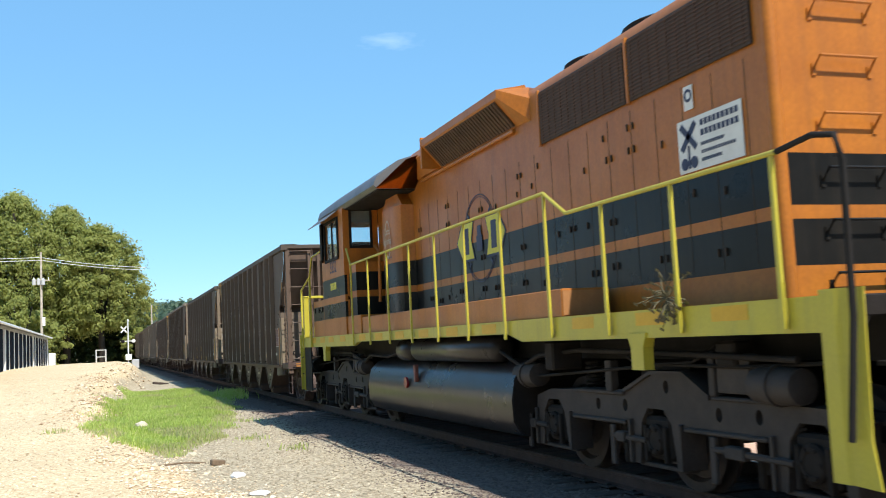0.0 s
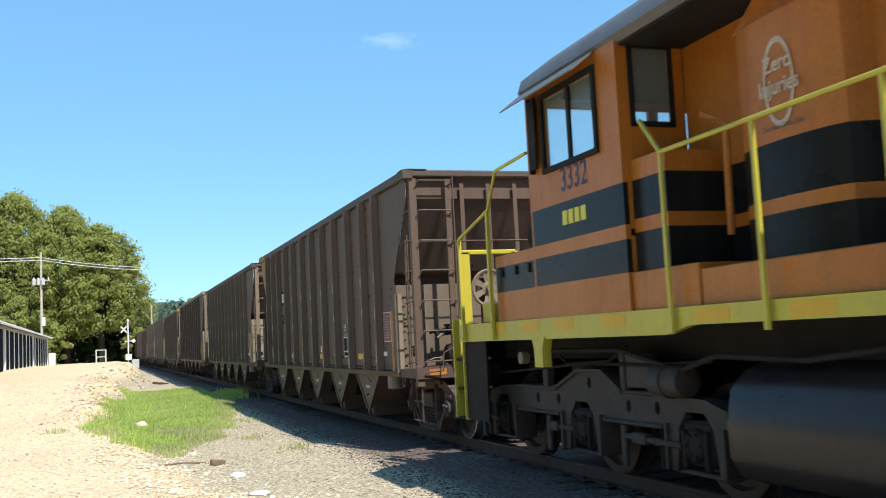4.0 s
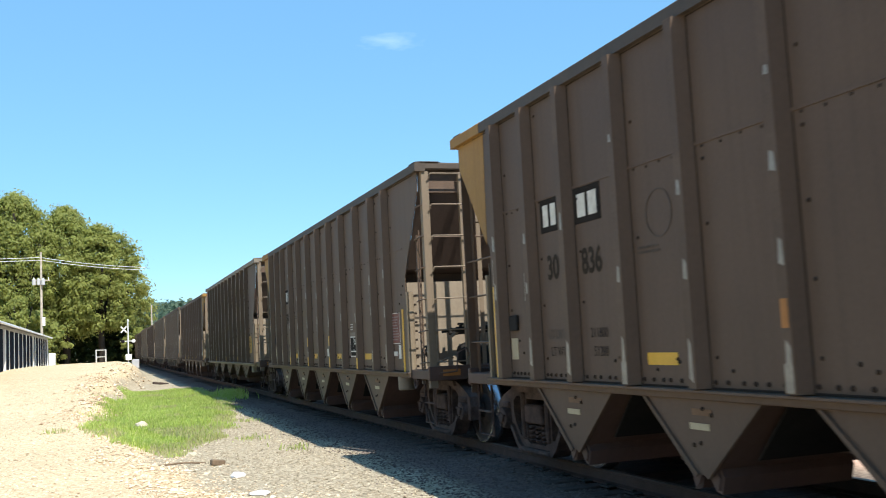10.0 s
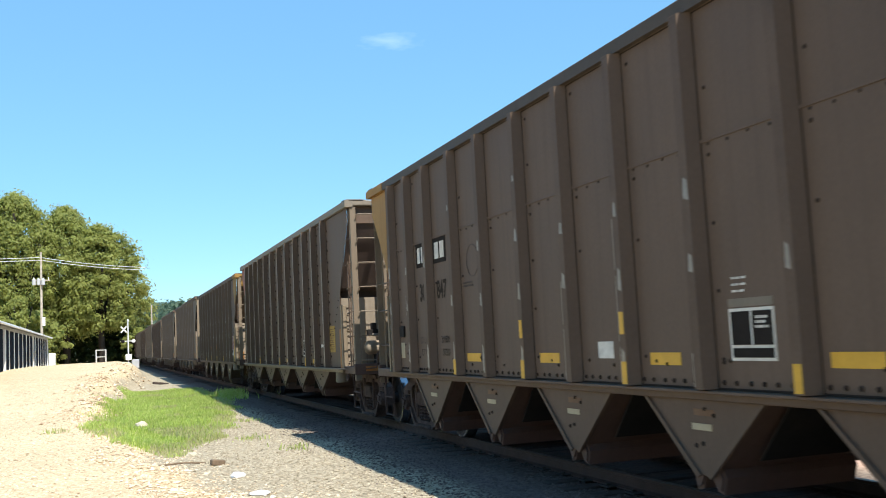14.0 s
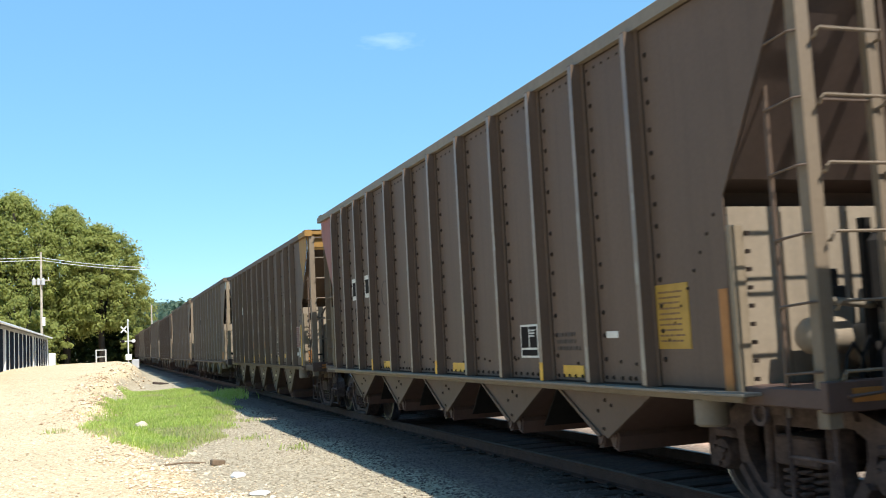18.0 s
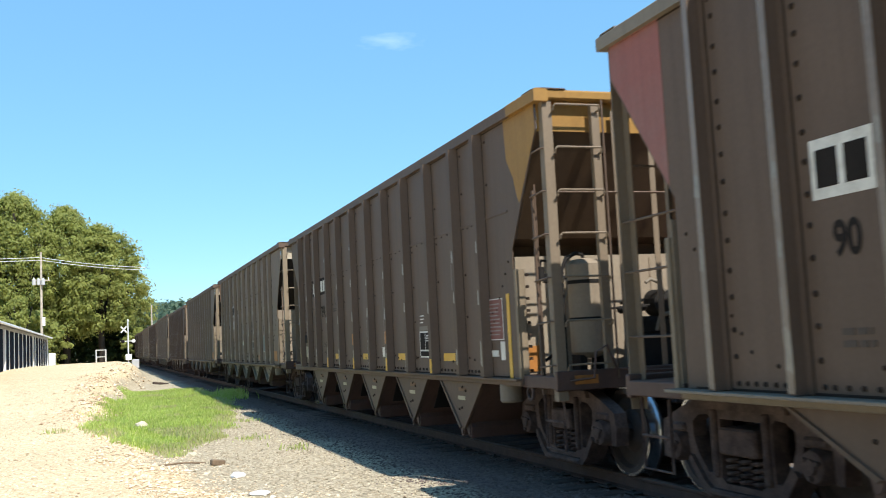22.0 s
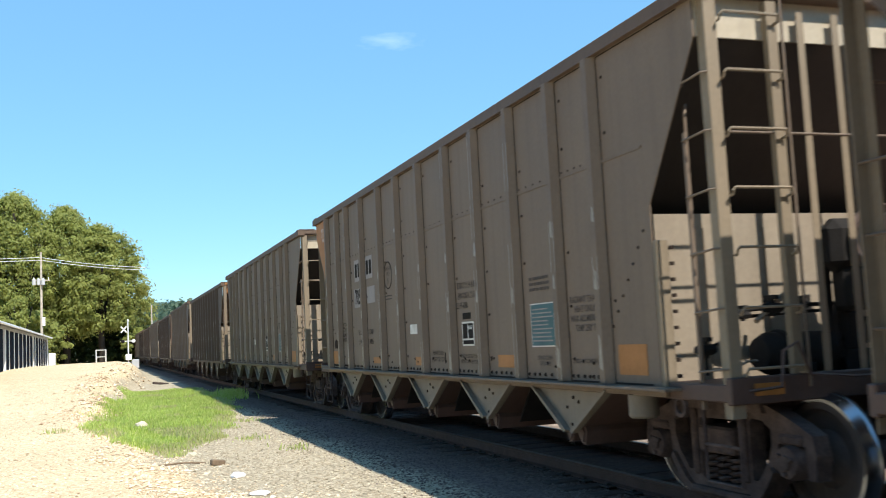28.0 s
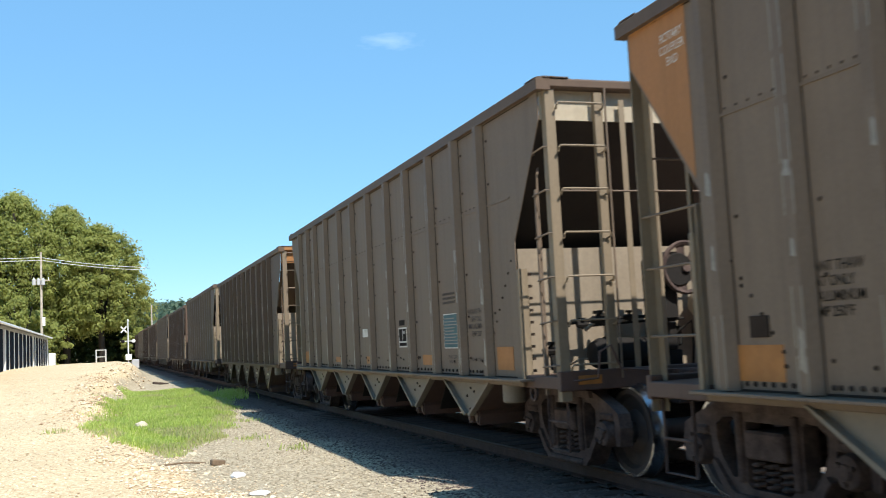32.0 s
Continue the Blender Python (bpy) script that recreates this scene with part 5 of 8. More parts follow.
# letters on the lit end sheet of the first car
for xx in (0.50, 0.62, 0.74, 0.86):
    part("mark_block", Mesh().box(xx, xx + 0.08, 0.092, 0.098, 3.66, 3.82), WHITE, c1, "white mark block on the end sheet")
for xx in (0.98, 1.08, 1.18):
    part("mark_block", Mesh().box(xx, xx + 0.07, 0.092, 0.098, 3.66, 3.80), P_DUST, c1, "faded mark block on the end sheet")
for xx in (0.33, 0.44, 0.55, 0.66):
    part("mark_block", Mesh().box(xx, xx + 0.08, 0.092, 0.098, 3.62, 3.79), WHITE, c2, "white mark block on the end sheet")

MUSTARD = material("faded_mustard_sign", (0.40, 0.235, 0.03), 0.6, vary=0.25, scale=5, bump=0)
plate_sign(c3, 1.41, 1.85, 1.33, 1.82, MUSTARD, "mustard yellow notice sign with faded lines", 9, 12, MUSTARD, ORANGE_FADED)
part("edge_stripe", Mesh().box(-HALF - 0.006, -HALF, 0.90, 1.0, 1.0, 1.75), ORANGE_MARK, c3, "orange edge stripe")
stencil_box(c3, 4.20, 4.64, 1.24, 1.59)
for y in (3.21, 6.43, 9.73):
    decal(c3, "reflector", y, y + 0.43, 1.06, 1.17, YELLOW)
for y in (3.92, 7.22, 10.48):
    part("rib_reflector", lambda: Mesh().box(-0.116, -0.111, -0.034, 0.034, 1.02, 1.20), YELLOW, c3, m=pose(-HALF, y, 0), key="rib_refl_b")
decal(c3, "small_plate", 2.52, 2.73, 1.42, 1.48, WHITE)
bars(c3, "faded_writing", 3.75, 3.2, 1.30, 1.50, 3, FADED_INK, 15)
for (a, b), tx in (((12.06, 11.52), "90"), ((11.17, 10.60), "223")):
    pt = decal(c3, "mark_patch", b, a, 2.24, 2.62, WHITE, "white patch with dark mark blocks", 0.004)
    part("mark_block", Mesh().box(-HALF - 0.007, -HALF - 0.003, b + 0.05, (a + b) / 2 - 0.03, 2.31, 2.55), GREY_LETTER, pt)
    part("mark_block", Mesh().box(-HALF - 0.007, -HALF - 0.003, (a + b) / 2 + 0.03, a - 0.05, 2.31, 2.55), GREY_LETTER, pt)
    lettering("road_number", tx, 0.30, GREY_LETTER, c3, on_side(-HALF - 0.004, (a + b) / 2, 1.97), bold=0.010, width=0.8)
part("round_mark", Mesh().lathe([(-0.002, 0.20), (0.002, 0.20), (0.002, 0.185), (-0.002, 0.185), (-0.002, 0.20)], "x", (-HALF - 0.004, 9.92, 2.25), 28, cap=False), FADED_INK, c3)
bars(c3, "faded_writing", 11.9, 11.6, 1.3, 1.45, 2, FADED_INK, 19)

for car in (c5, c6):
    plate_sign(car, 2.79, 3.34, 1.365, 1.79, TEAL_SIGN, "teal notice sign with rows of white writing", 8, 22)
    stencil_box(car, 5.05, 5.46, 1.38, 1.68)
    decal(car, "dark_patch", 5.14, 5.42, 1.71, 1.79, GREY_LETTER, "dark stencil patch")
    decal(car, "orange_patch", 1.07, 1.54, 1.10, 1.36, ORANGE_MARK, "faded orange patch")
    decal(car, "small_plate", 7.33, 7.66, 1.57, 1.71, WHITE)
    decal(car, "reflector", 3.86, 4.32, 1.13, 1.27, ORANGE_MARK)
    decal(car, "reflector", 7.06, 7.46, 1.12, 1.24, ORANGE_MARK)
    decal(car, "orange_patch", 12.30, 12.79, 1.09, 1.34, ORANGE_MARK, "faded orange patch")
    decal(car, "reflector", 9.30, 9.80, 1.13, 1.23, ORANGE_MARK)
    bars(car, "faded_writing", 3.35, 2.8, 1.92, 2.09, 3, FADED_INK, 27)
    lettering("heat_notice", "RADIANT THAW\nHEAT ONLY\nMAX ALUMINUM\nTEMP 250° F", 0.090, FADED_INK, car, on_side(-HALF - 0.004, 2.13, 1.655), bold=0.0008, width=0.86)
    lettering("clear_notice", "STAND CLEAR\nOF DOORS", 0.060, FADED_INK, car, on_side(-HALF - 0.004, 3.06, 1.21), bold=0.001, width=0.9)
    lettering("shoe_notice", "2 INCH HF COMP SHOE", 0.062, FADED_INK, car, on_side(-HALF - 0.004, 2.15, 1.21), bold=0.001, width=0.85)
    if car is c5:
        for a, b in ((10.87, 10.44), (10.09, 9.66)):
            pt = decal(car, "mark_patch", b, a, 2.56, 2.94, PATCH, "pale patch with dark mark blocks", 0.004)
            part("mark_block", Mesh().box(-HALF - 0.007, -HALF - 0.003, b + 0.05, (a + b) / 2 - 0.03, 2.63, 2.87), GREY_LETTER, pt)
            part("mark_block", Mesh().box(-HALF - 0.007, -HALF - 0.003, (a + b) / 2 + 0.03, a - 0.05, 2.63, 2.87), GREY_LETTER, pt)
        decal(car, "number_patch", 10.27, 10.96, 2.10, 2.43, PATCH, "pale patch behind the road number", 0.003)
        lettering("road_number", "7053", 0.36, GREY_LETTER, car, on_side(-HALF - 0.005, 10.62, 2.27), bold=0.011, width=0.72)
        decal(car, "pale_patch", 9.55, 10.06, 2.14, 2.42, PATCH)
        lettering("load_limit", "LD LMT", 0.12, GREY_LETTER, car, on_side(-HALF - 0.004, 10.58, 1.65), bold=0.0015, width=0.8)
        lettering("load_limit", "237100", 0.12, GREY_LETTER, car, on_side(-HALF - 0.004, 9.89, 1.65), bold=0.0015, width=0.8)
        lettering("light_weight", "LT WT", 0.12, GREY_LETTER, car, on_side(-HALF - 0.004, 10.60, 1.49), bold=0.0015, width=0.8)
        lettering("light_weight", "48900", 0.12, GREY_LETTER, car, on_side(-HALF - 0.004, 9.87, 1.49), bold=0.0015, width=0.8)
        part("round_mark", Mesh().lathe([(-0.002, 0.22), (0.002, 0.22), (0.002, 0.205), (-0.002, 0.205), (-0.002, 0.22)], "x", (-HALF - 0.004, 8.72, 2.52), 28, cap=False), GREY_LETTER, car)
        lettering("plate_notice", "EXCEEDS\nPLATE", 0.085, GREY_LETTER, car, on_side(-HALF - 0.004, 8.72, 2.58), width=0.8)
        lettering("plate_notice", "F", 0.13, GREY_LETTER, car, on_side(-HALF - 0.004, 8.72, 2.42))
        bars(car, "faded_writing", 8.95, 8.5, 2.12, 2.22, 2, FADED_INK, 41, 0.4)
        lettering("heat_notice", "RADIANT THAW\nHEAT ONLY\nMAX ALUMINUM\nTEMP 250°F", 0.095, OLD_INK, car, on_side(-HALF - 0.004, 11.82, 1.68), bold=0.0008, width=0.85)
        # orange painted rear corner with its lettering
        part("orange_corner", Mesh().prism([(13.98, 3.98), (13.98, 3.68), (13.15, 2.60), (13.15, 3.98)], "x", -HALF - 0.003, -HALF), P_ORANGE, car, "orange painted corner")
        lettering("coupler_notice", "ROTARY\nCOUPLER\nEND", 0.10, WHITE, car, on_side(-HALF - 0.006, 13.35, 3.68), width=0.8)
        lettering("size_stencil", "EXW 11 1 H 2-8", 0.115, OLD_INK, car, on_side(-HALF - 0.004, 5.26, 2.13), width=0.75)
        lettering("size_stencil", "EW 10-8 H 13-3", 0.115, OLD_INK, car, on_side(-HALF - 0.004, 5.26, 2.00), width=0.75)
        lettering("volume_stencil", "CU FT 4200", 0.115, OLD_INK, car, on_side(-HALF - 0.004, 5.43, 1.88), width=0.72)
        lettering("door_notice", "PRIMARY DOOR\nINDICATOR LOCK", 0.085, OLD_INK, car, on_side(-HALF - 0.004, 6.44, 1.25), width=0.72)
        part("indicator_mark", Mesh().box(-HALF - 0.006, -HALF, 6.14, 6.16, 1.16, 1.30), GREY_LETTER, car)
        lettering("door_notice", "DOORS ARE LOCKED WHEN\nINDICATOR IS WITHIN STRIPE", 0.07, OLD_INK, car, on_side(-HALF - 0.004, 5.26, 1.22), width=0.62)
        part("outlined_plate", Mesh().box(-HALF - 0.01, -HALF, 12.43, 12.63, 1.39, 1.54), BOLT, car)
for car, mat, L in ((c1, P_OCHRE, 14.13), (c2, P_OCHRE, 14.13)):
    part("ochre_corner", Mesh().prism([(L - 0.12, 3.88), (L - 0.12, 3.58), (L - 0.90, 2.55), (L - 0.95, 3.88)], "x", -HALF - 0.003, -HALF), mat, car, "ochre painted corner")
for car, y0, y1, top in ((c1, 13.18, 14.16, 4.0), (c2, 13.18, 14.16, 4.0), (c4, -0.03, 0.72, 4.0)):
    part("ochre_chord_end", Mesh().prism([(-0.089, top - 0.132), (0.074, top - 0.132), (0.074, top - 0.018), (0.052, top + 0.004), (-0.062, top + 0.004), (-0.089, top - 0.018)], "y", y0, y1), P_OCHRE, car, "ochre painted end of the top chord", pose(-HALF + 0.03, 0, 0))
part("faded_corner", Mesh().prism([(14.48, 3.98), (14.48, 3.68), (13.68, 2.60), (13.68, 3.98)], "x", -HALF - 0.003, -HALF), P_FADED, c3, "faded red and grey corner")
part("ochre_corner", Mesh().prism([(0.12, 3.88), (0.12, 3.58), (0.60, 2.90), (0.66, 2.98), (0.74, 3.20), (0.90, 3.42), (0.94, 3.88)], "x", -HALF - 0.003, -HALF), P_OCHRE, c4, "ochre painted corner")
part("orange_patch", Mesh().box(-1.52, -1.30, 0.848, 0.858, 1.08, 1.36), ORANGE_MARK, c4, "faded orange patch on the bulkhead")
# ---------- locomotive ----------
L_ORANGE = material("orange_loco_paint", (0.42, 0.142, 0.017), 0.42, vary=0.4, scale=1.2, tone=(0.33, 0.104, 0.014), fine=30, bump=0.03, streak=0.4, streak_tone=(0.21, 0.080, 0.024), spec=0.35)
L_BLACK = material("dark_stripe_paint", (0.010, 0.010, 0.010), 0.30, vary=0.3, scale=1.2, tone=(0.020, 0.019, 0.017), bump=0.02, streak=0.35, streak_tone=(0.038, 0.030, 0.022), spec=0.16)
L_YELLOW = material("yellow_rail_paint", (0.47, 0.40, 0.035), 0.45, vary=0.2, scale=3, bump=0.04, tone=(0.38, 0.32, 0.055), streak=0.3, streak_tone=(0.22, 0.19, 0.06))
L_UNDER = material("dark_underframe", (0.020, 0.016, 0.014), 0.8, vary=0.3, scale=5, bump=0.2, spec=0.2)
L_TANK = material("grey_tank_paint", (0.017, 0.015, 0.016), 0.30, vary=0.35, scale=1.5, tone=(0.034, 0.026, 0.023), bump=0.03, streak=0.3, streak_tone=(0.045, 0.034, 0.028), spec=0.28)
L_INTAKE = material("rusty_intake_slats", (0.090, 0.041, 0.018), 0.7, vary=0.4, scale=4, bump=0.15)
L_GRILLE = material("dark_radiator_mesh", (0.050, 0.027, 0.015), 0.7, vary=0.3, scale=8, bump=0.2)
L_ROOF = material("grey_cab_roof", (0.10, 0.10, 0.105), 0.5, vary=0.2, scale=2, bump=0.05)
L_PATCH = material("amber_sill_patch", (0.62, 0.36, 0.012), 0.5, vary=0.15, scale=3, bump=0.03)
L_GLASS = bpy.data.materials.new("cab_glass")
L_GLASS.use_nodes = True
gl = L_GLASS.node_tree.nodes["Principled BSDF"]
gl.inputs["Base Color"].default_value = (0.75, 0.85, 0.85, 1)
gl.inputs["Roughness"].default_value = 0.03
gl.inputs["Transmission Weight"].default_value = 0.9
gl.inputs["IOR"].default_value = 1.15
SIGN_WHITE = material("white_sign", (0.72, 0.71, 0.68), 0.6, vary=0.12, scale=6, bump=0)
SIGN_BLUE = material("dark_blue_sign_ink", (0.03, 0.04, 0.09), 0.6, vary=0.1, bump=0)
LOGO_YELLOW = material("yellow_emblem", (0.62, 0.56, 0.05), 0.5, vary=0.1, bump=0)

# slogan and ring colour dimmed to stand for shade under the roof
SLOGAN = material("dimmed_slogan", (0.56, 0.46, 0.34), 0.6, vary=0.25, scale=6, bump=0)

L0 = 4.6
loco = thing("diesel_locomotive", "orange and black striped road diesel locomotive with yellow handrails", "locomotive")
MOVERS.append((loco, L0))


def ly(y):
    return y - L0


# long hood, in bands of paint that meet edge to edge
HY0, HY1 = ly(6.25), ly(17.9)
for name, mat, z0, z1 in (("hood_band", L_ORANGE, 1.64, 1.92), ("hood_stripe", L_BLACK, 1.92, 2.29), ("hood_band", L_ORANGE, 2.29, 2.40), ("hood_stripe", L_BLACK, 2.40, 2.82)):
    part(name, Mesh().box(-0.85, 0.85, HY0, HY1, z0, z1), mat, loco)
part("hood", Mesh().prism([(-0.85, 2.82), (0.85, 2.82), (0.85, 4.38), (0.79, 4.50), (0.66, 4.58), (0.4, 4.62), (-0.4, 4.62), (-0.66, 4.58), (-0.79, 4.50), (-0.85, 4.38)], "y", HY0, HY1), L_ORANGE, loco, smooth=40)
# hood end: rounded corner strip and end ladder of grab irons
part("hood_corner", Mesh().lathe([(1.64, 0.06), (4.36, 0.06)], "z", (-0.80, HY0 + 0.01, 0), 14), L_ORANGE, loco, smooth=40)
for k, z in enumerate((1.85, 2.27, 2.69, 3.13, 3.60, 4.06)):
    part("grab_iron", lambda: Mesh().tube([(-0.28, 0, -0.10), (-0.28, -0.09, 0), (0.28, -0.09, 0), (0.28, 0, -0.10)], 0.013, 6).box(-0.30, -0.26, -0.01, 0.02, -0.15, -0.05).box(0.26, 0.30, -0.01, 0.02, -0.15, -0.05), L_ORANGE if z > 2.9 else L_BLACK, loco, m=pose(-0.13, HY0 - 0.004, z), key="grab_iron")
# hood doors with latches and hinges
rnd = random.Random(11)
y = ly(6.55)
while y < ly(15.3):
    part("hood_door_gap", lambda: Mesh().box(-0.001, 0.002, -0.003, 0.003, 1.95, 3.66), L_GRILLE, loco, m=pose(-0.852, y, 0), key="door_gap")
    for z in (3.52, 3.25, 2.62, 2.12):
        if rnd.random() < 0.40:
            zz = z + rnd.uniform(-0.05, 0.05)
            for d in ((-0.055, 0.055) if rnd.random() < 0.6 else (rnd.choice((-0.1, 0.1)),)):
                part("latch", lambda: Mesh().box(-0.016, 0.005, -0.008, 0.008, -0.036, 0.036, 0.004), L_GRILLE, loco, m=pose(-0.855, y + d, zz), key="latch")
    y += 0.46
# radiator intake screens
for a, b in ((6.40, 8.33), (8.42, 10.42)):
    fr = part("radiator_screen", Mesh().box(-0.875, -0.85, ly(a), ly(b), 3.74, 4.37, 0.006), L_GRILLE, loco, "dark wire radiator screen")
    for i in range(16):
        z = 3.78 + i * 0.037
        part("screen_wire", lambda n=b - a: Mesh().box(-0.004, 0.004, 0, n, -0.006, 0.006), L_INTAKE, fr, m=pose(-0.879, ly(a), z), key=("wire", round(b - a, 2)))
    for i in range(12):
        yy = ly(a) + (b - a) * (i + 0.5) / 12
        part("screen_bar", lambda: Mesh().box(-0.004, 0.004, -0.006, 0.006, 3.76, 4.35), L_INTAKE, fr, m=pose(-0.881, yy, 0), key="vbar")
    part("screen_edge", Mesh().box(-0.89, -0.85, ly(b), ly(b) + 0.05, 3.72, 4.40, 0.008), L_ORANGE, loco)
# roof fans
for yy in (7.2, 8.7, 10.1):
    part("roof_fan", lambda: Mesh().lathe([(0, 0.60), (0.06, 0.60), (0.085, 0.56), (0.085, 0.1)], "z", (0, 0, 0), 24), L_UNDER, loco, m=pose(0, ly(yy), 4.61), key="roof_fan", smooth=40)
for yy in (12.2, 12.7, 13.6):
    part("lifting_lug", lambda: Mesh().box(-0.02, 0.02, -0.07, 0.07, 0, 0.09, 0.015), L_UNDER, loco, m=pose(-0.45, ly(yy), 4.605), key="lug")
# flared dynamic brake hatch over the hood's side, with open ends
for s in (-1, 1):
    fl = Mesh().prism([(s * 0.80, 4.10), (s * 0.85, 4.12), (s * 1.16, 4.46), (s * 1.16, 4.56), (s * 0.75, 4.64), (s * 0.70, 4.5)], "y", ly(11.05), ly(14.1))
    flare = part("brake_hatch", fl, L_ORANGE, loco, "flared orange hatch with dark intake")
    part("hatch_intake", Mesh().prism([(s * 0.875, 4.135), (s * 0.881, 4.129), (s * 1.146, 4.428), (s * 1.14, 4.434)], "y", ly(11.15), ly(14.0)), L_GRILLE, flare)
    for i in range(30):
        part("intake_slat", lambda s=s: Mesh().prism([(s * 0.878, 4.126), (s * 0.886, 4.120), (s * 1.150, 4.418), (s * 1.144, 4.426)], "y", 0, 0.05), L_INTAKE, flare, m=pose(0, ly(11.15) + 0.02 + i * 0.0945, 0), key=("intake_slat", s))
    # sloping end cheek
    part("hatch_cheek", Mesh().add([(s * 0.852, ly(10.72), 4.10), (s * 0.852, ly(10.72), 4.38), (s * 0.74, ly(10.80), 4.53), (s * 0.70, ly(11.05), 4.61), (s * 1.16, ly(11.05), 4.56), (s * 1.16, ly(11.05), 4.46), (s * 0.852, ly(11.05), 4.12)], [(0, 5, 4, 1), (1, 4, 3, 2), (0, 6, 5)]), L_ORANGE, flare)
    part("hatch_lip", Mesh().box(s * 0.85, s * 0.90, ly(11.2), ly(15.0), 4.05, 4.10, 0.01), L_ORANGE, loco)
    part("hatch_post", Mesh().box(s * 0.83, s * 1.17, ly(14.1), ly(14.16), 4.11, 4.60, 0.01), L_ORANGE, loco)
    part("filter_hatch", Mesh().prism([(s * 0.80, 4.12), (s * 0.88, 4.14), (s * 1.02, 4.42), (s * 0.92, 4.58), (s * 0.70, 4.63)], "y", ly(14.16), ly(15.35)), L_ORANGE, loco)
# exhaust and cab roof overhang
roof = [(-1.58, 4.08), (-1.53, 4.22), (-1.15, 4.50), (-0.6, 4.68), (0.6, 4.68), (1.15, 4.50), (1.53, 4.22), (1.58, 4.08)]
part("cab_roof", Mesh().prism(roof + [(1.52, 4.02), (-1.52, 4.02)], "y", ly(15.45), ly(19.95)), L_ROOF, loco, "weathered grey cab roof", smooth=35)
for s in (-1, 1):
    part("roof_end_cheek", Mesh().add([(s * 0.86, ly(14.65), 4.50), (s * 0.86, ly(15.45), 4.02), (s * 1.555, ly(15.44), 4.02), (s * 1.14, ly(15.0), 4.43)], [(0, 1, 2), (0, 2, 3), (0, 3, 2, 1)]), L_ORANGE, loco)
# soffit colour holds dark paint and the overhang's shade together
part("roof_soffit", Mesh().box(-1.50, 1.50, ly(15.5), ly(19.9), 4.0, 4.016), BLACK, loco, "black underside of the roof with its shade painted in")
# cab walls round an open window, with rear wall and window
CY0, CY1 = ly(17.9), ly(19.85)
for s in (-1, 1):
    x0, x1 = s * 1.55, s * 1.50
    wy0, wy1, wz0, wz1 = ly(18.32), ly(19.40), 3.16, 3.88
    part("cab_side", Mesh().box(x0, x1, CY0, CY1, 2.77, wz0).box(x0, x1, CY0, CY1, wz1, 4.06).box(x0, x1, CY0, wy0, wz0, wz1).box(x0, x1, wy1, CY1, wz0, wz1), L_ORANGE, loco)
    part("cab_stripe", Mesh().box(x0, x1, CY0, CY1, 2.40, 2.77), L_BLACK, loco)
    part("cab_lower_side", Mesh().box(x0, x1, CY0, CY1, 1.64, 1.98), L_ORANGE, loco)
    part("cab_lower_stripe", Mesh().box(x0, x1, CY0, CY1, 1.98, 2.27), L_BLACK, loco)
    part("cab_band", Mesh().box(x0, x1, CY0, CY1, 2.27, 2.40), L_ORANGE, loco)
    win = part("cab_window", Mesh().box(s * 1.58, s * 1.54, wy0 - 0.05, wy1 + 0.05, wz0 - 0.05, wz0).box(s * 1.58, s * 1.54, wy0 - 0.05, wy1 + 0.05, wz1, wz1 + 0.05).box(s * 1.58, s * 1.54, wy0 - 0.05, wy0, wz0, wz1).box(s * 1.58, s * 1.54, wy1, wy1 + 0.05, wz0, wz1).box(s * 1.555, s * 1.53, (wy0 + wy1) / 2 - 0.03, (wy0 + wy1) / 2 + 0.03, wz0, wz1), BLACK, loco, "black framed sliding cab window")
    pane = part("pane", Mesh().box(s * 1.53, s * 1.525, wy0, wy1, wz0, wz1), L_GLASS, win)
    pane.visible_shadow = False
    part("sun_awning", Mesh().prism([(s * 1.55, 4.05), (s * 1.80, 3.86), (s * 1.805, 3.872), (s * 1.55, 4.07)], "y", ly(18.25), ly(19.95)), L_ROOF, loco, "tilted metal sun awning")
    part("mirror", Mesh().box(s * 1.60, s * 1.62, ly(19.50), ly(19.66), 3.18, 3.92, 0.006).box(s * 1.55, s * 1.61, ly(19.66), ly(19.69), 3.15, 3.95), BLACK, loco, "tall narrow wind deflector")
for s in (-1, 1):
    # rear wall beside the hood with its window
    a, b = s * 1.50, s * 0.86
    wa, wb = s * 1.40, s * 1.00
    part("cab_rear_wall", Mesh().box(a, b, CY0, CY0 + 0.05, 1.64, 3.30).box(a, b, CY0, CY0 + 0.05, 4.0, 4.06).box(a, wa, CY0, CY0 + 0.05, 3.30, 4.0).box(wb, b, CY0, CY0 + 0.05, 3.30, 4.0), L_ORANGE, loco)
    rp = part("rear_pane", Mesh().box(wa, wb, CY0 + 0.02, CY0 + 0.026, 3.30, 4.0), L_GLASS, loco)
    rp.visible_shadow = False
    part("pane_gasket", Mesh().box(wa - 0.02 * s, wa + 0.03 * s, CY0 - 0.012, CY0, 3.27, 4.02).box(wb - 0.03 * s, wb + 0.02 * s, CY0 - 0.012, CY0, 3.27, 4.02).box(wa, wb, CY0 - 0.012, CY0, 3.27, 3.32).box(wa, wb, CY0 - 0.012, CY0, 3.98, 4.02), BLACK, loco)
part("cab_front_wall", Mesh().box(-1.55, 1.55, CY1 - 0.05, CY1, 1.64, 3.15).box(-1.55, 1.55, CY1 - 0.05, CY1, 3.90, 4.06).box(-1.55, -1.45, CY1 - 0.05, CY1, 3.15, 3.9).box(-0.06, 0.06, CY1 - 0.05, CY1, 3.15, 3.9).box(-0.85, 0.85, CY1 - 0.05, CY1, 3.15, 3.44).box(1.45, 1.55, CY1 - 0.05, CY1, 3.15, 3.9), L_ORANGE, loco)
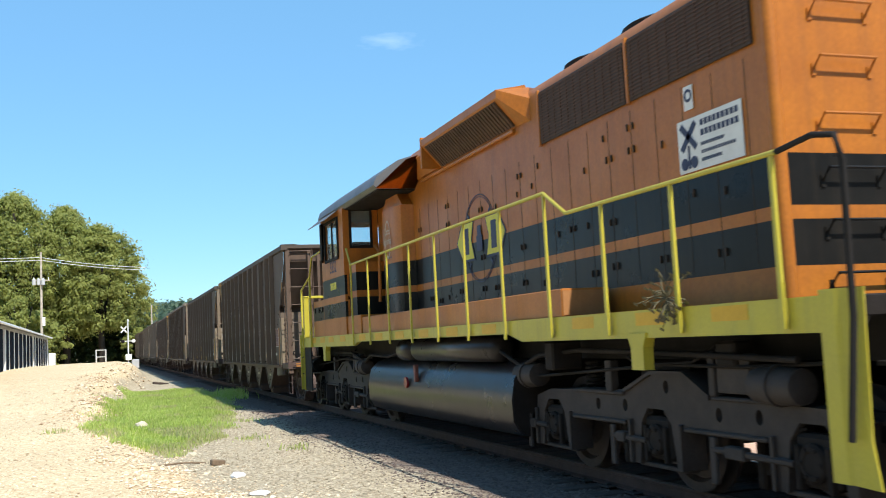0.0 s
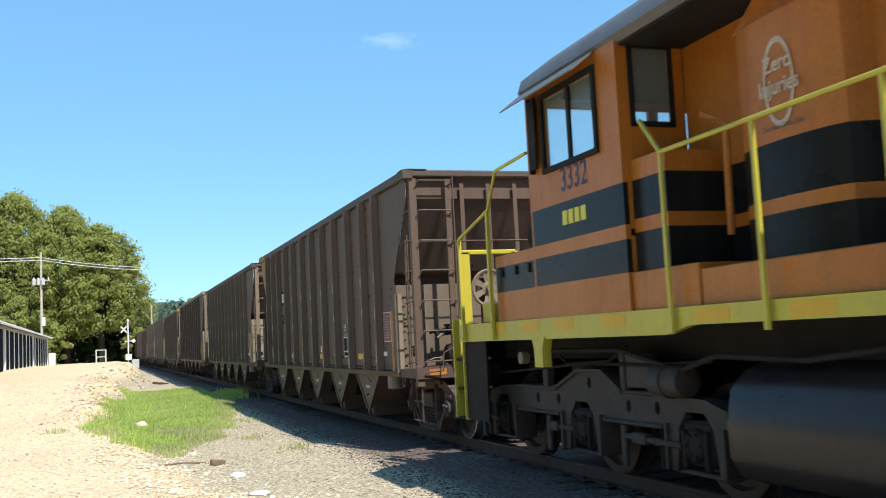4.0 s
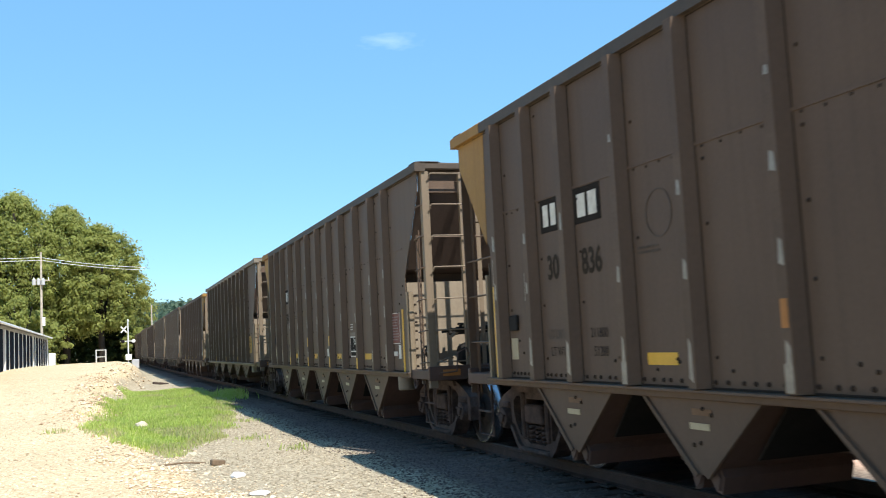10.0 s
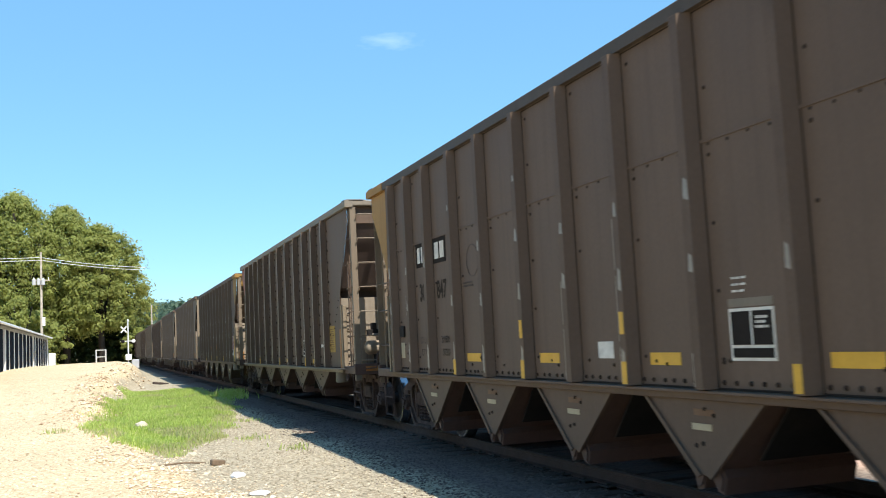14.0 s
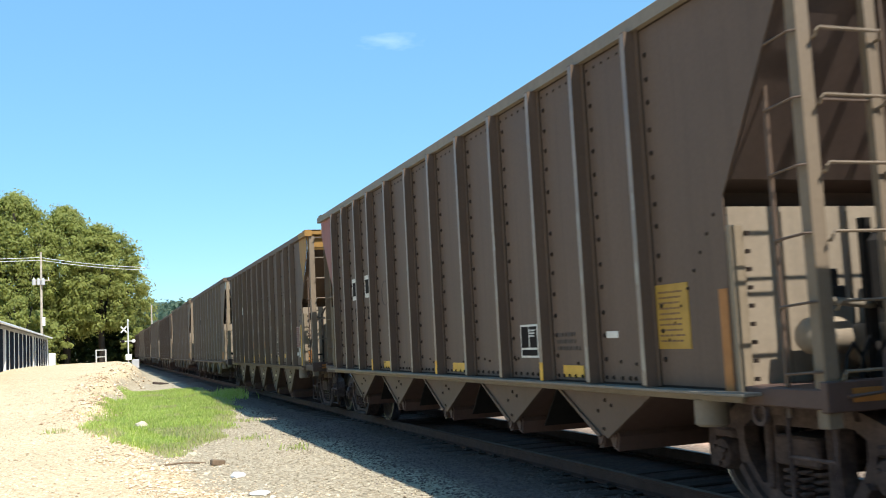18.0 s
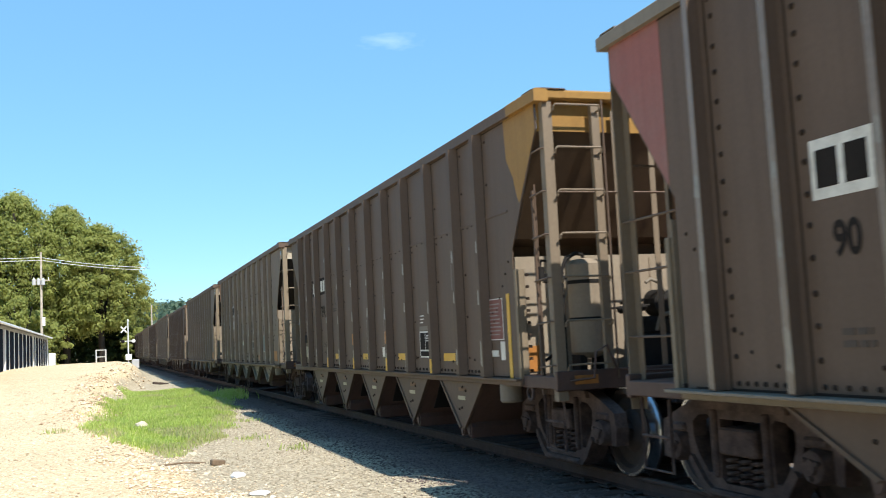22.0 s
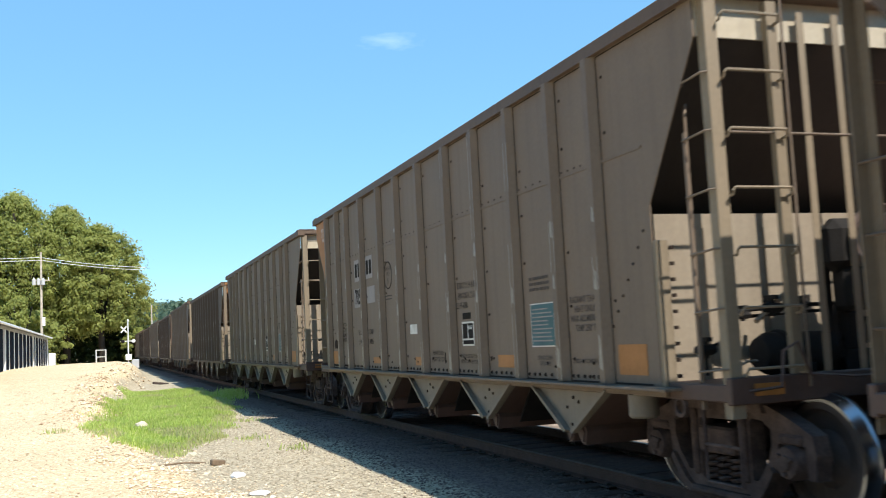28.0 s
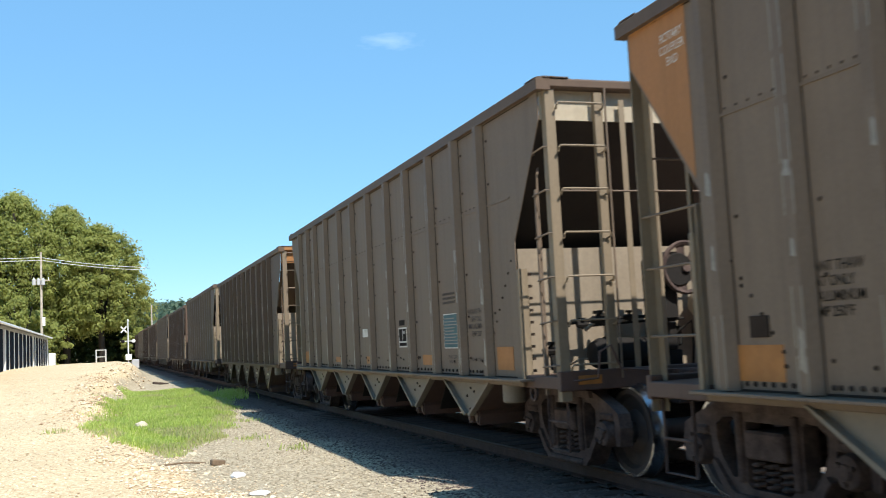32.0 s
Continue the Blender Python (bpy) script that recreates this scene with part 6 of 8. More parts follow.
part("cab_floor", Mesh().box(-1.5, 1.5, CY0, CY1, 2.30, 2.36), L_UNDER, loco)
part("cab_seat", Mesh().box(-1.25, -0.75, ly(18.5), ly(18.95), 2.7, 2.82, 0.04).box(-1.25, -0.75, ly(18.42), ly(18.52), 2.8, 3.45, 0.04), BLACK, loco, "black cab seat")
# side cabinet ahead of the cab
for s in (-1, 1):
    for name, mat, z0, z1 in (("side_cabinet", L_ORANGE, 1.65, 1.98), ("side_cabinet_stripe", L_BLACK, 1.98, 2.27), ("side_cabinet_top", L_ORANGE, 2.27, 2.40)):
        part(name, Mesh().box(s * 1.53, s * 0.9, CY1, ly(20.95), z0, z1), mat, loco)
    for yy in (20.0, 20.35, 20.75):
        part("latch", lambda: Mesh().box(-0.02, 0.0, -0.02, 0.02, -0.05, 0.05, 0.004), BLACK, loco, m=pose(-1.532 if s < 0 else 1.552, ly(yy), 2.20), key="latch2")
# nose
nose = part("nose", Mesh().prism([(ly(19.85), 1.64), (ly(21.45), 1.64), (ly(21.45), 3.18), (ly(21.40), 3.33), (ly(21.25), 3.43), (ly(21.0), 3.46), (ly(19.85), 3.46)], "x", -0.80, 0.80), L_ORANGE, loco, smooth=40)
part("nose_stripe", Mesh().box(-0.803, 0.803, ly(19.86), ly(21.455), 2.42, 2.78), L_BLACK, nose)
part("headlight", Mesh().lathe([(0, 0.16), (0.06, 0.16), (0.07, 0.12), (0.03, 0.10)], "y", (-0.55, ly(21.45), 2.75), 20), BLACK, nose, "round black fixture on the nose", smooth=30)
part("air_hose_bracket", Mesh().lathe([(0, 0.13), (0.10, 0.13), (0.10, 0.07), (0.02, 0.07)], "x", (-0.93, ly(21.2), 2.66), 18), BLACK, nose, smooth=30)
# blower housing behind the cab
bul = [(-0.85, ly(15.62))]
for k in range(9):
    a = math.pi * k / 8
    bul.append((-0.95 - 0.19 * math.sin(a) ** 0.6, ly(16.27) - 0.62 * math.cos(a)))
bul.append((-0.85, ly(16.92)))
for name, mat, z0, z1 in (("blower_housing", L_ORANGE, 2.82, 3.78), ("blower_stripe", L_BLACK, 2.40, 2.82), ("blower_housing", L_ORANGE, 2.29, 2.40), ("blower_stripe", L_BLACK, 1.93, 2.29)):
    part(name, Mesh().prism(bul, "z", z0, z1), mat, loco, smooth=40)
part("blower_cap", Mesh().prism([(ly(15.65), 3.78), (ly(16.9), 3.78), (ly(16.6), 4.0), (ly(15.9), 4.0)], "x", -1.05, -0.85), L_ORANGE, loco)
part("stair_duct", Mesh().tube([(-1.1, ly(17.3), 3.25), (-1.1, ly(17.0), 3.1), (-1.12, ly(17.0), 2.2)], 0.03, 8), L_ORANGE, loco)
for name, mat, z0, z1 in (("relay_cabinet", L_ORANGE, 1.64, 1.96), ("relay_cabinet_stripe", L_BLACK, 1.96, 2.32), ("relay_cabinet", L_ORANGE, 2.32, 2.44), ("relay_cabinet_stripe", L_BLACK, 2.44, 2.78), ("relay_cabinet", L_ORANGE, 2.78, 2.96)):
    part(name, Mesh().box(-1.46, -0.86, ly(17.36), ly(17.895), z0, z1), mat, loco)
# duct along the walkway's edge
part("walkway_duct", Mesh().box(-1.50, -0.95, ly(8.85), ly(16.9), 1.64, 1.93, 0.01), L_ORANGE, loco)
part("walkway_duct", Mesh().box(-1.52, -0.95, ly(16.9), ly(17.9), 1.64, 1.98, 0.01), L_ORANGE, loco)
part("duct_end", Mesh().box(-1.49, -0.97, ly(8.84), ly(8.85), 1.66, 1.91), P_ORANGE, loco, "pale end plate of the duct")
# deck and yellow side sill
part("deck", Mesh().box(-1.50, 1.50, ly(4.85), ly(22.15), 1.50, 1.64, 0.01), L_UNDER, loco)
for s in (-1, 1):
    sill = part("side_sill", Mesh().prism([(ly(4.85), 1.645), (ly(22.2), 1.645), (ly(22.2), 1.43), (ly(17.35), 1.43), (ly(17.0), 1.50), (ly(10.15), 1.50), (ly(9.75), 1.41), (ly(4.85), 1.41)], "x", s * 1.50, s * 1.565), L_YELLOW, loco, "yellow side sill with orange patches")
    for yy in (6.0, 7.1, 8.3, 10.7, 12.0, 13.2, 14.4, 15.6, 16.7, 18.2, 19.2, 20.0, 20.9):
        part("sill_patch", lambda: Mesh().box(-0.002, 0.004, -0.22, 0.22, 1.515, 1.625), L_PATCH, sill, m=pose(s * 1.566, ly(yy), 0), key="sill_patch")
    for yy in (7.31, 19.8):
        part("jacking_pad", lambda: Mesh().prism([(-0.16, 1.45), (0.16, 1.45), (0.10, 1.33), (0.10, 1.14), (-0.10, 1.14), (-0.10, 1.33)], "x", -0.05, 0.05), L_YELLOW, loco, m=pose(s * 1.53, ly(yy), 0), key="jacking_pad")
# handrails
for s in (-1, 1):
    rx = s * 1.60
    part("handrail", Mesh().tube([(rx, ly(17.48), 3.22), (rx, ly(17.2), 2.90)], 0.02, 8).tube([(rx, ly(17.2), 2.90), (rx, ly(8.93), 2.91), (rx, ly(8.45), 2.64), (rx, ly(5.30), 2.62)], 0.02, 8), L_YELLOW, loco, smooth=60)
    part("end_grab", Mesh().tube([(rx, ly(5.30), 2.62), (rx, ly(4.95), 2.66), (rx, ly(4.75), 2.62), (rx, ly(4.70), 2.45), (rx, ly(4.72), 1.5), (rx + 0.02 * s, ly(4.80), 0.75)], 0.022, 8), BLACK, loco, smooth=60)
    for yy in (5.36, 6.60, 7.75, 8.93, 10.12, 11.30, 12.46, 13.64, 14.82, 16.02, 17.2):
        top = 2.91 if yy > 8.5 else 2.62
        part("stanchion", lambda h=top: Mesh().prism([(-0.022, 1.44), (0.022, 1.44), (0.017, h), (-0.017, h)], "x", -0.012, 0.012).prism([(-0.034, 1.44), (0.034, 1.44), (0.028, 1.75), (-0.028, 1.75)], "x", 0.0, 0.008), L_YELLOW, loco, m=pose(rx, ly(yy), 0), key=("stanchion", top))
    part("nose_rail", Mesh().tube([(rx, ly(19.78), 3.40), (rx, ly(20.65), 3.36), (rx, ly(20.95), 2.95), (rx, ly(21.95), 2.72), (rx, ly(22.0), 2.65)], 0.02, 8), L_YELLOW, loco, smooth=60)
    for yy, h in ((20.97, 2.95), (21.95, 2.72)):
        part("stanchion", lambda hh=h: Mesh().prism([(-0.03, 1.44), (0.03, 1.44), (0.022, hh), (-0.022, hh)], "x", -0.02, 0.02), L_YELLOW, loco, m=pose(rx, ly(yy), 0), key=("stanchion2", h))
    part("end_rail", Mesh().box(s * 1.52, s * 1.40, ly(22.12), ly(22.18), 1.64, 2.58, 0.01).box(s * 1.52, s * 0.75, ly(22.12), ly(22.17), 2.54, 2.60, 0.01).box(s * 0.83, s * 0.72, ly(22.12), ly(22.18), 1.64, 2.58, 0.01), L_YELLOW, loco, "bright yellow end handrail")
    part("mu_hose", Mesh().tube([(s * 1.35, ly(22.2), 2.4), (s * 1.37, ly(22.45), 2.55), (s * 1.40, ly(22.5), 1.8), (s * 1.30, ly(22.45), 1.2)], 0.03, 8), RUBBER, loco, smooth=60)
    part("sand_box", Mesh().box(s * 1.36, s * 1.20, ly(21.62), ly(21.88), 1.64, 1.90, 0.02), L_YELLOW, loco, "small yellow box on the end platform")
# corner steps at both ends
for yy, d in ((4.85, -1), (22.2, 1)):
    for s in (-1, 1):
        if d > 0:
            sm = Mesh().box(s * 1.57, s * 1.42, ly(22.43), ly(22.46), 0.47, 1.72, 0.008).box(s * 1.565, s * 1.535, ly(22.10), ly(22.125), 0.47, 1.43)
            part("step_side_plate", Mesh().box(s * 1.535, s * 1.51, ly(21.40), ly(22.10), 0.47, 1.43), L_UNDER, loco)
        else:
            sm = Mesh().prism([(s * x, ly(q)) for x, q in ((1.585, 5.03), (1.585, 4.90), (1.572, 4.868), (1.545, 4.855), (1.535, 4.875), (1.555, 4.90), (1.555, 5.03))], "z", 0.48, 1.68).add([(s * x, ly(q), z) for x, q, z in ((1.57, 4.868, 0.48), (1.535, 4.68, 0.46), (1.54, 4.72, 0.75), (1.53, 4.70, 1.68), (1.57, 4.868, 1.68), (1.55, 4.875, 0.48), (1.515, 4.69, 0.46), (1.52, 4.73, 0.75), (1.51, 4.71, 1.68), (1.55, 4.875, 1.68))], [(0, 1, 2, 3, 4), (9, 8, 7, 6, 5), (0, 5, 6, 1), (1, 6, 7, 2), (2, 7, 8, 3), (3, 8, 9, 4), (4, 9, 5, 0)])
            part("panel_target", Mesh().lathe([(-0.004, 0.065), (0.0, 0.065), (0.0, 0.052), (-0.004, 0.052), (-0.004, 0.065)], "y", (s * 1.43, ly(4.85), 1.50), 20, cap=False).box(s * 1.42, s * 1.44, ly(4.845), ly(4.85), 1.46, 1.54), L_UNDER, loco, "small round stencil on the panel")
        st = part("corner_step", sm, L_YELLOW, loco, "yellow corner step panel")
        for k in range(3):
            z = 0.47 + 0.37 * k
            part("tread", lambda: Mesh().box(-0.19, 0.19, -0.15, 0.15, -0.02, 0.01, 0.004), L_UNDER, st, m=pose(s * (1.35 if d > 0 else 1.13), ly(yy) + d * 0.13, z), key="loco_tread")
            part("tread_edge", lambda: Mesh().box(-0.19, 0.19, -0.16, -0.15, -0.02, 0.014), SIGN_WHITE, st, m=pose(s * (1.35 if d > 0 else 1.13), ly(yy) + d * 0.13, z), key="tread_edge")
    part("pilot_plate", Mesh().box(-1.2, 1.2, ly(yy), ly(yy) + d * 0.05, 0.35, 1.6, 0.01), L_UNDER, loco)
    part("coupler", lambda: coupler_mesh(), DARK_IRON, loco, m=pose(0, ly(yy), 0, 0, 0, 0 if d < 0 else 180), key="loco_coupler", smooth=30)
part("bell_valve", Mesh().lathe([(-0.03, 0.07), (0.06, 0.07), (0.07, 0.055), (0.07, 0.01)], "x", (-1.3, ly(20.85), 1.22), 16), P_SILL, loco, "small pale round dial")
# hanging dry plant caught on the handrail
tw = Mesh()
rnd = random.Random(5)
for k in range(46):
    p = Vector((-1.60, ly(6.75), 1.72))
    pts = [p]
    d = Vector((rnd.uniform(-0.6, 0.2), rnd.uniform(-1, 1), rnd.uniform(-1, 0.9))).normalized()
    for j in range(4):
        d = (d + Vector((rnd.uniform(-0.5, 0.5), rnd.uniform(-0.5, 0.5), rnd.uniform(-0.6, 0.3)))).normalized()
        p = p + d * rnd.uniform(0.03, 0.08)
        pts.append(p)
    tw.tube(pts, 0.005, 4)
    tw.add([p + Vector((0, -0.03, 0)), p + Vector((-0.02, 0, 0.02)), p + Vector((0, 0.03, 0)), p + Vector((0.02, 0, -0.02))], [(0, 1, 2, 3)])
part("twig_tangle", tw, material("dry_twig", (0.13, 0.11, 0.06), 0.9, vary=0.3), loco, "tangle of dry twigs caught on the rail")
# fuel tank and air reservoirs
tank = [(-1.22, 0.30), (-1.38, 0.36), (-1.46, 0.50), (-1.47, 0.75), (-1.42, 1.0), (-1.28, 1.14), (-1.1, 1.19)]
part("fuel_tank", Mesh().prism(tank + [(-x, z) for x, z in tank[::-1]], "y", ly(10.35), ly(16.75)), L_TANK, loco, "long grey fuel tank", smooth=50)
part("tank_end", Mesh().prism([(x * 0.985, 0.745 + (z - 0.745) * 0.985) for x, z in tank + [(-x, z) for x, z in tank[::-1]]], "y", ly(10.345), ly(10.35)), L_UNDER, loco)
part("fuel_cap", Mesh().lathe([(0, 0.085), (0.03, 0.085), (0.035, 0.06)], "x", (-1.50, ly(14.42), 0.84), 18), material("red_cap", (0.26, 0.02, 0.025), 0.4, vary=0.1), loco, "round red emergency cut-off", smooth=40)
part("sight_glass", Mesh().box(-1.50, -1.44, ly(13.9), ly(13.98), 0.86, 1.12, 0.01), RED_SIGN, loco, "red and white gauge strip")
for a, b, r in ((10.95, 14.3, 0.17), (14.45, 15.1, 0.17)):
    part("air_reservoir", Mesh().lathe([(0, 0.04), (0.02, r * 0.7), (0.07, r), (b - a - 0.07, r), (b - a - 0.02, r * 0.7), (b - a, 0.04)], "y", (-1.28, ly(a), 1.33), 20), L_TANK, loco, "grey air reservoir", smooth=50)
part("pipe", Mesh().tube([(-1.35, ly(15.2), 1.3), (-1.3, ly(16.0), 1.22), (-1.35, ly(17.0), 1.25), (-1.3, ly(17.6), 1.12), (-1.3, ly(18.6), 1.3), (-1.3, ly(20.0), 1.3)], 0.025, 8), L_UNDER, loco, smooth=60)
part("pipe", Mesh().tube([(-1.35, ly(10.9), 1.3), (-1.3, ly(10.4), 1.12), (-1.35, ly(9.8), 1.25), (-1.3, ly(9.0), 1.3), (-1.3, ly(7.6), 1.28), (-1.32, ly(5.6), 1.22)], 0.025, 8), L_UNDER, loco, smooth=60)
part("equipment_box", Mesh().box(-1.45, -1.1, ly(9.25), ly(9.45), 1.1, 1.4, 0.02), L_UNDER, loco)
part("equipment_box", Mesh().box(-1.30, -1.1, ly(6.35), ly(6.6), 1.16, 1.36, 0.02), L_UNDER, loco)
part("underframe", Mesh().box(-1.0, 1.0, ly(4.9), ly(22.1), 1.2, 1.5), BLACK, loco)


def oval(y, z, ry=0.045, rz=0.06):
    return [(y + ry * math.cos(k * math.tau / 12), z + rz * math.sin(k * math.tau / 12)) for k in range(12)]


def loco_frame():
    """Cast frame of a six-wheel truck: hump over the middle, oval holes, three pairs of pedestal legs."""
    legs = []
    for y in (-2.05, 0.0, 2.08):
        legs += [(y - 0.44, 0.60), (y - 0.40, 0.26), (y - 0.31, 0.26), (y - 0.25, 0.64), (y - 0.13, 0.77), (y + 0.13, 0.77), (y + 0.25, 0.64), (y + 0.31, 0.26), (y + 0.40, 0.26), (y + 0.46, 0.60)]
    top = [(2.50, 0.80), (2.15, 0.88), (1.2, 0.90), (0.45, 0.93), (0.02, 1.10), (-0.50, 1.10), (-0.85, 0.92), (-1.2, 0.91), (-2.2, 0.88), (-2.50, 0.80)]
    mb = plate_with_holes(legs + top, [oval(1.06, 0.77), oval(0.53, 0.78), oval(-0.2, 0.97), oval(-0.96, 0.77), oval(-1.47, 0.78)], -0.09, 0.09)
    # rolled edges of the casting
    mb.box(-0.12, 0.12, 0.52, 1.55, 0.87, 0.91, 0.012).box(-0.12, 0.12, -1.7, -0.9, 0.885, 0.92, 0.012)
    mb.prism([(0.50, 0.90), (0.02, 1.075), (0.02, 1.11), (0.50, 0.935)], "x", -0.12, 0.12).box(-0.12, 0.12, -0.5, 0.02, 1.075, 1.11).prism([(-0.5, 1.075), (-0.87, 0.885), (-0.87, 0.925), (-0.5, 1.11)], "x", -0.12, 0.12)
    mb.box(-0.12, 0.12, 0.50, 1.6, 0.60, 0.64, 0.012).box(-0.12, 0.12, -1.58, -0.48, 0.60, 0.64, 0.012)
    for y in (-2.05, 0.0, 2.08):
        mb.box(-0.05, 0.07, y - 0.40, y + 0.40, 0.235, 0.275, 0.01)
        for q in (-1, 1):
            mb.box(-0.13, 0.13, y + q * 0.42 - 0.02, y + q * 0.42 + 0.02, 0.26, 0.66, 0.008)
    return mb


L_CAST = material("dusty_cast_frame", (0.022, 0.017, 0.016), 0.75, vary=0.45, scale=3.5, bump=0.25, tone=(0.050, 0.039, 0.034))


def journal_box_mesh():
    mb = Mesh().box(-0.08, 0.06, -0.21, 0.21, 0.32, 0.70, 0.03)
    mb.lathe([(-0.06, 0.14), (-0.11, 0.14), (-0.13, 0.12), (-0.13, 0.085), (-0.12, 0.08), (-0.12, 0.02)], "x", (0, 0, 0.5), 18)
    for k in range(6):
        a = k * math.tau / 6
        mb.lathe([(-0.12, 0.016), (-0.145, 0.016)], "x", (0, 0.105 * math.cos(a), 0.5 + 0.105 * math.sin(a)), 6)
    for q in (-0.16, 0.16):
        mb.tube([(-0.04 + 0.02 * math.cos(k), q + 0.035 * math.sin(k), 0.66 + 0.006 * k) for k in range(20)], 0.012, 5)
        mb.box(-0.12, -0.06, q - 0.025, q + 0.025, 0.30, 0.62, 0.01)
    return mb


def loco_truck(y):
    tr = part("six_wheel_truck", Mesh().box(-0.95, 0.95, -2.6, 2.6, 0.62, 0.85).box(-1.1, 1.1, -0.4, 0.4, 0.8, 1.15), BLACK, loco, "grimy six-wheel truck", pose(0, ly(y), 0))
    for s in (-1, 1):
        part("truck_frame", loco_frame, L_CAST, tr, m=pose(s * 1.13, 0, 0), key="loco_frame", smooth=30)
        for yy in (-2.05, 0.0, 2.08):
            part("journal_box", journal_box_mesh, L_UNDER, tr, m=pose(s * 1.13, yy, 0, 0, 0, 0 if s < 0 else 180), key="journal_box", smooth=35)
        for yy in (2.60, -1.76):
            part("brake_cylinder", lambda: Mesh().lathe([(-0.30, 0.05), (-0.28, 0.13), (-0.05, 0.14), (-0.05, 0.155), (-0.01, 0.155), (-0.01, 0.14), (0.20, 0.13), (0.24, 0.08)], "y", (0, 0, 0), 18), L_CAST, tr, m=pose(s * 1.26, yy, 1.03), key="brake_cyl", smooth=40)
        for a, n in ((0.14, 0.62), (-1.86, 0.98), (2.20, 0.5)):
            part("brake_rod", lambda n=n: Mesh().tube([(0, 0, 0), (0, n, 0)], 0.028, 7).box(-0.045, 0.045, n * 0.55, n * 0.8, -0.05, 0.05, 0.012).box(-0.02, 0.02, n - 0.05, n + 0.03, -0.28, 0.10, 0.01), L_CAST, tr, m=pose(s * 1.24, a, 0.48, 1, 0, 0), key=("brake_rod", n))
        for yy in (-1.15, 0.95, 3.0):
            part("brake_shoe", lambda: Mesh().box(-0.05, 0.05, -0.04, 0.06, 0.18, 0.60, 0.02).box(-0.03, 0.03, -0.09, -0.03, 0.30, 0.44, 0.01), L_UNDER, tr, m=pose(s * 0.95, yy, 0), key="brake_shoe")
        part("hose", Mesh().tube([(s * 1.28, 2.6, 1.0), (s * 1.27, 1.9, 1.04), (s * 1.26, 0.9, 1.10), (s * 1.27, -0.3, 1.17), (s * 1.27, -1.4, 1.16), (s * 1.25, -2.4, 1.2)], 0.018, 6), L_UNDER, tr, smooth=60)
        part("hose", Mesh().tube([(s * 1.24, 0.4, 1.24), (s * 1.3, 0.1, 1.16), (s * 1.26, -0.7, 1.19), (s * 1.22, -1.0, 1.33)], 0.016, 6), L_UNDER, tr, smooth=60)
        for y0, y1, z0, z1 in ((-1.45, -1.02, 0.95, 1.26), (-0.98, -0.90, 0.92, 1.28), (0.70, 0.82, 0.9, 1.2)):
            part("guide_bracket", Mesh().box(s * 1.17, s * 1.26, y0, y1, z0, z1, 0.01), L_CAST, tr)
        part("bolster_spring", Mesh().tube([(s * 1.0 + 0.09 * math.cos(k * 0.8), 1.5 + 0.09 * math.sin(k * 0.8), 0.90 + 0.006 * k) for k in range(46)], 0.016, 5), L_UNDER, tr)
        part("sand_pipe", Mesh().tube([(s * 1.05, -2.7, 1.1), (s * 1.0, -2.75, 0.5), (s * 0.85, -2.62, 0.12)], 0.02, 6), L_UNDER, tr)
    for yy in (-2.05, 0.0, 2.08):
        rest = pose(0, yy, 0.50)
        ws = part("wheelset", lambda: wheel_mesh().moved(Matrix.Diagonal((1, 1.095, 1.095, 1))), WHEEL_STEEL, tr, "steel driving wheelset", rest, key="loco_wheelset", smooth=35)
        if len(ws.data.materials) == 1:
            ws.data.materials.append(TREAD)
        TURNERS.append((ws, rest, 0.50))


loco_truck(7.68)
loco_truck(19.6)

# signs and lettering
lettering("road_number", "3332", 0.34, SIGN_BLUE, loco, on_side(-1.554, ly(18.82), 2.98), bold=0.004, width=0.85)
for k in range(4):
    part("faded_mark", lambda: Mesh().box(-0.002, 0.002, -0.05, 0.05, -0.07, 0.07), LOGO_YELLOW, loco, m=pose(-1.553, ly(19.05 - 0.13 * k), 2.61), key="mark_bar")
sg = part("safety_sign", Mesh().box(-0.865, -0.858, ly(6.60), ly(7.55), 2.86, 3.34), SIGN_WHITE, loco, "white safety sign with dark blue crossing emblem")
for a in (45, -45):
    part("emblem_bar", Mesh().box(-0.002, 0.002, -0.16, 0.16, -0.03, 0.03), SIGN_BLUE, sg, m=pose(-0.868, ly(7.38), 3.18, a, 0, 0))
part("emblem_post", Mesh().box(-0.870, -0.866, ly(7.37), ly(7.40), 2.89, 3.1), SIGN_BLUE, sg)
for dy in (-0.075, 0.075):
    part("emblem_light", Mesh().lathe([(-0.002, 0.055), (0.002, 0.055)], "x", (-0.868, ly(7.385) + dy, 2.94), 16), SIGN_BLUE, sg)
for k, (z, w, h) in enumerate(((3.27, 0.56, 0.055), (3.18, 0.56, 0.055), (3.08, 0.34, 0.03), (3.01, 0.50, 0.03), (2.94, 0.30, 0.03))):
    n = 9 if k < 2 else 12
    for j in range(n):
        part("sign_mark", lambda w=w, h=h, n=n: Mesh().box(-0.001, 0.001, -w / n * 0.36, w / n * 0.36, -h / 2, h / 2), SIGN_BLUE, sg, m=pose(-0.867, ly(7.20) - w * (j + 0.5) / n, z), key=("sign_mark", k))
zs = part("number_card", Mesh().box(-0.863, -0.857, ly(7.28), ly(7.42), 3.42, 3.64), SIGN_WHITE, loco, "small white card with a dark ring")
part("card_ring", Mesh().lathe([(-0.002, 0.06), (0.002, 0.06), (0.002, 0.035), (-0.002, 0.035), (-0.002, 0.06)], "x", (-0.865, ly(7.35), 3.55), 18, cap=False), SIGN_BLUE, zs)
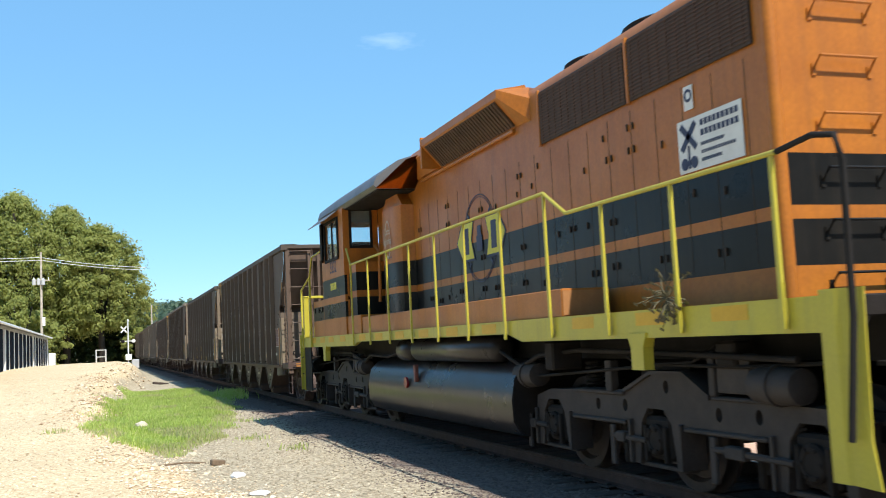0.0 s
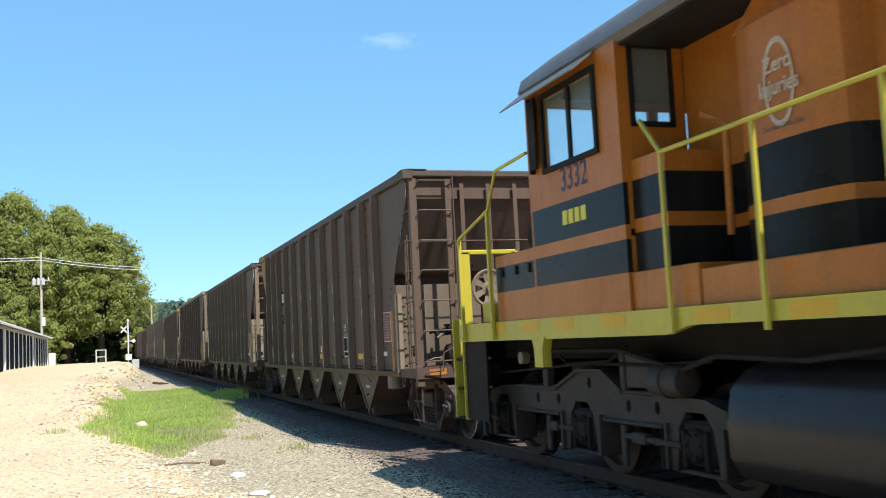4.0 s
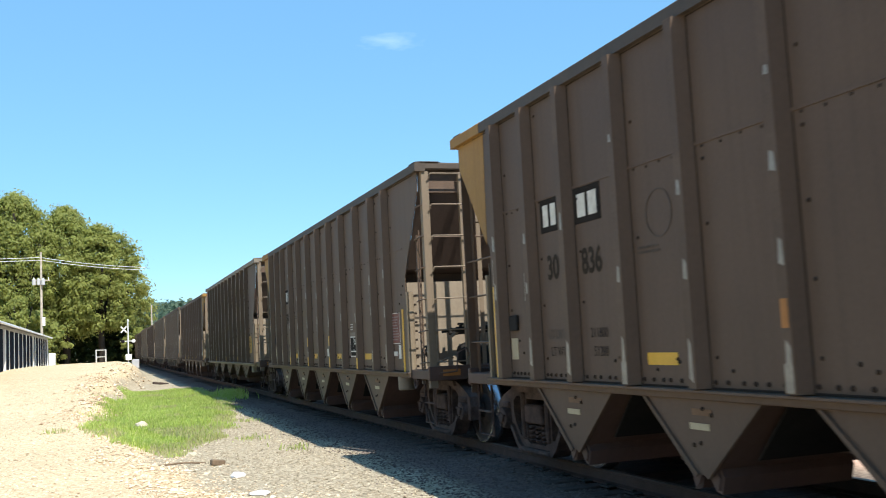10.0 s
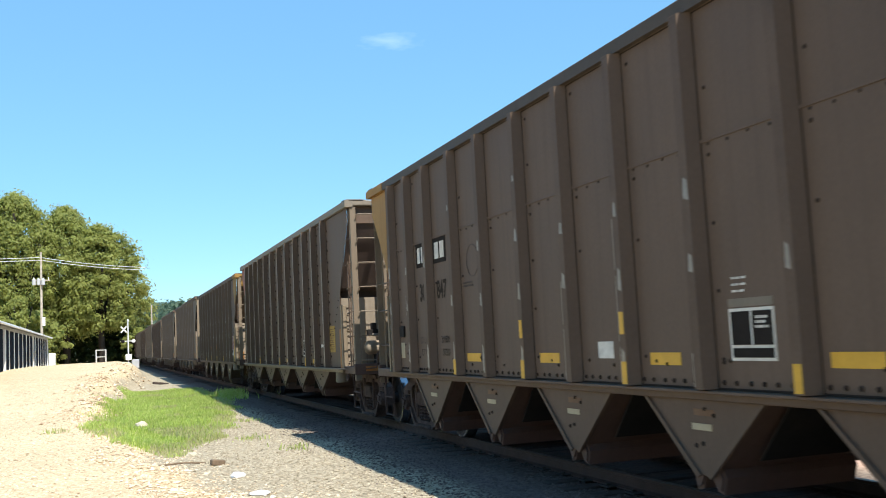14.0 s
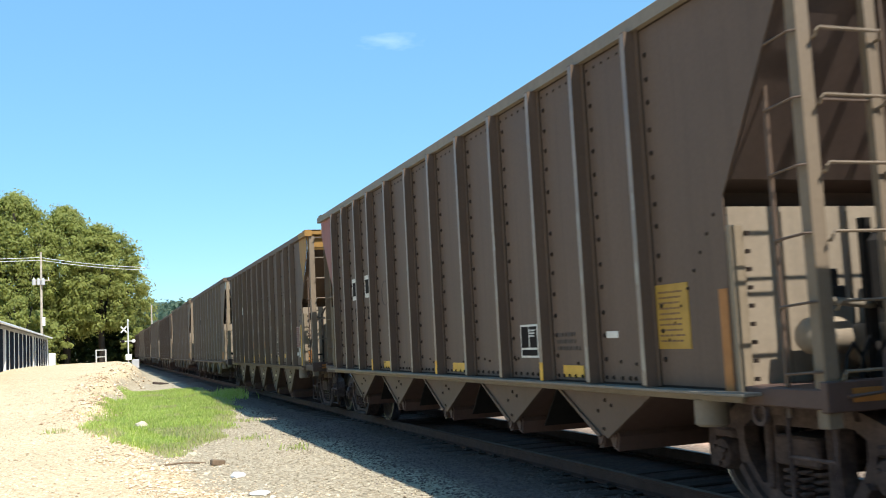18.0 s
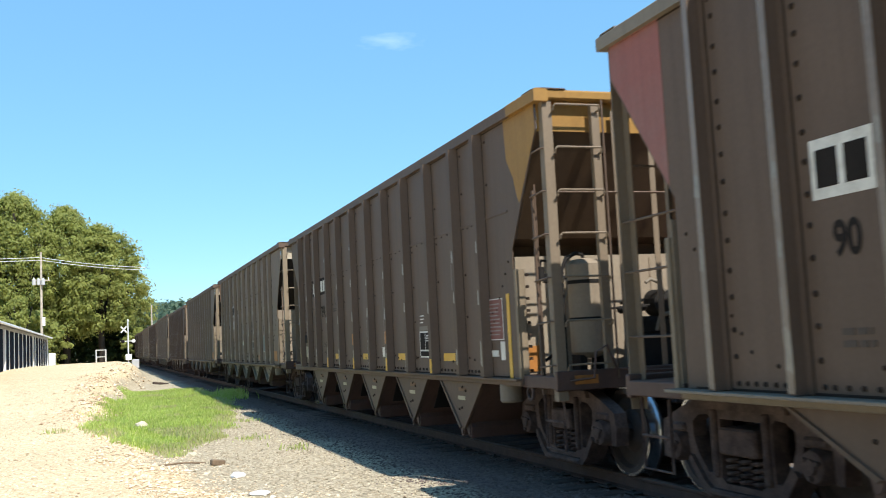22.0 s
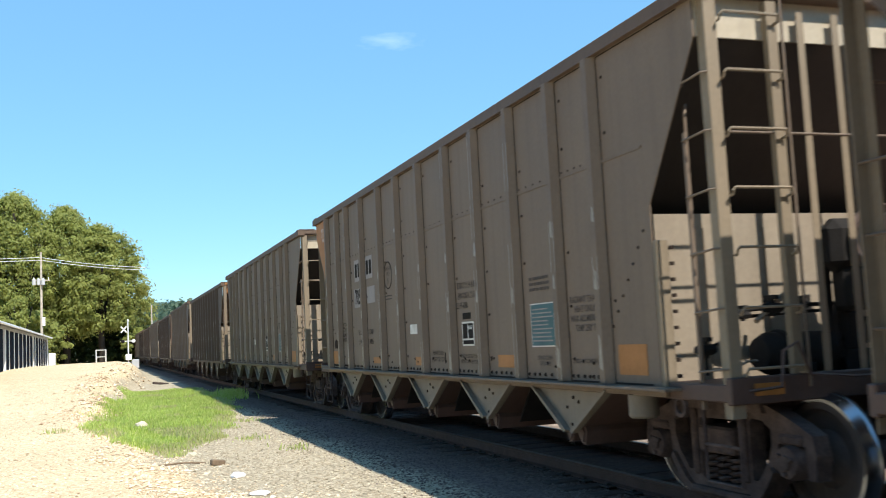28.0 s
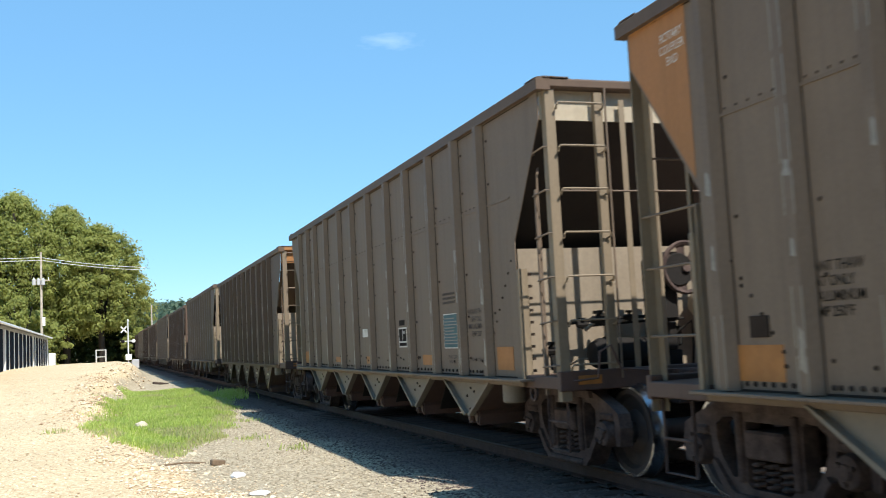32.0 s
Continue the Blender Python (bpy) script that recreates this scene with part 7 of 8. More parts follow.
# round emblem: thin ring and two yellow shapes
em = part("round_emblem", Mesh().lathe([(-0.002, 0.62), (0.002, 0.62), (0.002, 0.606), (-0.002, 0.606), (-0.002, 0.62)], "x", (-0.856, ly(12.62), 2.86), 48, cap=False), SIGN_BLUE, loco, "round railway emblem with two yellow shapes")
part("emblem_ring", Mesh().lathe([(-0.002, 0.585), (0.002, 0.585), (0.002, 0.575), (-0.002, 0.575), (-0.002, 0.585)], "x", (-0.856, ly(12.62), 2.86), 48, cap=False), SIGN_BLUE, em)
for s, yy in ((1, 13.12), (-1, 12.10)):
    c = ly(yy)
    part("emblem_outline", Mesh().prism([(c - 0.30 * s, 3.155), (c + 0.20 * s, 3.155), (c + 0.44 * s, 2.86), (c + 0.20 * s, 2.565), (c - 0.30 * s, 2.565), (c - 0.185 * s, 2.86)], "x", -0.859, -0.856), SIGN_BLUE, em)
    part("emblem_shape", Mesh().prism([(c - 0.26 * s, 3.12), (c + 0.18 * s, 3.12), (c + 0.40 * s, 2.86), (c + 0.18 * s, 2.60), (c - 0.26 * s, 2.60), (c - 0.16 * s, 2.86)], "x", -0.863, -0.858), LOGO_YELLOW, em, "yellow emblem field")
    part("emblem_block", Mesh().box(-0.867, -0.863, min(c - 0.08 * s, c + 0.11 * s), max(c - 0.08 * s, c + 0.11 * s), 2.67, 3.05, 0.03), SIGN_BLUE, em)
part("emblem_block", Mesh().box(-0.867, -0.863, ly(12.51), ly(12.73), 2.68, 2.90, 0.05).box(-0.867, -0.863, ly(12.55), ly(12.69), 2.90, 3.04, 0.03), SIGN_BLUE, em)
for k in range(22):
    a = k * math.tau / 22
    if abs(math.cos(a)) < 0.75:
        part("emblem_mark", lambda: Mesh().box(-0.004, 0.001, -0.022, 0.022, -0.045, 0.045), SIGN_BLUE, em, m=pose(-0.856, ly(12.62), 2.86) @ Matrix.Rotation(a, 4, "X") @ pose(0, 0, 0.535), key="emblem_mark")
# slogan on the blower housing
part("slogan_ring", Mesh().add([(-1.145, ly(16.27) + 0.17 * math.cos(a) * r, 3.25 + 0.34 * math.sin(a) * r) for r in (1.0, 0.86) for a in [k * math.tau / 28 for k in range(28)]], [(k, (k + 1) % 28, 28 + (k + 1) % 28, 28 + k) for k in range(28)]), SLOGAN, loco, "dimmed yellow oval ring")
lettering("slogan", "Zero\nInjuries", 0.17, SLOGAN, loco, on_side(-1.15, ly(16.27), 3.30), bold=0.003, width=0.9)
lettering("slogan_line", "Our Goal Every Day", 0.055, SIGN_BLUE, loco, on_side(-1.148, ly(16.25), 2.92))
# ---------- plants ----------
def leaf_material(name, a, b, c):
    mat = bpy.data.materials.new(name)
    mat.use_nodes = True
    nodes, links = mat.node_tree.nodes, mat.node_tree.links
    bsdf = nodes["Principled BSDF"]
    bsdf.inputs["Roughness"].default_value = 0.6
    bsdf.inputs["Specular IOR Level"].default_value = 0.25
    geo = nodes.new("ShaderNodeNewGeometry")
    ramp = nodes.new("ShaderNodeValToRGB")
    ramp.color_ramp.elements[0].color, ramp.color_ramp.elements[1].color = (*a, 1), (*c, 1)
    e = ramp.color_ramp.elements.new(0.5); e.color = (*b, 1)
    links.new(geo.outputs["Random Per Island"], ramp.inputs[0])
    tc = nodes.new("ShaderNodeTexCoord")
    nz = nodes.new("ShaderNodeTexNoise"); nz.inputs["Scale"].default_value = 0.5; nz.inputs["Detail"].default_value = 3
    links.new(tc.outputs["Object"], nz.inputs["Vector"])
    hs = nodes.new("ShaderNodeHueSaturation")
    mr = nodes.new("ShaderNodeMapRange"); mr.inputs["To Min"].default_value = 0.65; mr.inputs["To Max"].default_value = 1.35
    links.new(nz.outputs["Fac"], mr.inputs["Value"]); links.new(mr.outputs[0], hs.inputs["Value"])
    links.new(ramp.outputs[0], hs.inputs["Color"]); links.new(hs.outputs[0], bsdf.inputs["Base Color"])
    tr = nodes.new("ShaderNodeBsdfTranslucent")
    links.new(hs.outputs[0], tr.inputs["Color"])
    mx = nodes.new("ShaderNodeMixShader"); mx.inputs[0].default_value = 0.55
    links.new(bsdf.outputs[0], mx.inputs[1]); links.new(tr.outputs[0], mx.inputs[2])
    links.new(mx.outputs[0], nodes["Material Output"].inputs["Surface"])
    return mat


LEAF = leaf_material("tree_leaves", (0.28, 0.31, 0.085), (0.315, 0.35, 0.10), (0.36, 0.39, 0.125))
# far leaves carry the haze of distance in their bluish colour
FAR_LEAF = leaf_material("hazed_wood_leaves", (0.11, 0.17, 0.115), (0.145, 0.21, 0.135), (0.19, 0.25, 0.165))
GRASS = leaf_material("grass_blades", (0.32, 0.45, 0.09), (0.46, 0.58, 0.14), (0.60, 0.65, 0.24))
SHADE_LEAF = leaf_material("shade_dark_leaves", (0.035, 0.06, 0.02), (0.05, 0.08, 0.025), (0.08, 0.11, 0.035))
DRY_GRASS = leaf_material("dry_grass_blades", (0.46, 0.45, 0.22), (0.58, 0.55, 0.30), (0.42, 0.48, 0.16))
BARK = material("grey_bark", (0.032, 0.026, 0.021), 0.9, vary=0.35, scale=3, fine=12, bump=0.6)


def leaf_cards(mb, centre, r, count, size, rnd, squash=0.8):
    """Leaf sprays spread in the outer part of one clump."""
    for _ in range(count):
        d = Vector((rnd.gauss(0, 1), rnd.gauss(0, 1), rnd.gauss(0, 1))).normalized()
        p = Vector(centre) + Vector((d.x, d.y, d.z * squash)) * r * min(1.5, abs(rnd.gauss(0.55, 0.38)))
        n = (d * 1.3 + Vector((rnd.uniform(-0.5, 0.5), rnd.uniform(-0.7, 0.3), rnd.uniform(-0.1, 0.8)))).normalized()
        a = n.orthogonal().normalized()
        a.rotate(Matrix.Rotation(rnd.uniform(0, math.tau), 3, n))
        b = n.cross(a)
        s = size * rnd.uniform(0.6, 1.4)
        mb.add([p - a * s, p - b * s * 0.55 + n * s * 0.12, p + a * s, p + b * s * 0.55 - n * s * 0.1], [(0, 1, 2, 3)])


def broad_tree(x, y, base, height, spread, seed, low=0.16, label="tall broad oak with a dense green crown", clumps=420, per=135, size=0.19):
    rnd = random.Random(seed)
    tree = thing("tree", label, "tree", pose(x, y, base), group="trees beyond the crossing")
    tr = Mesh()
    th = height * 0.33
    tr.tube([(0, 0, -0.3), (0.1, 0, th * 0.3), (-0.05, 0.1, th * 0.7), (0.1, 0, th)], height * 0.022, 9)
    for k in range(9):
        a = k * math.tau / 9 + rnd.uniform(-0.3, 0.3)
        r = spread * rnd.uniform(0.4, 0.75)
        top = Vector((math.cos(a) * r, math.sin(a) * r, height * rnd.uniform(0.45, 0.85)))
        mid = top * 0.5 + Vector((0, 0, height * 0.10))
        tr.tube([(0, 0, th * rnd.uniform(0.55, 1.0)), mid, top], height * 0.009, 6)
    part("trunk", tr, BARK, tree, "stout grey trunk with limbs", smooth=60)
    cr = Mesh()
    for k in range(clumps):
        u = rnd.random()
        z = height * (low + (0.97 - low) * u)
        prof = math.sin(math.pi * min(1.0, (0.16 + 0.84 * u)) ** 1.15) ** 0.6
        a = rnd.uniform(0, math.tau)
        r = spread * prof * (0.35 + 0.65 * math.sqrt(rnd.random())) * (1 + 0.18 * math.sin(3 * a + seed) + 0.1 * math.sin(7 * a + 2 * seed))
        rr = min(2.2, spread * rnd.uniform(0.10, 0.30))
        leaf_cards(cr, (math.cos(a) * r, math.sin(a) * r, z - rr * 0.4), rr, per, size, rnd)
    part("crown", cr, LEAF, tree, "uneven leafy crown")
    return tree


broad_tree(-19.0, 153, 0.5, 27.8, 9.3, 3, low=0.05, label="very tall broad oak behind the storage building", clumps=700)
broad_tree(-11.5, 149, 0.5, 25.2, 6.6, 5, low=0.05, clumps=480)
broad_tree(-5.2, 151, 0.5, 23.6, 5.8, 6, low=0.20)
broad_tree(-0.4, 150, 0.5, 20.6, 5.5, 8, low=0.26, label="tall oak with a shaded hollow under its crown")
broad_tree(-31.0, 160, 0.5, 28.0, 10.0, 12, low=0.05)
broad_tree(2.4, 157, 0.5, 15.0, 4.6, 14, low=0.10, label="smaller leafy tree at the wood's edge", clumps=200)
broad_tree(4.6, 150, 0.5, 5.0, 2.2, 15, low=0.02, label="low leafy bush at the wood's edge", clumps=40)
broad_tree(-7.4, 143, 0.5, 6.5, 2.8, 21, low=0.02, label="low leafy bush behind the storage building", clumps=60)
broad_tree(-10.5, 141, 0.5, 9.5, 3.4, 22, low=0.02, label="low leafy bush behind the storage building", clumps=120)

# thicket under the crowns, their shade put into its leaf colour
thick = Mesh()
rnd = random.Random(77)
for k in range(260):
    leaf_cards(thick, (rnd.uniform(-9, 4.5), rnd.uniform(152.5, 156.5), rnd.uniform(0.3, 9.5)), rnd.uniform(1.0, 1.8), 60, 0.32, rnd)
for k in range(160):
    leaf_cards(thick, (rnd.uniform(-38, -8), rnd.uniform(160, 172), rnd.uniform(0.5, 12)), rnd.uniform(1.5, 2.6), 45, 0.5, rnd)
thing("thicket", "thicket under the oaks, darkened to stand for their shade", "undergrowth", kind="stuff", mb=thick, mat=SHADE_LEAF)

# wooded ridge far away
hill = Mesh()
rnd = random.Random(31)
nx = 60
ridge = [(-520 + 1300 * i / nx, 30 + 6 * noise.noise((i * 0.16, 0, 5)) + 3 * math.sin(i * 0.21 + 1)) for i in range(nx + 1)]
hv, hf = [], []
for j, (yy, k) in enumerate(((470, 0.0), (540, 0.55), (620, 0.9), (700, 1.0), (900, 0.6))):
    hv += [(x, yy, -1 + h * k) for x, h in ridge]
for j in range(4):
    hf += [(j * (nx + 1) + i, j * (nx + 1) + i + 1, (j + 1) * (nx + 1) + i + 1, (j + 1) * (nx + 1) + i) for i in range(nx)]
hill.add(hv, hf)
HILL_SOIL = material("forest_floor", (0.05, 0.07, 0.035), 0.95, vary=0.3, scale=0.05, fine=0.5, bump=0)
thing("hill", "distant wooded ridge", "hill", kind="structure", mb=hill, mat=HILL_SOIL, smooth=60)
woods = Mesh()
for k in range(2300):
    x = rnd.uniform(-200, 420)
    j = rnd.random()
    yy = 470 + 235 * j
    k1 = np.interp(yy, [470, 540, 620, 700], [0, 0.55, 0.9, 1.0])
    h = np.interp(x, [r[0] for r in ridge], [r[1] for r in ridge]) * k1
    leaf_cards(woods, (x, yy, -1 + h + rnd.uniform(0, 4)), rnd.uniform(2.0, 4.0), 18, 1.5, rnd, 1.0)
thing("woods", "far green woods on the ridge", "woods", kind="stuff", mb=woods, mat=FAR_LEAF)

# unseen slope added round the place to cut low sky light on the train
slope = Mesh()
sv, sf = [], []
na = 48
for j, (r, h) in enumerate(((78, 0.0), (95, 12), (125, 30), (170, 46), (260, 40))):
    for i in range(na + 1):
        a = radians(75 + 250 * i / na)
        k = 1 + 0.12 * noise.noise((i * 0.4, j, 8))
        sv.append((r * math.sin(a), r * math.cos(a), -0.3 + h * k * min(1, 0.25 + i * 0.2, 0.25 + (na - i) * 0.2)))
for j in range(4):
    sf += [(j * (na + 1) + i, j * (na + 1) + i + 1, (j + 1) * (na + 1) + i + 1, (j + 1) * (na + 1) + i) for i in range(na)]
slope.add(sv, sf)
thing("wooded_slope", "added unseen slope behind the lot that blocks low sky light", "hill", kind="structure", mb=slope, mat=HILL_SOIL, smooth=60)

# ---------- storage building ----------
BW = material("white_post_paint", (0.84, 0.84, 0.82), 0.6, vary=0.10, scale=4, bump=0.05)
BDOOR = material("dark_blue_door", (0.016, 0.022, 0.034), 0.95, spec=0.03, vary=0.25, scale=3, bump=0.1, tint_random=0.12)
BROOF = material("grey_metal_roof", (0.42, 0.43, 0.43), 0.5, vary=0.2, scale=1.5, bump=0.05)
building = thing("storage_building", "long low storage building with dark doors between white posts", "building", pose(-4.75, 35.2, 1.03))
BL, BH, BAYS = 56.9, 2.12, 19
part("back_wall", Mesh().box(-7.0, -6.8, 0, BL, -0.7, BH), BW, building)
part("end_wall", Mesh().box(-6.8, -0.11, 0.0, 0.15, -0.7, BH), BW, building)
part("end_wall", Mesh().box(-6.8, -0.11, BL - 0.15, BL, -0.5, BH), BW, building)
rf = part("roof", Mesh().prism([(0.40, BH + 0.10), (0.40, BH + 0.16), (-3.5, BH + 0.85), (-7.3, BH + 0.16), (-7.3, BH + 0.10), (-3.5, BH + 0.75)], "y", -0.4, BL + 0.4), BROOF, building, "low grey metal roof")
part("gutter", Mesh().box(0.36, 0.45, -0.4, BL + 0.4, BH + 0.06, BH + 0.18, 0.02), BW, rf, "white gutter")
part("fascia", Mesh().box(-0.12, 0.05, 0.0, BL, BH - 0.05, BH + 0.12, 0.01), BROOF, building, "grey fascia beam")
bay = (BL - 0.3) / BAYS
for i in range(BAYS + 1):
    y = 0.15 + bay * i
    thick_post = i in (0, 6, 13, 19)
    part("post", lambda t=thick_post: Mesh().box(-0.10, 0.10 if t else 0.035, -(0.24 if t else 0.10), 0.24 if t else 0.10, -0.6, BH - 0.05, 0.01), BW, building, m=pose(0, y, 0), key=("bpost", thick_post))
    if i < BAYS:
        door = part("door", lambda: Mesh().box(-0.06, 0.0, 0.12, bay - 0.12, -0.5, BH - 0.05), BDOOR, building, m=pose(0, y, 0), key="bdoor")
        for k in range(7):
            part("door_slat", lambda: Mesh().box(0.0, 0.003, 0.12, bay - 0.12, -0.02, 0.02), BDOOR, door, m=pose(0, 0, 0.1 + 0.3 * k), key="bslat")
part("low_wall", Mesh().box(0.14, 0.62, BL - 0.4, BL + 2.4, -0.4, 0.92, 0.03), BW, building, "white side wall at the end")

# ---------- utility poles and wires ----------
POLE = material("weathered_pole_wood", (0.48, 0.43, 0.35), 0.85, vary=0.3, scale=2, fine=20, bump=0.3)
TANKGREY = material("transformer_grey", (0.45, 0.46, 0.47), 0.5, vary=0.12, bump=0.03)
pole = thing("utility_pole", "grey wooden utility pole with transformers", "utility pole", pose(-7.65, 137, 0.6))
part("pole", Mesh().lathe([(-0.5, 0.19), (14.75, 0.13)], "z", (0, 0, 0), 12), POLE, pole, smooth=40)
part("crossarm", Mesh().box(-1.1, 1.1, -0.07, 0.07, 10.95, 11.12, 0.01), POLE, pole)
for x in (-0.55, 0.0, 0.55):
    part("transformer", lambda: Mesh().lathe([(0, 0.12), (0.03, 0.24), (0.75, 0.24), (0.82, 0.15), (0.95, 0.05)], "z", (0, 0, 0), 14), TANKGREY, pole, m=pose(x - 0.3, -0.33, 10.4), key="transformer", smooth=40)
for x in (-0.9, 0.9):
    part("insulator", lambda: Mesh().lathe([(0, 0.05), (0.25, 0.07), (0.3, 0.03)], "z", (0, 0, 0), 8), BW, pole, m=pose(x, 0, 11.12), key="insulator")
part("meter_box", Mesh().box(0.1, 0.45, -0.35, -0.15, 5.1, 6.2, 0.03), BW, pole)
far_pole = thing("utility_pole", "grey wooden utility pole half hidden in leaves", "utility pole", pose(6.22, 140, 0.2))
part("pole", Mesh().lathe([(-0.5, 0.13), (7.9, 0.09)], "z", (0, 0, 0), 10), POLE, far_pole, smooth=40)
left_pole = thing("utility_pole", "grey wooden utility pole by the lot", "utility pole", pose(-40.0, 128, 0.9))
part("pole", Mesh().lathe([(-0.5, 0.17), (13.6, 0.12)], "z", (0, 0, 0), 10), POLE, left_pole, smooth=40)
WIRE = material("aluminium_wire", (0.75, 0.76, 0.78), 0.5, 0.0, vary=0.05, bump=0)
for z0, z1, z2 in ((13.3, 13.75, 12.3), (12.9, 13.4, 11.95)):
    for a, b, zz0, zz1 in ((Vector((-40, 128, 0)), Vector((-7.65, 137, 0)), z0 - 0.2, z1), (Vector((-7.65, 137, 0)), Vector((5.6, 139, 0)), z1, z2)):
        pts = []
        for k in range(13):
            t = k / 12
            p = a.lerp(b, t)
            pts.append((p.x, p.y, 0.9 + zz0 + (zz1 - zz0) * t - 0.9 * t * (1 - t)))
        thing("wire", "thin grey overhead wire", "wire", mb=Mesh().tube(pts, 0.032, 5), mat=WIRE, group="overhead wires")

# ---------- crossing signal and barrier frame ----------
mast = thing("crossing_signal", "white railway crossing signal mast with crossbuck and lamps", "crossing signal", pose(2.0, 91, 0.66))
part("mast", Mesh().lathe([(-0.4, 0.12), (0.15, 0.12), (0.16, 0.06), (3.75, 0.06), (3.80, 0.09), (3.9, 0.09), (3.95, 0.03)], "z", (0, 0, 0), 12), BW, mast, smooth=40)
for a in (48, -48):
    part("crossbuck_board", lambda: Mesh().box(-0.36, 0.36, -0.015, 0.015, -0.06, 0.06, 0.004), BW, mast, m=pose(-0.36, -0.09, 3.05, 0, a, 0))
part("lamp_arm", Mesh().box(-0.65, 0.65, -0.03, 0.03, 1.98, 2.05), BW, mast)
for x in (-0.45, 0.45):
    part("lamp_hood", lambda: Mesh().lathe([(-0.02, 0.16), (0.02, 0.16), (0.03, 0.11), (0.28, 0.09)], "y", (0, 0, 0), 14), BW if x > 0 else BLACK, mast, m=pose(x, -0.12, 2.0, 0, 0, 180), key=("lamp_hood", x > 0), smooth=40)
part("relay_box", Mesh().box(-0.25, 0.28, -0.2, 0.2, 0.35, 0.85, 0.02), BW, mast)
part("foundation", Mesh().box(-0.25, 0.3, -0.3, 0.3, -0.6, -0.02, 0.03), TANKGREY, mast)
cabinet = thing("relay_cabinet", "small grey signal relay cabinet beside the crossing", "relay cabinet", pose(2.7, 96, 0.70), mb=Mesh().box(-0.3, 0.35, -0.3, 0.3, -0.5, 0.30, 0.03), mat=TANKGREY)
PIPE_WHITE = material("dull_white_pipe_paint", (0.50, 0.50, 0.47), 0.6, vary=0.2, scale=4, bump=0.05)
bar_frame = thing("barrier_frame", "white painted pipe barrier frame at the lot's edge", "barrier", pose(-0.25, 78, 0.98))
for x in (-0.34, 0.34):
    part("upright", lambda: Mesh().box(-0.05, 0.05, -0.05, 0.05, -0.3, 1.0, 0.01), PIPE_WHITE, bar_frame, m=pose(x, 0, 0), key="bf_up")
for z in (0.45, 0.96):
    part("crossbar", lambda: Mesh().box(-0.29, 0.29, -0.03, 0.03, -0.035, 0.035, 0.01), PIPE_WHITE, bar_frame, m=pose(0, 0, z), key="bf_bar")

# ---------- grass, stones, litter ----------
def in_patch(x, y):
    """How deep a place lies inside the green patch."""
    left = np.interp(y, (16.5, 20, 23, 26, 34), (0.3, -0.3, -0.5, -0.5, 0.0)) if y < 34 else lot_edge(y) + 0.35
    right = np.interp(y, (16.5, 18, 19, 22, 25.5, 33, 40), (1.1, 1.65, 2.05, 2.7, 3.3, 4.0, 4.0))
    return min((x - left) / 0.6, (right - x) / 0.8, (y - 16.3) / 1.8, (46 - y) / 4, 1.0)


def blades(mb, x, y, h, rnd, w=0.012):
    z = ground_height(x, y)
    a = rnd.uniform(0, math.tau)
    dx, dy = math.cos(a) * w, math.sin(a) * w
    lx, ly_ = rnd.gauss(0, 0.35) * h, rnd.gauss(0, 0.35) * h
    mb.add([(x - dx, y - dy, z - 0.02), (x + dx, y + dy, z - 0.02), (x + lx * 0.4 + dx * 0.7, y + ly_ * 0.4 + dy * 0.7, z + h * 0.6), (x + lx * 0.4 - dx * 0.7, y + ly_ * 0.4 - dy * 0.7, z + h * 0.6), (x + lx, y + ly_, z + h)], [(0, 1, 2, 3), (3, 2, 4)])


def right_gap(x, y):
    return np.interp(y, (16.5, 18, 19, 22, 25.5, 33, 40), (1.1, 1.65, 2.05, 2.7, 3.3, 4.0, 4.0)) - x


rnd = random.Random(9)
g, dry = Mesh(), Mesh()
count = 0
while count < 78000:
    x, y = rnd.uniform(-1.2, 4.6), 16.5 + 28 * rnd.random() ** 1.25
    k = in_patch(x, y) + 0.6 * noise.noise((x * 1.3, y * 0.8, 2)) + 0.25 * noise.noise((x * 4.0, y * 3.0, 6))
    if k < 0.03 or rnd.random() > k * 1.25:
        continue
    count += 1
    yellow = noise.noise((x * 0.9, y * 0.5, 11)) > 0.22 - 0.30 * (y < 20.5 and x > 0.7) - 0.22 * (x < 0.2 and y > 19) - 0.3 * (right_gap(x, y) < 0.6)
    blades(dry if yellow and rnd.random() < 0.7 else g, x, y, rnd.uniform(0.03, 0.12) * (0.45 + 0.75 * max(0, min(1, k))), rnd, 0.010)
for k in range(700):
    y = rnd.gauss(35, 1.2)
    x = rnd.gauss(4.1, 0.25)
    blades(g, x, y, rnd.uniform(0.08, 0.30), rnd, 0.016)
for cx, cy in ((2.95, 16.2), (2.55, 18.4), (-0.9, 20.4), (3.1, 23)):
    for k in range(60):
        blades(dry if k % 3 else g, rnd.gauss(cx, 0.14), rnd.gauss(cy, 0.25), rnd.uniform(0.03, 0.10), rnd)
thing("grass", "bright green grass patch on the gravel", "grass", kind="stuff", mb=g, mat=GRASS)
thing("dry_grass", "yellowing dry grass round the green patch", "grass", kind="stuff", mb=dry, mat=DRY_GRASS)


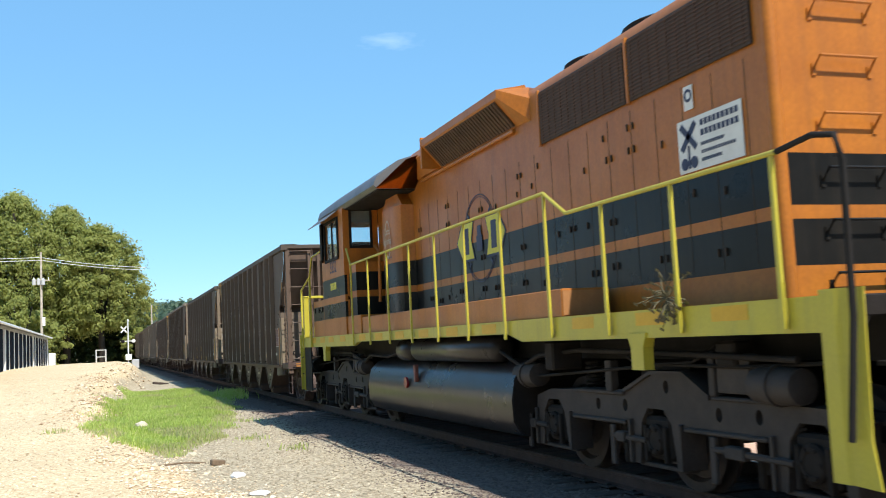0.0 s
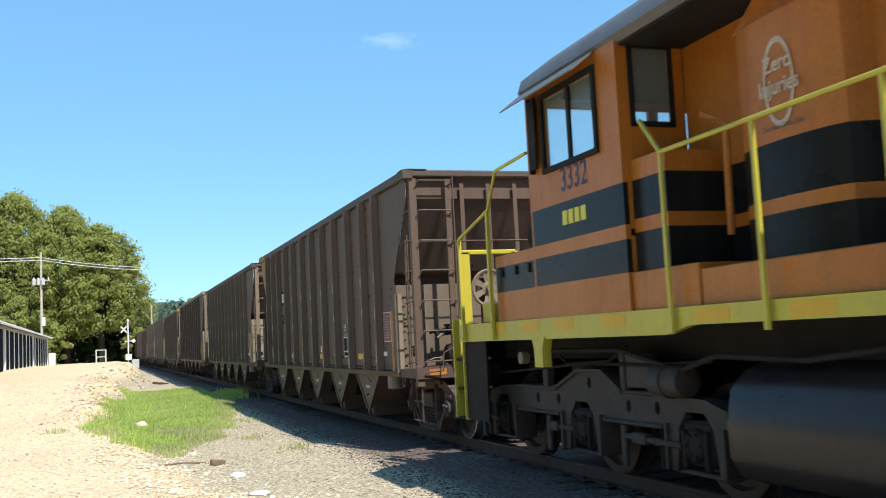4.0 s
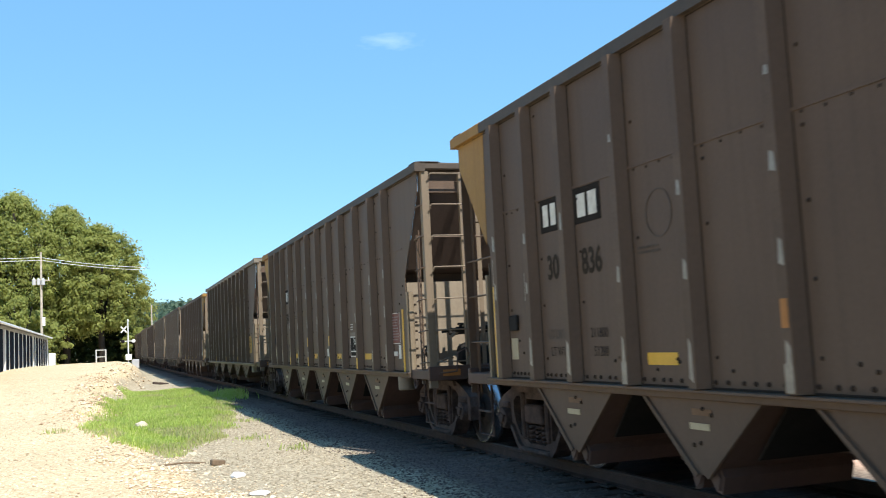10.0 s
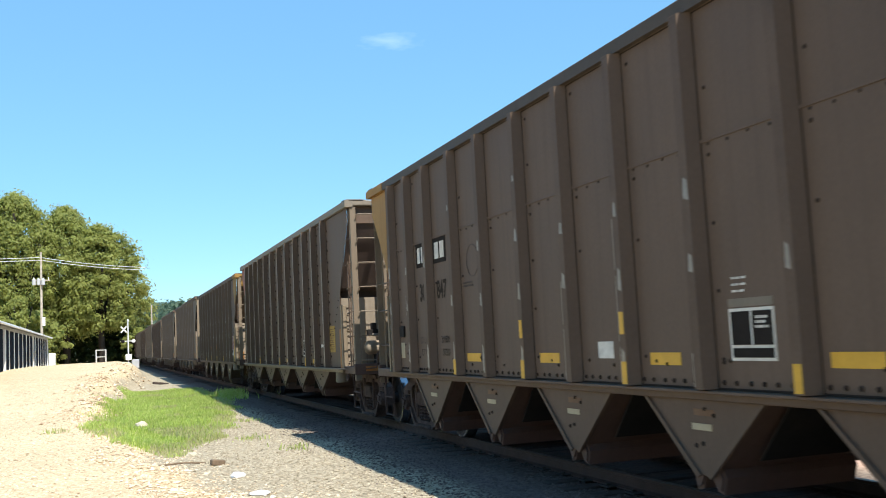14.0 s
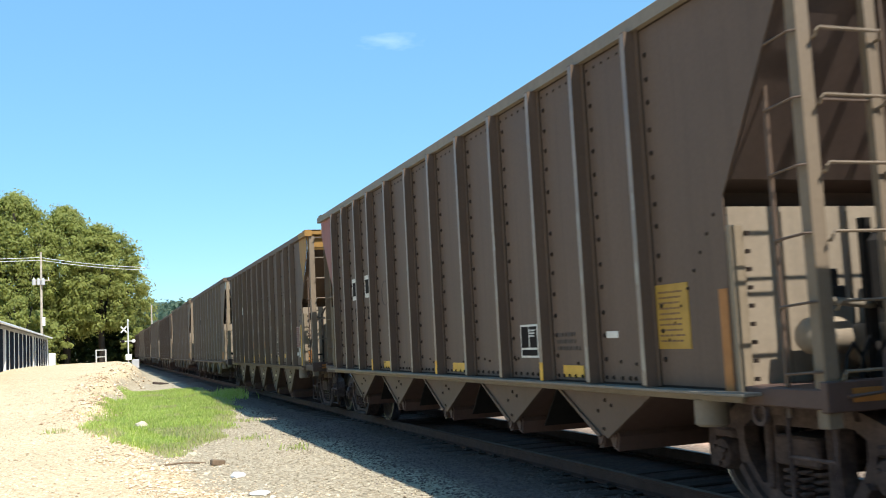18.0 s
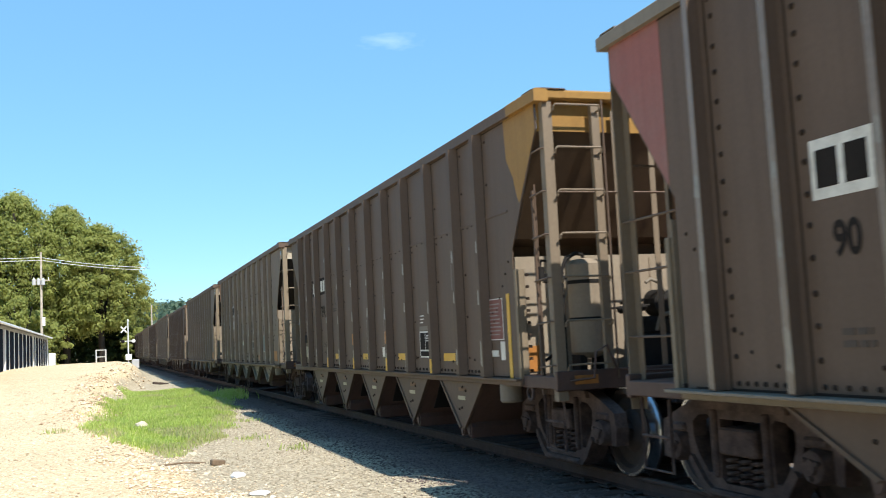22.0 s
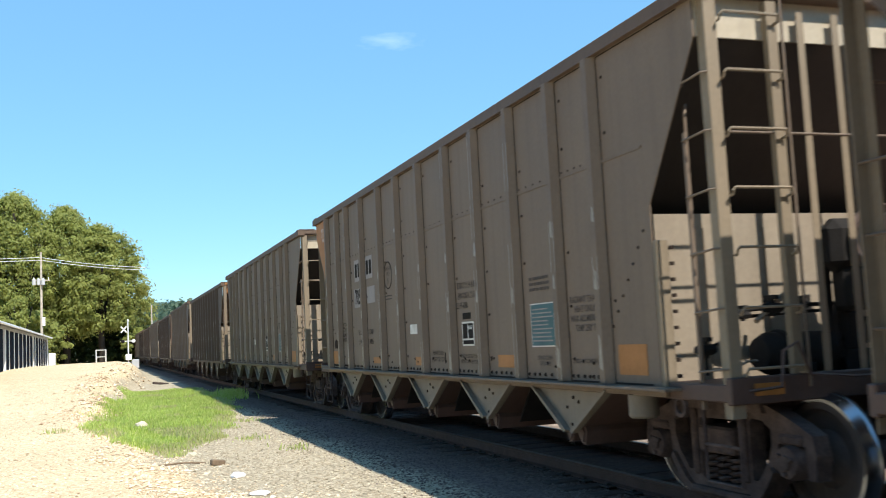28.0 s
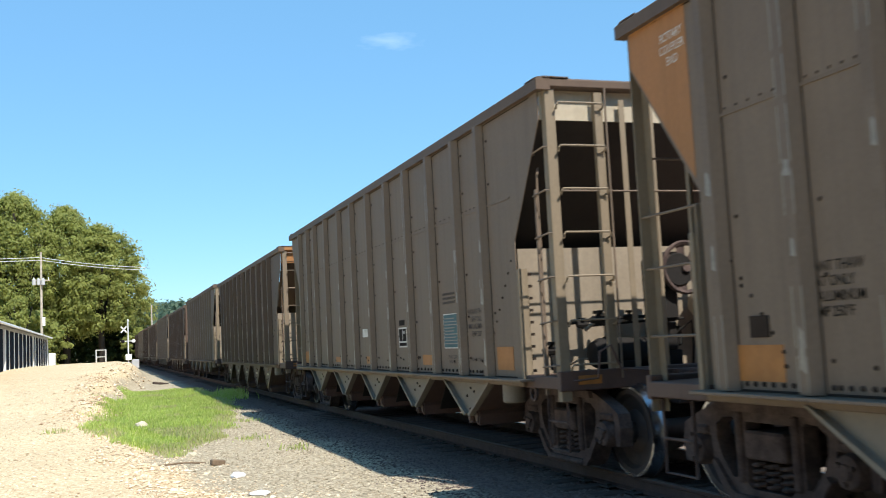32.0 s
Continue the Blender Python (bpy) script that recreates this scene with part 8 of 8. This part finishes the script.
def stone(mb, x, y, r, rnd, z=None):
    z = ground_height(x, y) if z is None else z
    q = Matrix.Rotation(rnd.uniform(0, math.tau), 3, "Z")
    sx, sy, sz = r * rnd.uniform(0.7, 1.3), r * rnd.uniform(0.7, 1.3), r * rnd.uniform(0.45, 0.9)
    vs = []
    for d in ((1, 0, 0), (0, 1, 0), (-1, 0, 0), (0, -1, 0)):
        v = q @ Vector((d[0] * sx * rnd.uniform(0.8, 1.2), d[1] * sy * rnd.uniform(0.8, 1.2), rnd.uniform(-0.2, 0.3) * sz))
        vs.append((x + v.x, y + v.y, z + v.z + sz * 0.2))
    v = q @ Vector((rnd.uniform(-0.4, 0.4) * sx, rnd.uniform(-0.4, 0.4) * sy, 0))
    v2 = q @ Vector((rnd.uniform(-0.4, 0.4) * sx, rnd.uniform(-0.4, 0.4) * sy, 0))
    vs += [(x + v.x, y + v.y, z + sz * rnd.uniform(0.8, 1.1)), (x + v2.x, y + v2.y, z + sz * rnd.uniform(0.6, 1.0)), (x, y, z - sz * 0.4)]
    mb.add(vs, [(0, 1, 4), (1, 5, 4), (1, 2, 5), (2, 3, 5), (3, 4, 5), (3, 0, 4), (0, 6, 1), (1, 6, 2), (2, 6, 3), (3, 6, 0)])


def stone_material(name, a, b, c):
    mat = leaf_material(name, a, b, c)
    nodes, links = mat.node_tree.nodes, mat.node_tree.links
    links.new(nodes["Principled BSDF"].outputs[0], nodes["Material Output"].inputs["Surface"])
    nodes["Principled BSDF"].inputs["Roughness"].default_value = 0.9
    return mat


ST_GREY = stone_material("grey_gravel_stones", (0.28, 0.235, 0.165), (0.40, 0.34, 0.245), (0.56, 0.49, 0.365))
ST_TAN = stone_material("tan_gravel_stones", (0.40, 0.29, 0.18), (0.60, 0.47, 0.32), (0.78, 0.68, 0.52))
ST_DARK = stone_material("shade_dark_stones", (0.095, 0.070, 0.062), (0.130, 0.098, 0.086), (0.175, 0.137, 0.120))
ST_CLAY = stone_material("orange_clay_clods", (0.36, 0.24, 0.14), (0.50, 0.35, 0.21), (0.62, 0.46, 0.30))
sg_, stn, sdk, scl = Mesh(), Mesh(), Mesh(), Mesh()
rnd = random.Random(21)
for k in range(56000):
    y = 8.0 + 34 * rnd.random() ** 1.7
    x = rnd.uniform(-0.5 - 0.12 * y, 5.0)
    tan = x < lot_edge(y) + 0.3 + rnd.gauss(0, 0.45)
    bank = abs(x - lot_edge(y) - 0.3) < 0.9
    if tan and not bank and rnd.random() < 0.6:
        continue
    r = rnd.uniform(0.009, 0.022) * (1 + 0.6 * (rnd.random() < 0.08)) * (1.35 if bank and tan else 1)
    if in_patch(x, y) > 0.35 and rnd.random() < 0.9:
        continue
    # stones within the train's shadow take a darkened gravel colour
    if x > 3.4 + rnd.gauss(0, 0.2):
        stone(sdk, x, y, r, rnd)
        continue
    stone(stn if tan else sg_, x, y, r, rnd)
for k in range(150):
    y = rnd.uniform(18, 45)
    x = lot_edge(y) - 0.35 + rnd.gauss(0, 0.35)
    stone(scl, x, y, rnd.uniform(0.02, 0.07), rnd)
for k in range(700):
    y = rnd.uniform(22, 62)
    x = lot_edge(y) + rnd.gauss(0.3, 0.4)
    stone(stn, x, y, rnd.uniform(0.03, 0.09), rnd)
thing("grey_gravel", "loose grey gravel stones along the track", "gravel", kind="stuff", mb=sg_, mat=ST_GREY)
thing("cinder_gravel", "loose gravel stones beside the rails, darkened for the train's shadow", "gravel", kind="stuff", mb=sdk, mat=ST_DARK)
thing("clay_clods", "orange-brown clay clods on the bank beside the lot", "soil", kind="stuff", mb=scl, mat=ST_CLAY)
thing("tan_gravel", "loose tan gravel stones of the lot", "gravel", kind="stuff", mb=stn, mat=ST_TAN)


def rock(name, label, x, y, r, mat, seed, squash=0.7):
    bm = bmesh.new()
    bmesh.ops.create_icosphere(bm, subdivisions=2, radius=r)
    for v in bm.verts:
        k = 1 + 0.35 * noise.noise(v.co / r * 1.3 + Vector((seed, 0, 0)))
        v.co = Vector((v.co.x * k, v.co.y * k, v.co.z * k * squash))
    mb = Mesh().add([v.co[:] for v in bm.verts], [[v.index for v in f.verts] for f in bm.faces])
    bm.free()
    return thing(name, label, "rock", pose(x, y, ground_height(x, y) + r * squash * 0.55), mb=mb, mat=mat)


PALE = material("pale_limestone", (0.55, 0.49, 0.37), 0.9, vary=0.2, scale=9, fine=50, bump=0.4)
rock("rock", "pale limestone rock lying in the grass", 0.75, 22.9, 0.145, PALE, 3, 0.8)
rock("rock", "pale flat stone on the gravel", 1.3, 16.4, 0.09, PALE, 5, 0.5)
PLASTIC = material("white_plastic", (0.75, 0.76, 0.78), 0.4, vary=0.08, bump=0.02)
rock("litter", "crumpled white plastic scrap on the gravel", 1.65, 13.4, 0.10, PLASTIC, 9, 0.45)
rock("litter", "crumpled white plastic scrap near the lot's edge", 1.66, 11.45, 0.12, PLASTIC, 14, 0.3)
WOODC = material("weathered_wood_scrap", (0.20, 0.14, 0.09), 0.9, vary=0.35, scale=8, bump=0.4)
thing("wood_block", "short weathered wooden block on the gravel", "wood block", pose(1.53, 14.7, ground_height(1.53, 14.7) + 0.04, 0, 8, 12), mb=Mesh().box(-0.10, 0.10, -0.06, 0.06, -0.045, 0.035, 0.012), mat=WOODC)
thing("stick", "thin dark stick on the gravel", "stick", pose(1.1, 15.0, ground_height(1.1, 15.0) + 0.02, 0, 3, 14), mb=Mesh().tube([(-0.4, 0, 0), (0, 0.03, 0.02), (0.3, 0, 0.0)], 0.014, 6), mat=WOODC)
thing("old_tie", "broken dark timber tie lying on the ballast", "timber", pose(2.75, 53, ground_height(2.75, 53) + 0.05, 3, 8, 24), mb=Mesh().box(-0.45, 0.4, -0.09, 0.09, -0.06, 0.06, 0.02), mat=TIE_WOOD)


def motions():
    """The train rolls in, and every wheelset turns with the way it has gone."""
    for ob, start in MOVERS:
        walk(ob, [(t, pose(TRACK_X, start - s, RAIL_TOP)) for t, s in TRAVEL])
    steps = 165
    times = [32.0 * i / steps for i in range(steps + 1)]
    ts, ss = [t for t, s in TRAVEL], [s for t, s in TRAVEL]
    way = [float(np.interp(t, ts, ss)) for t in times]
    for ws, rest, r in TURNERS:
        walk(ws, [(t, rest @ Matrix.Rotation(s / r, 4, "X")) for t, s in zip(times, way)])


motions()
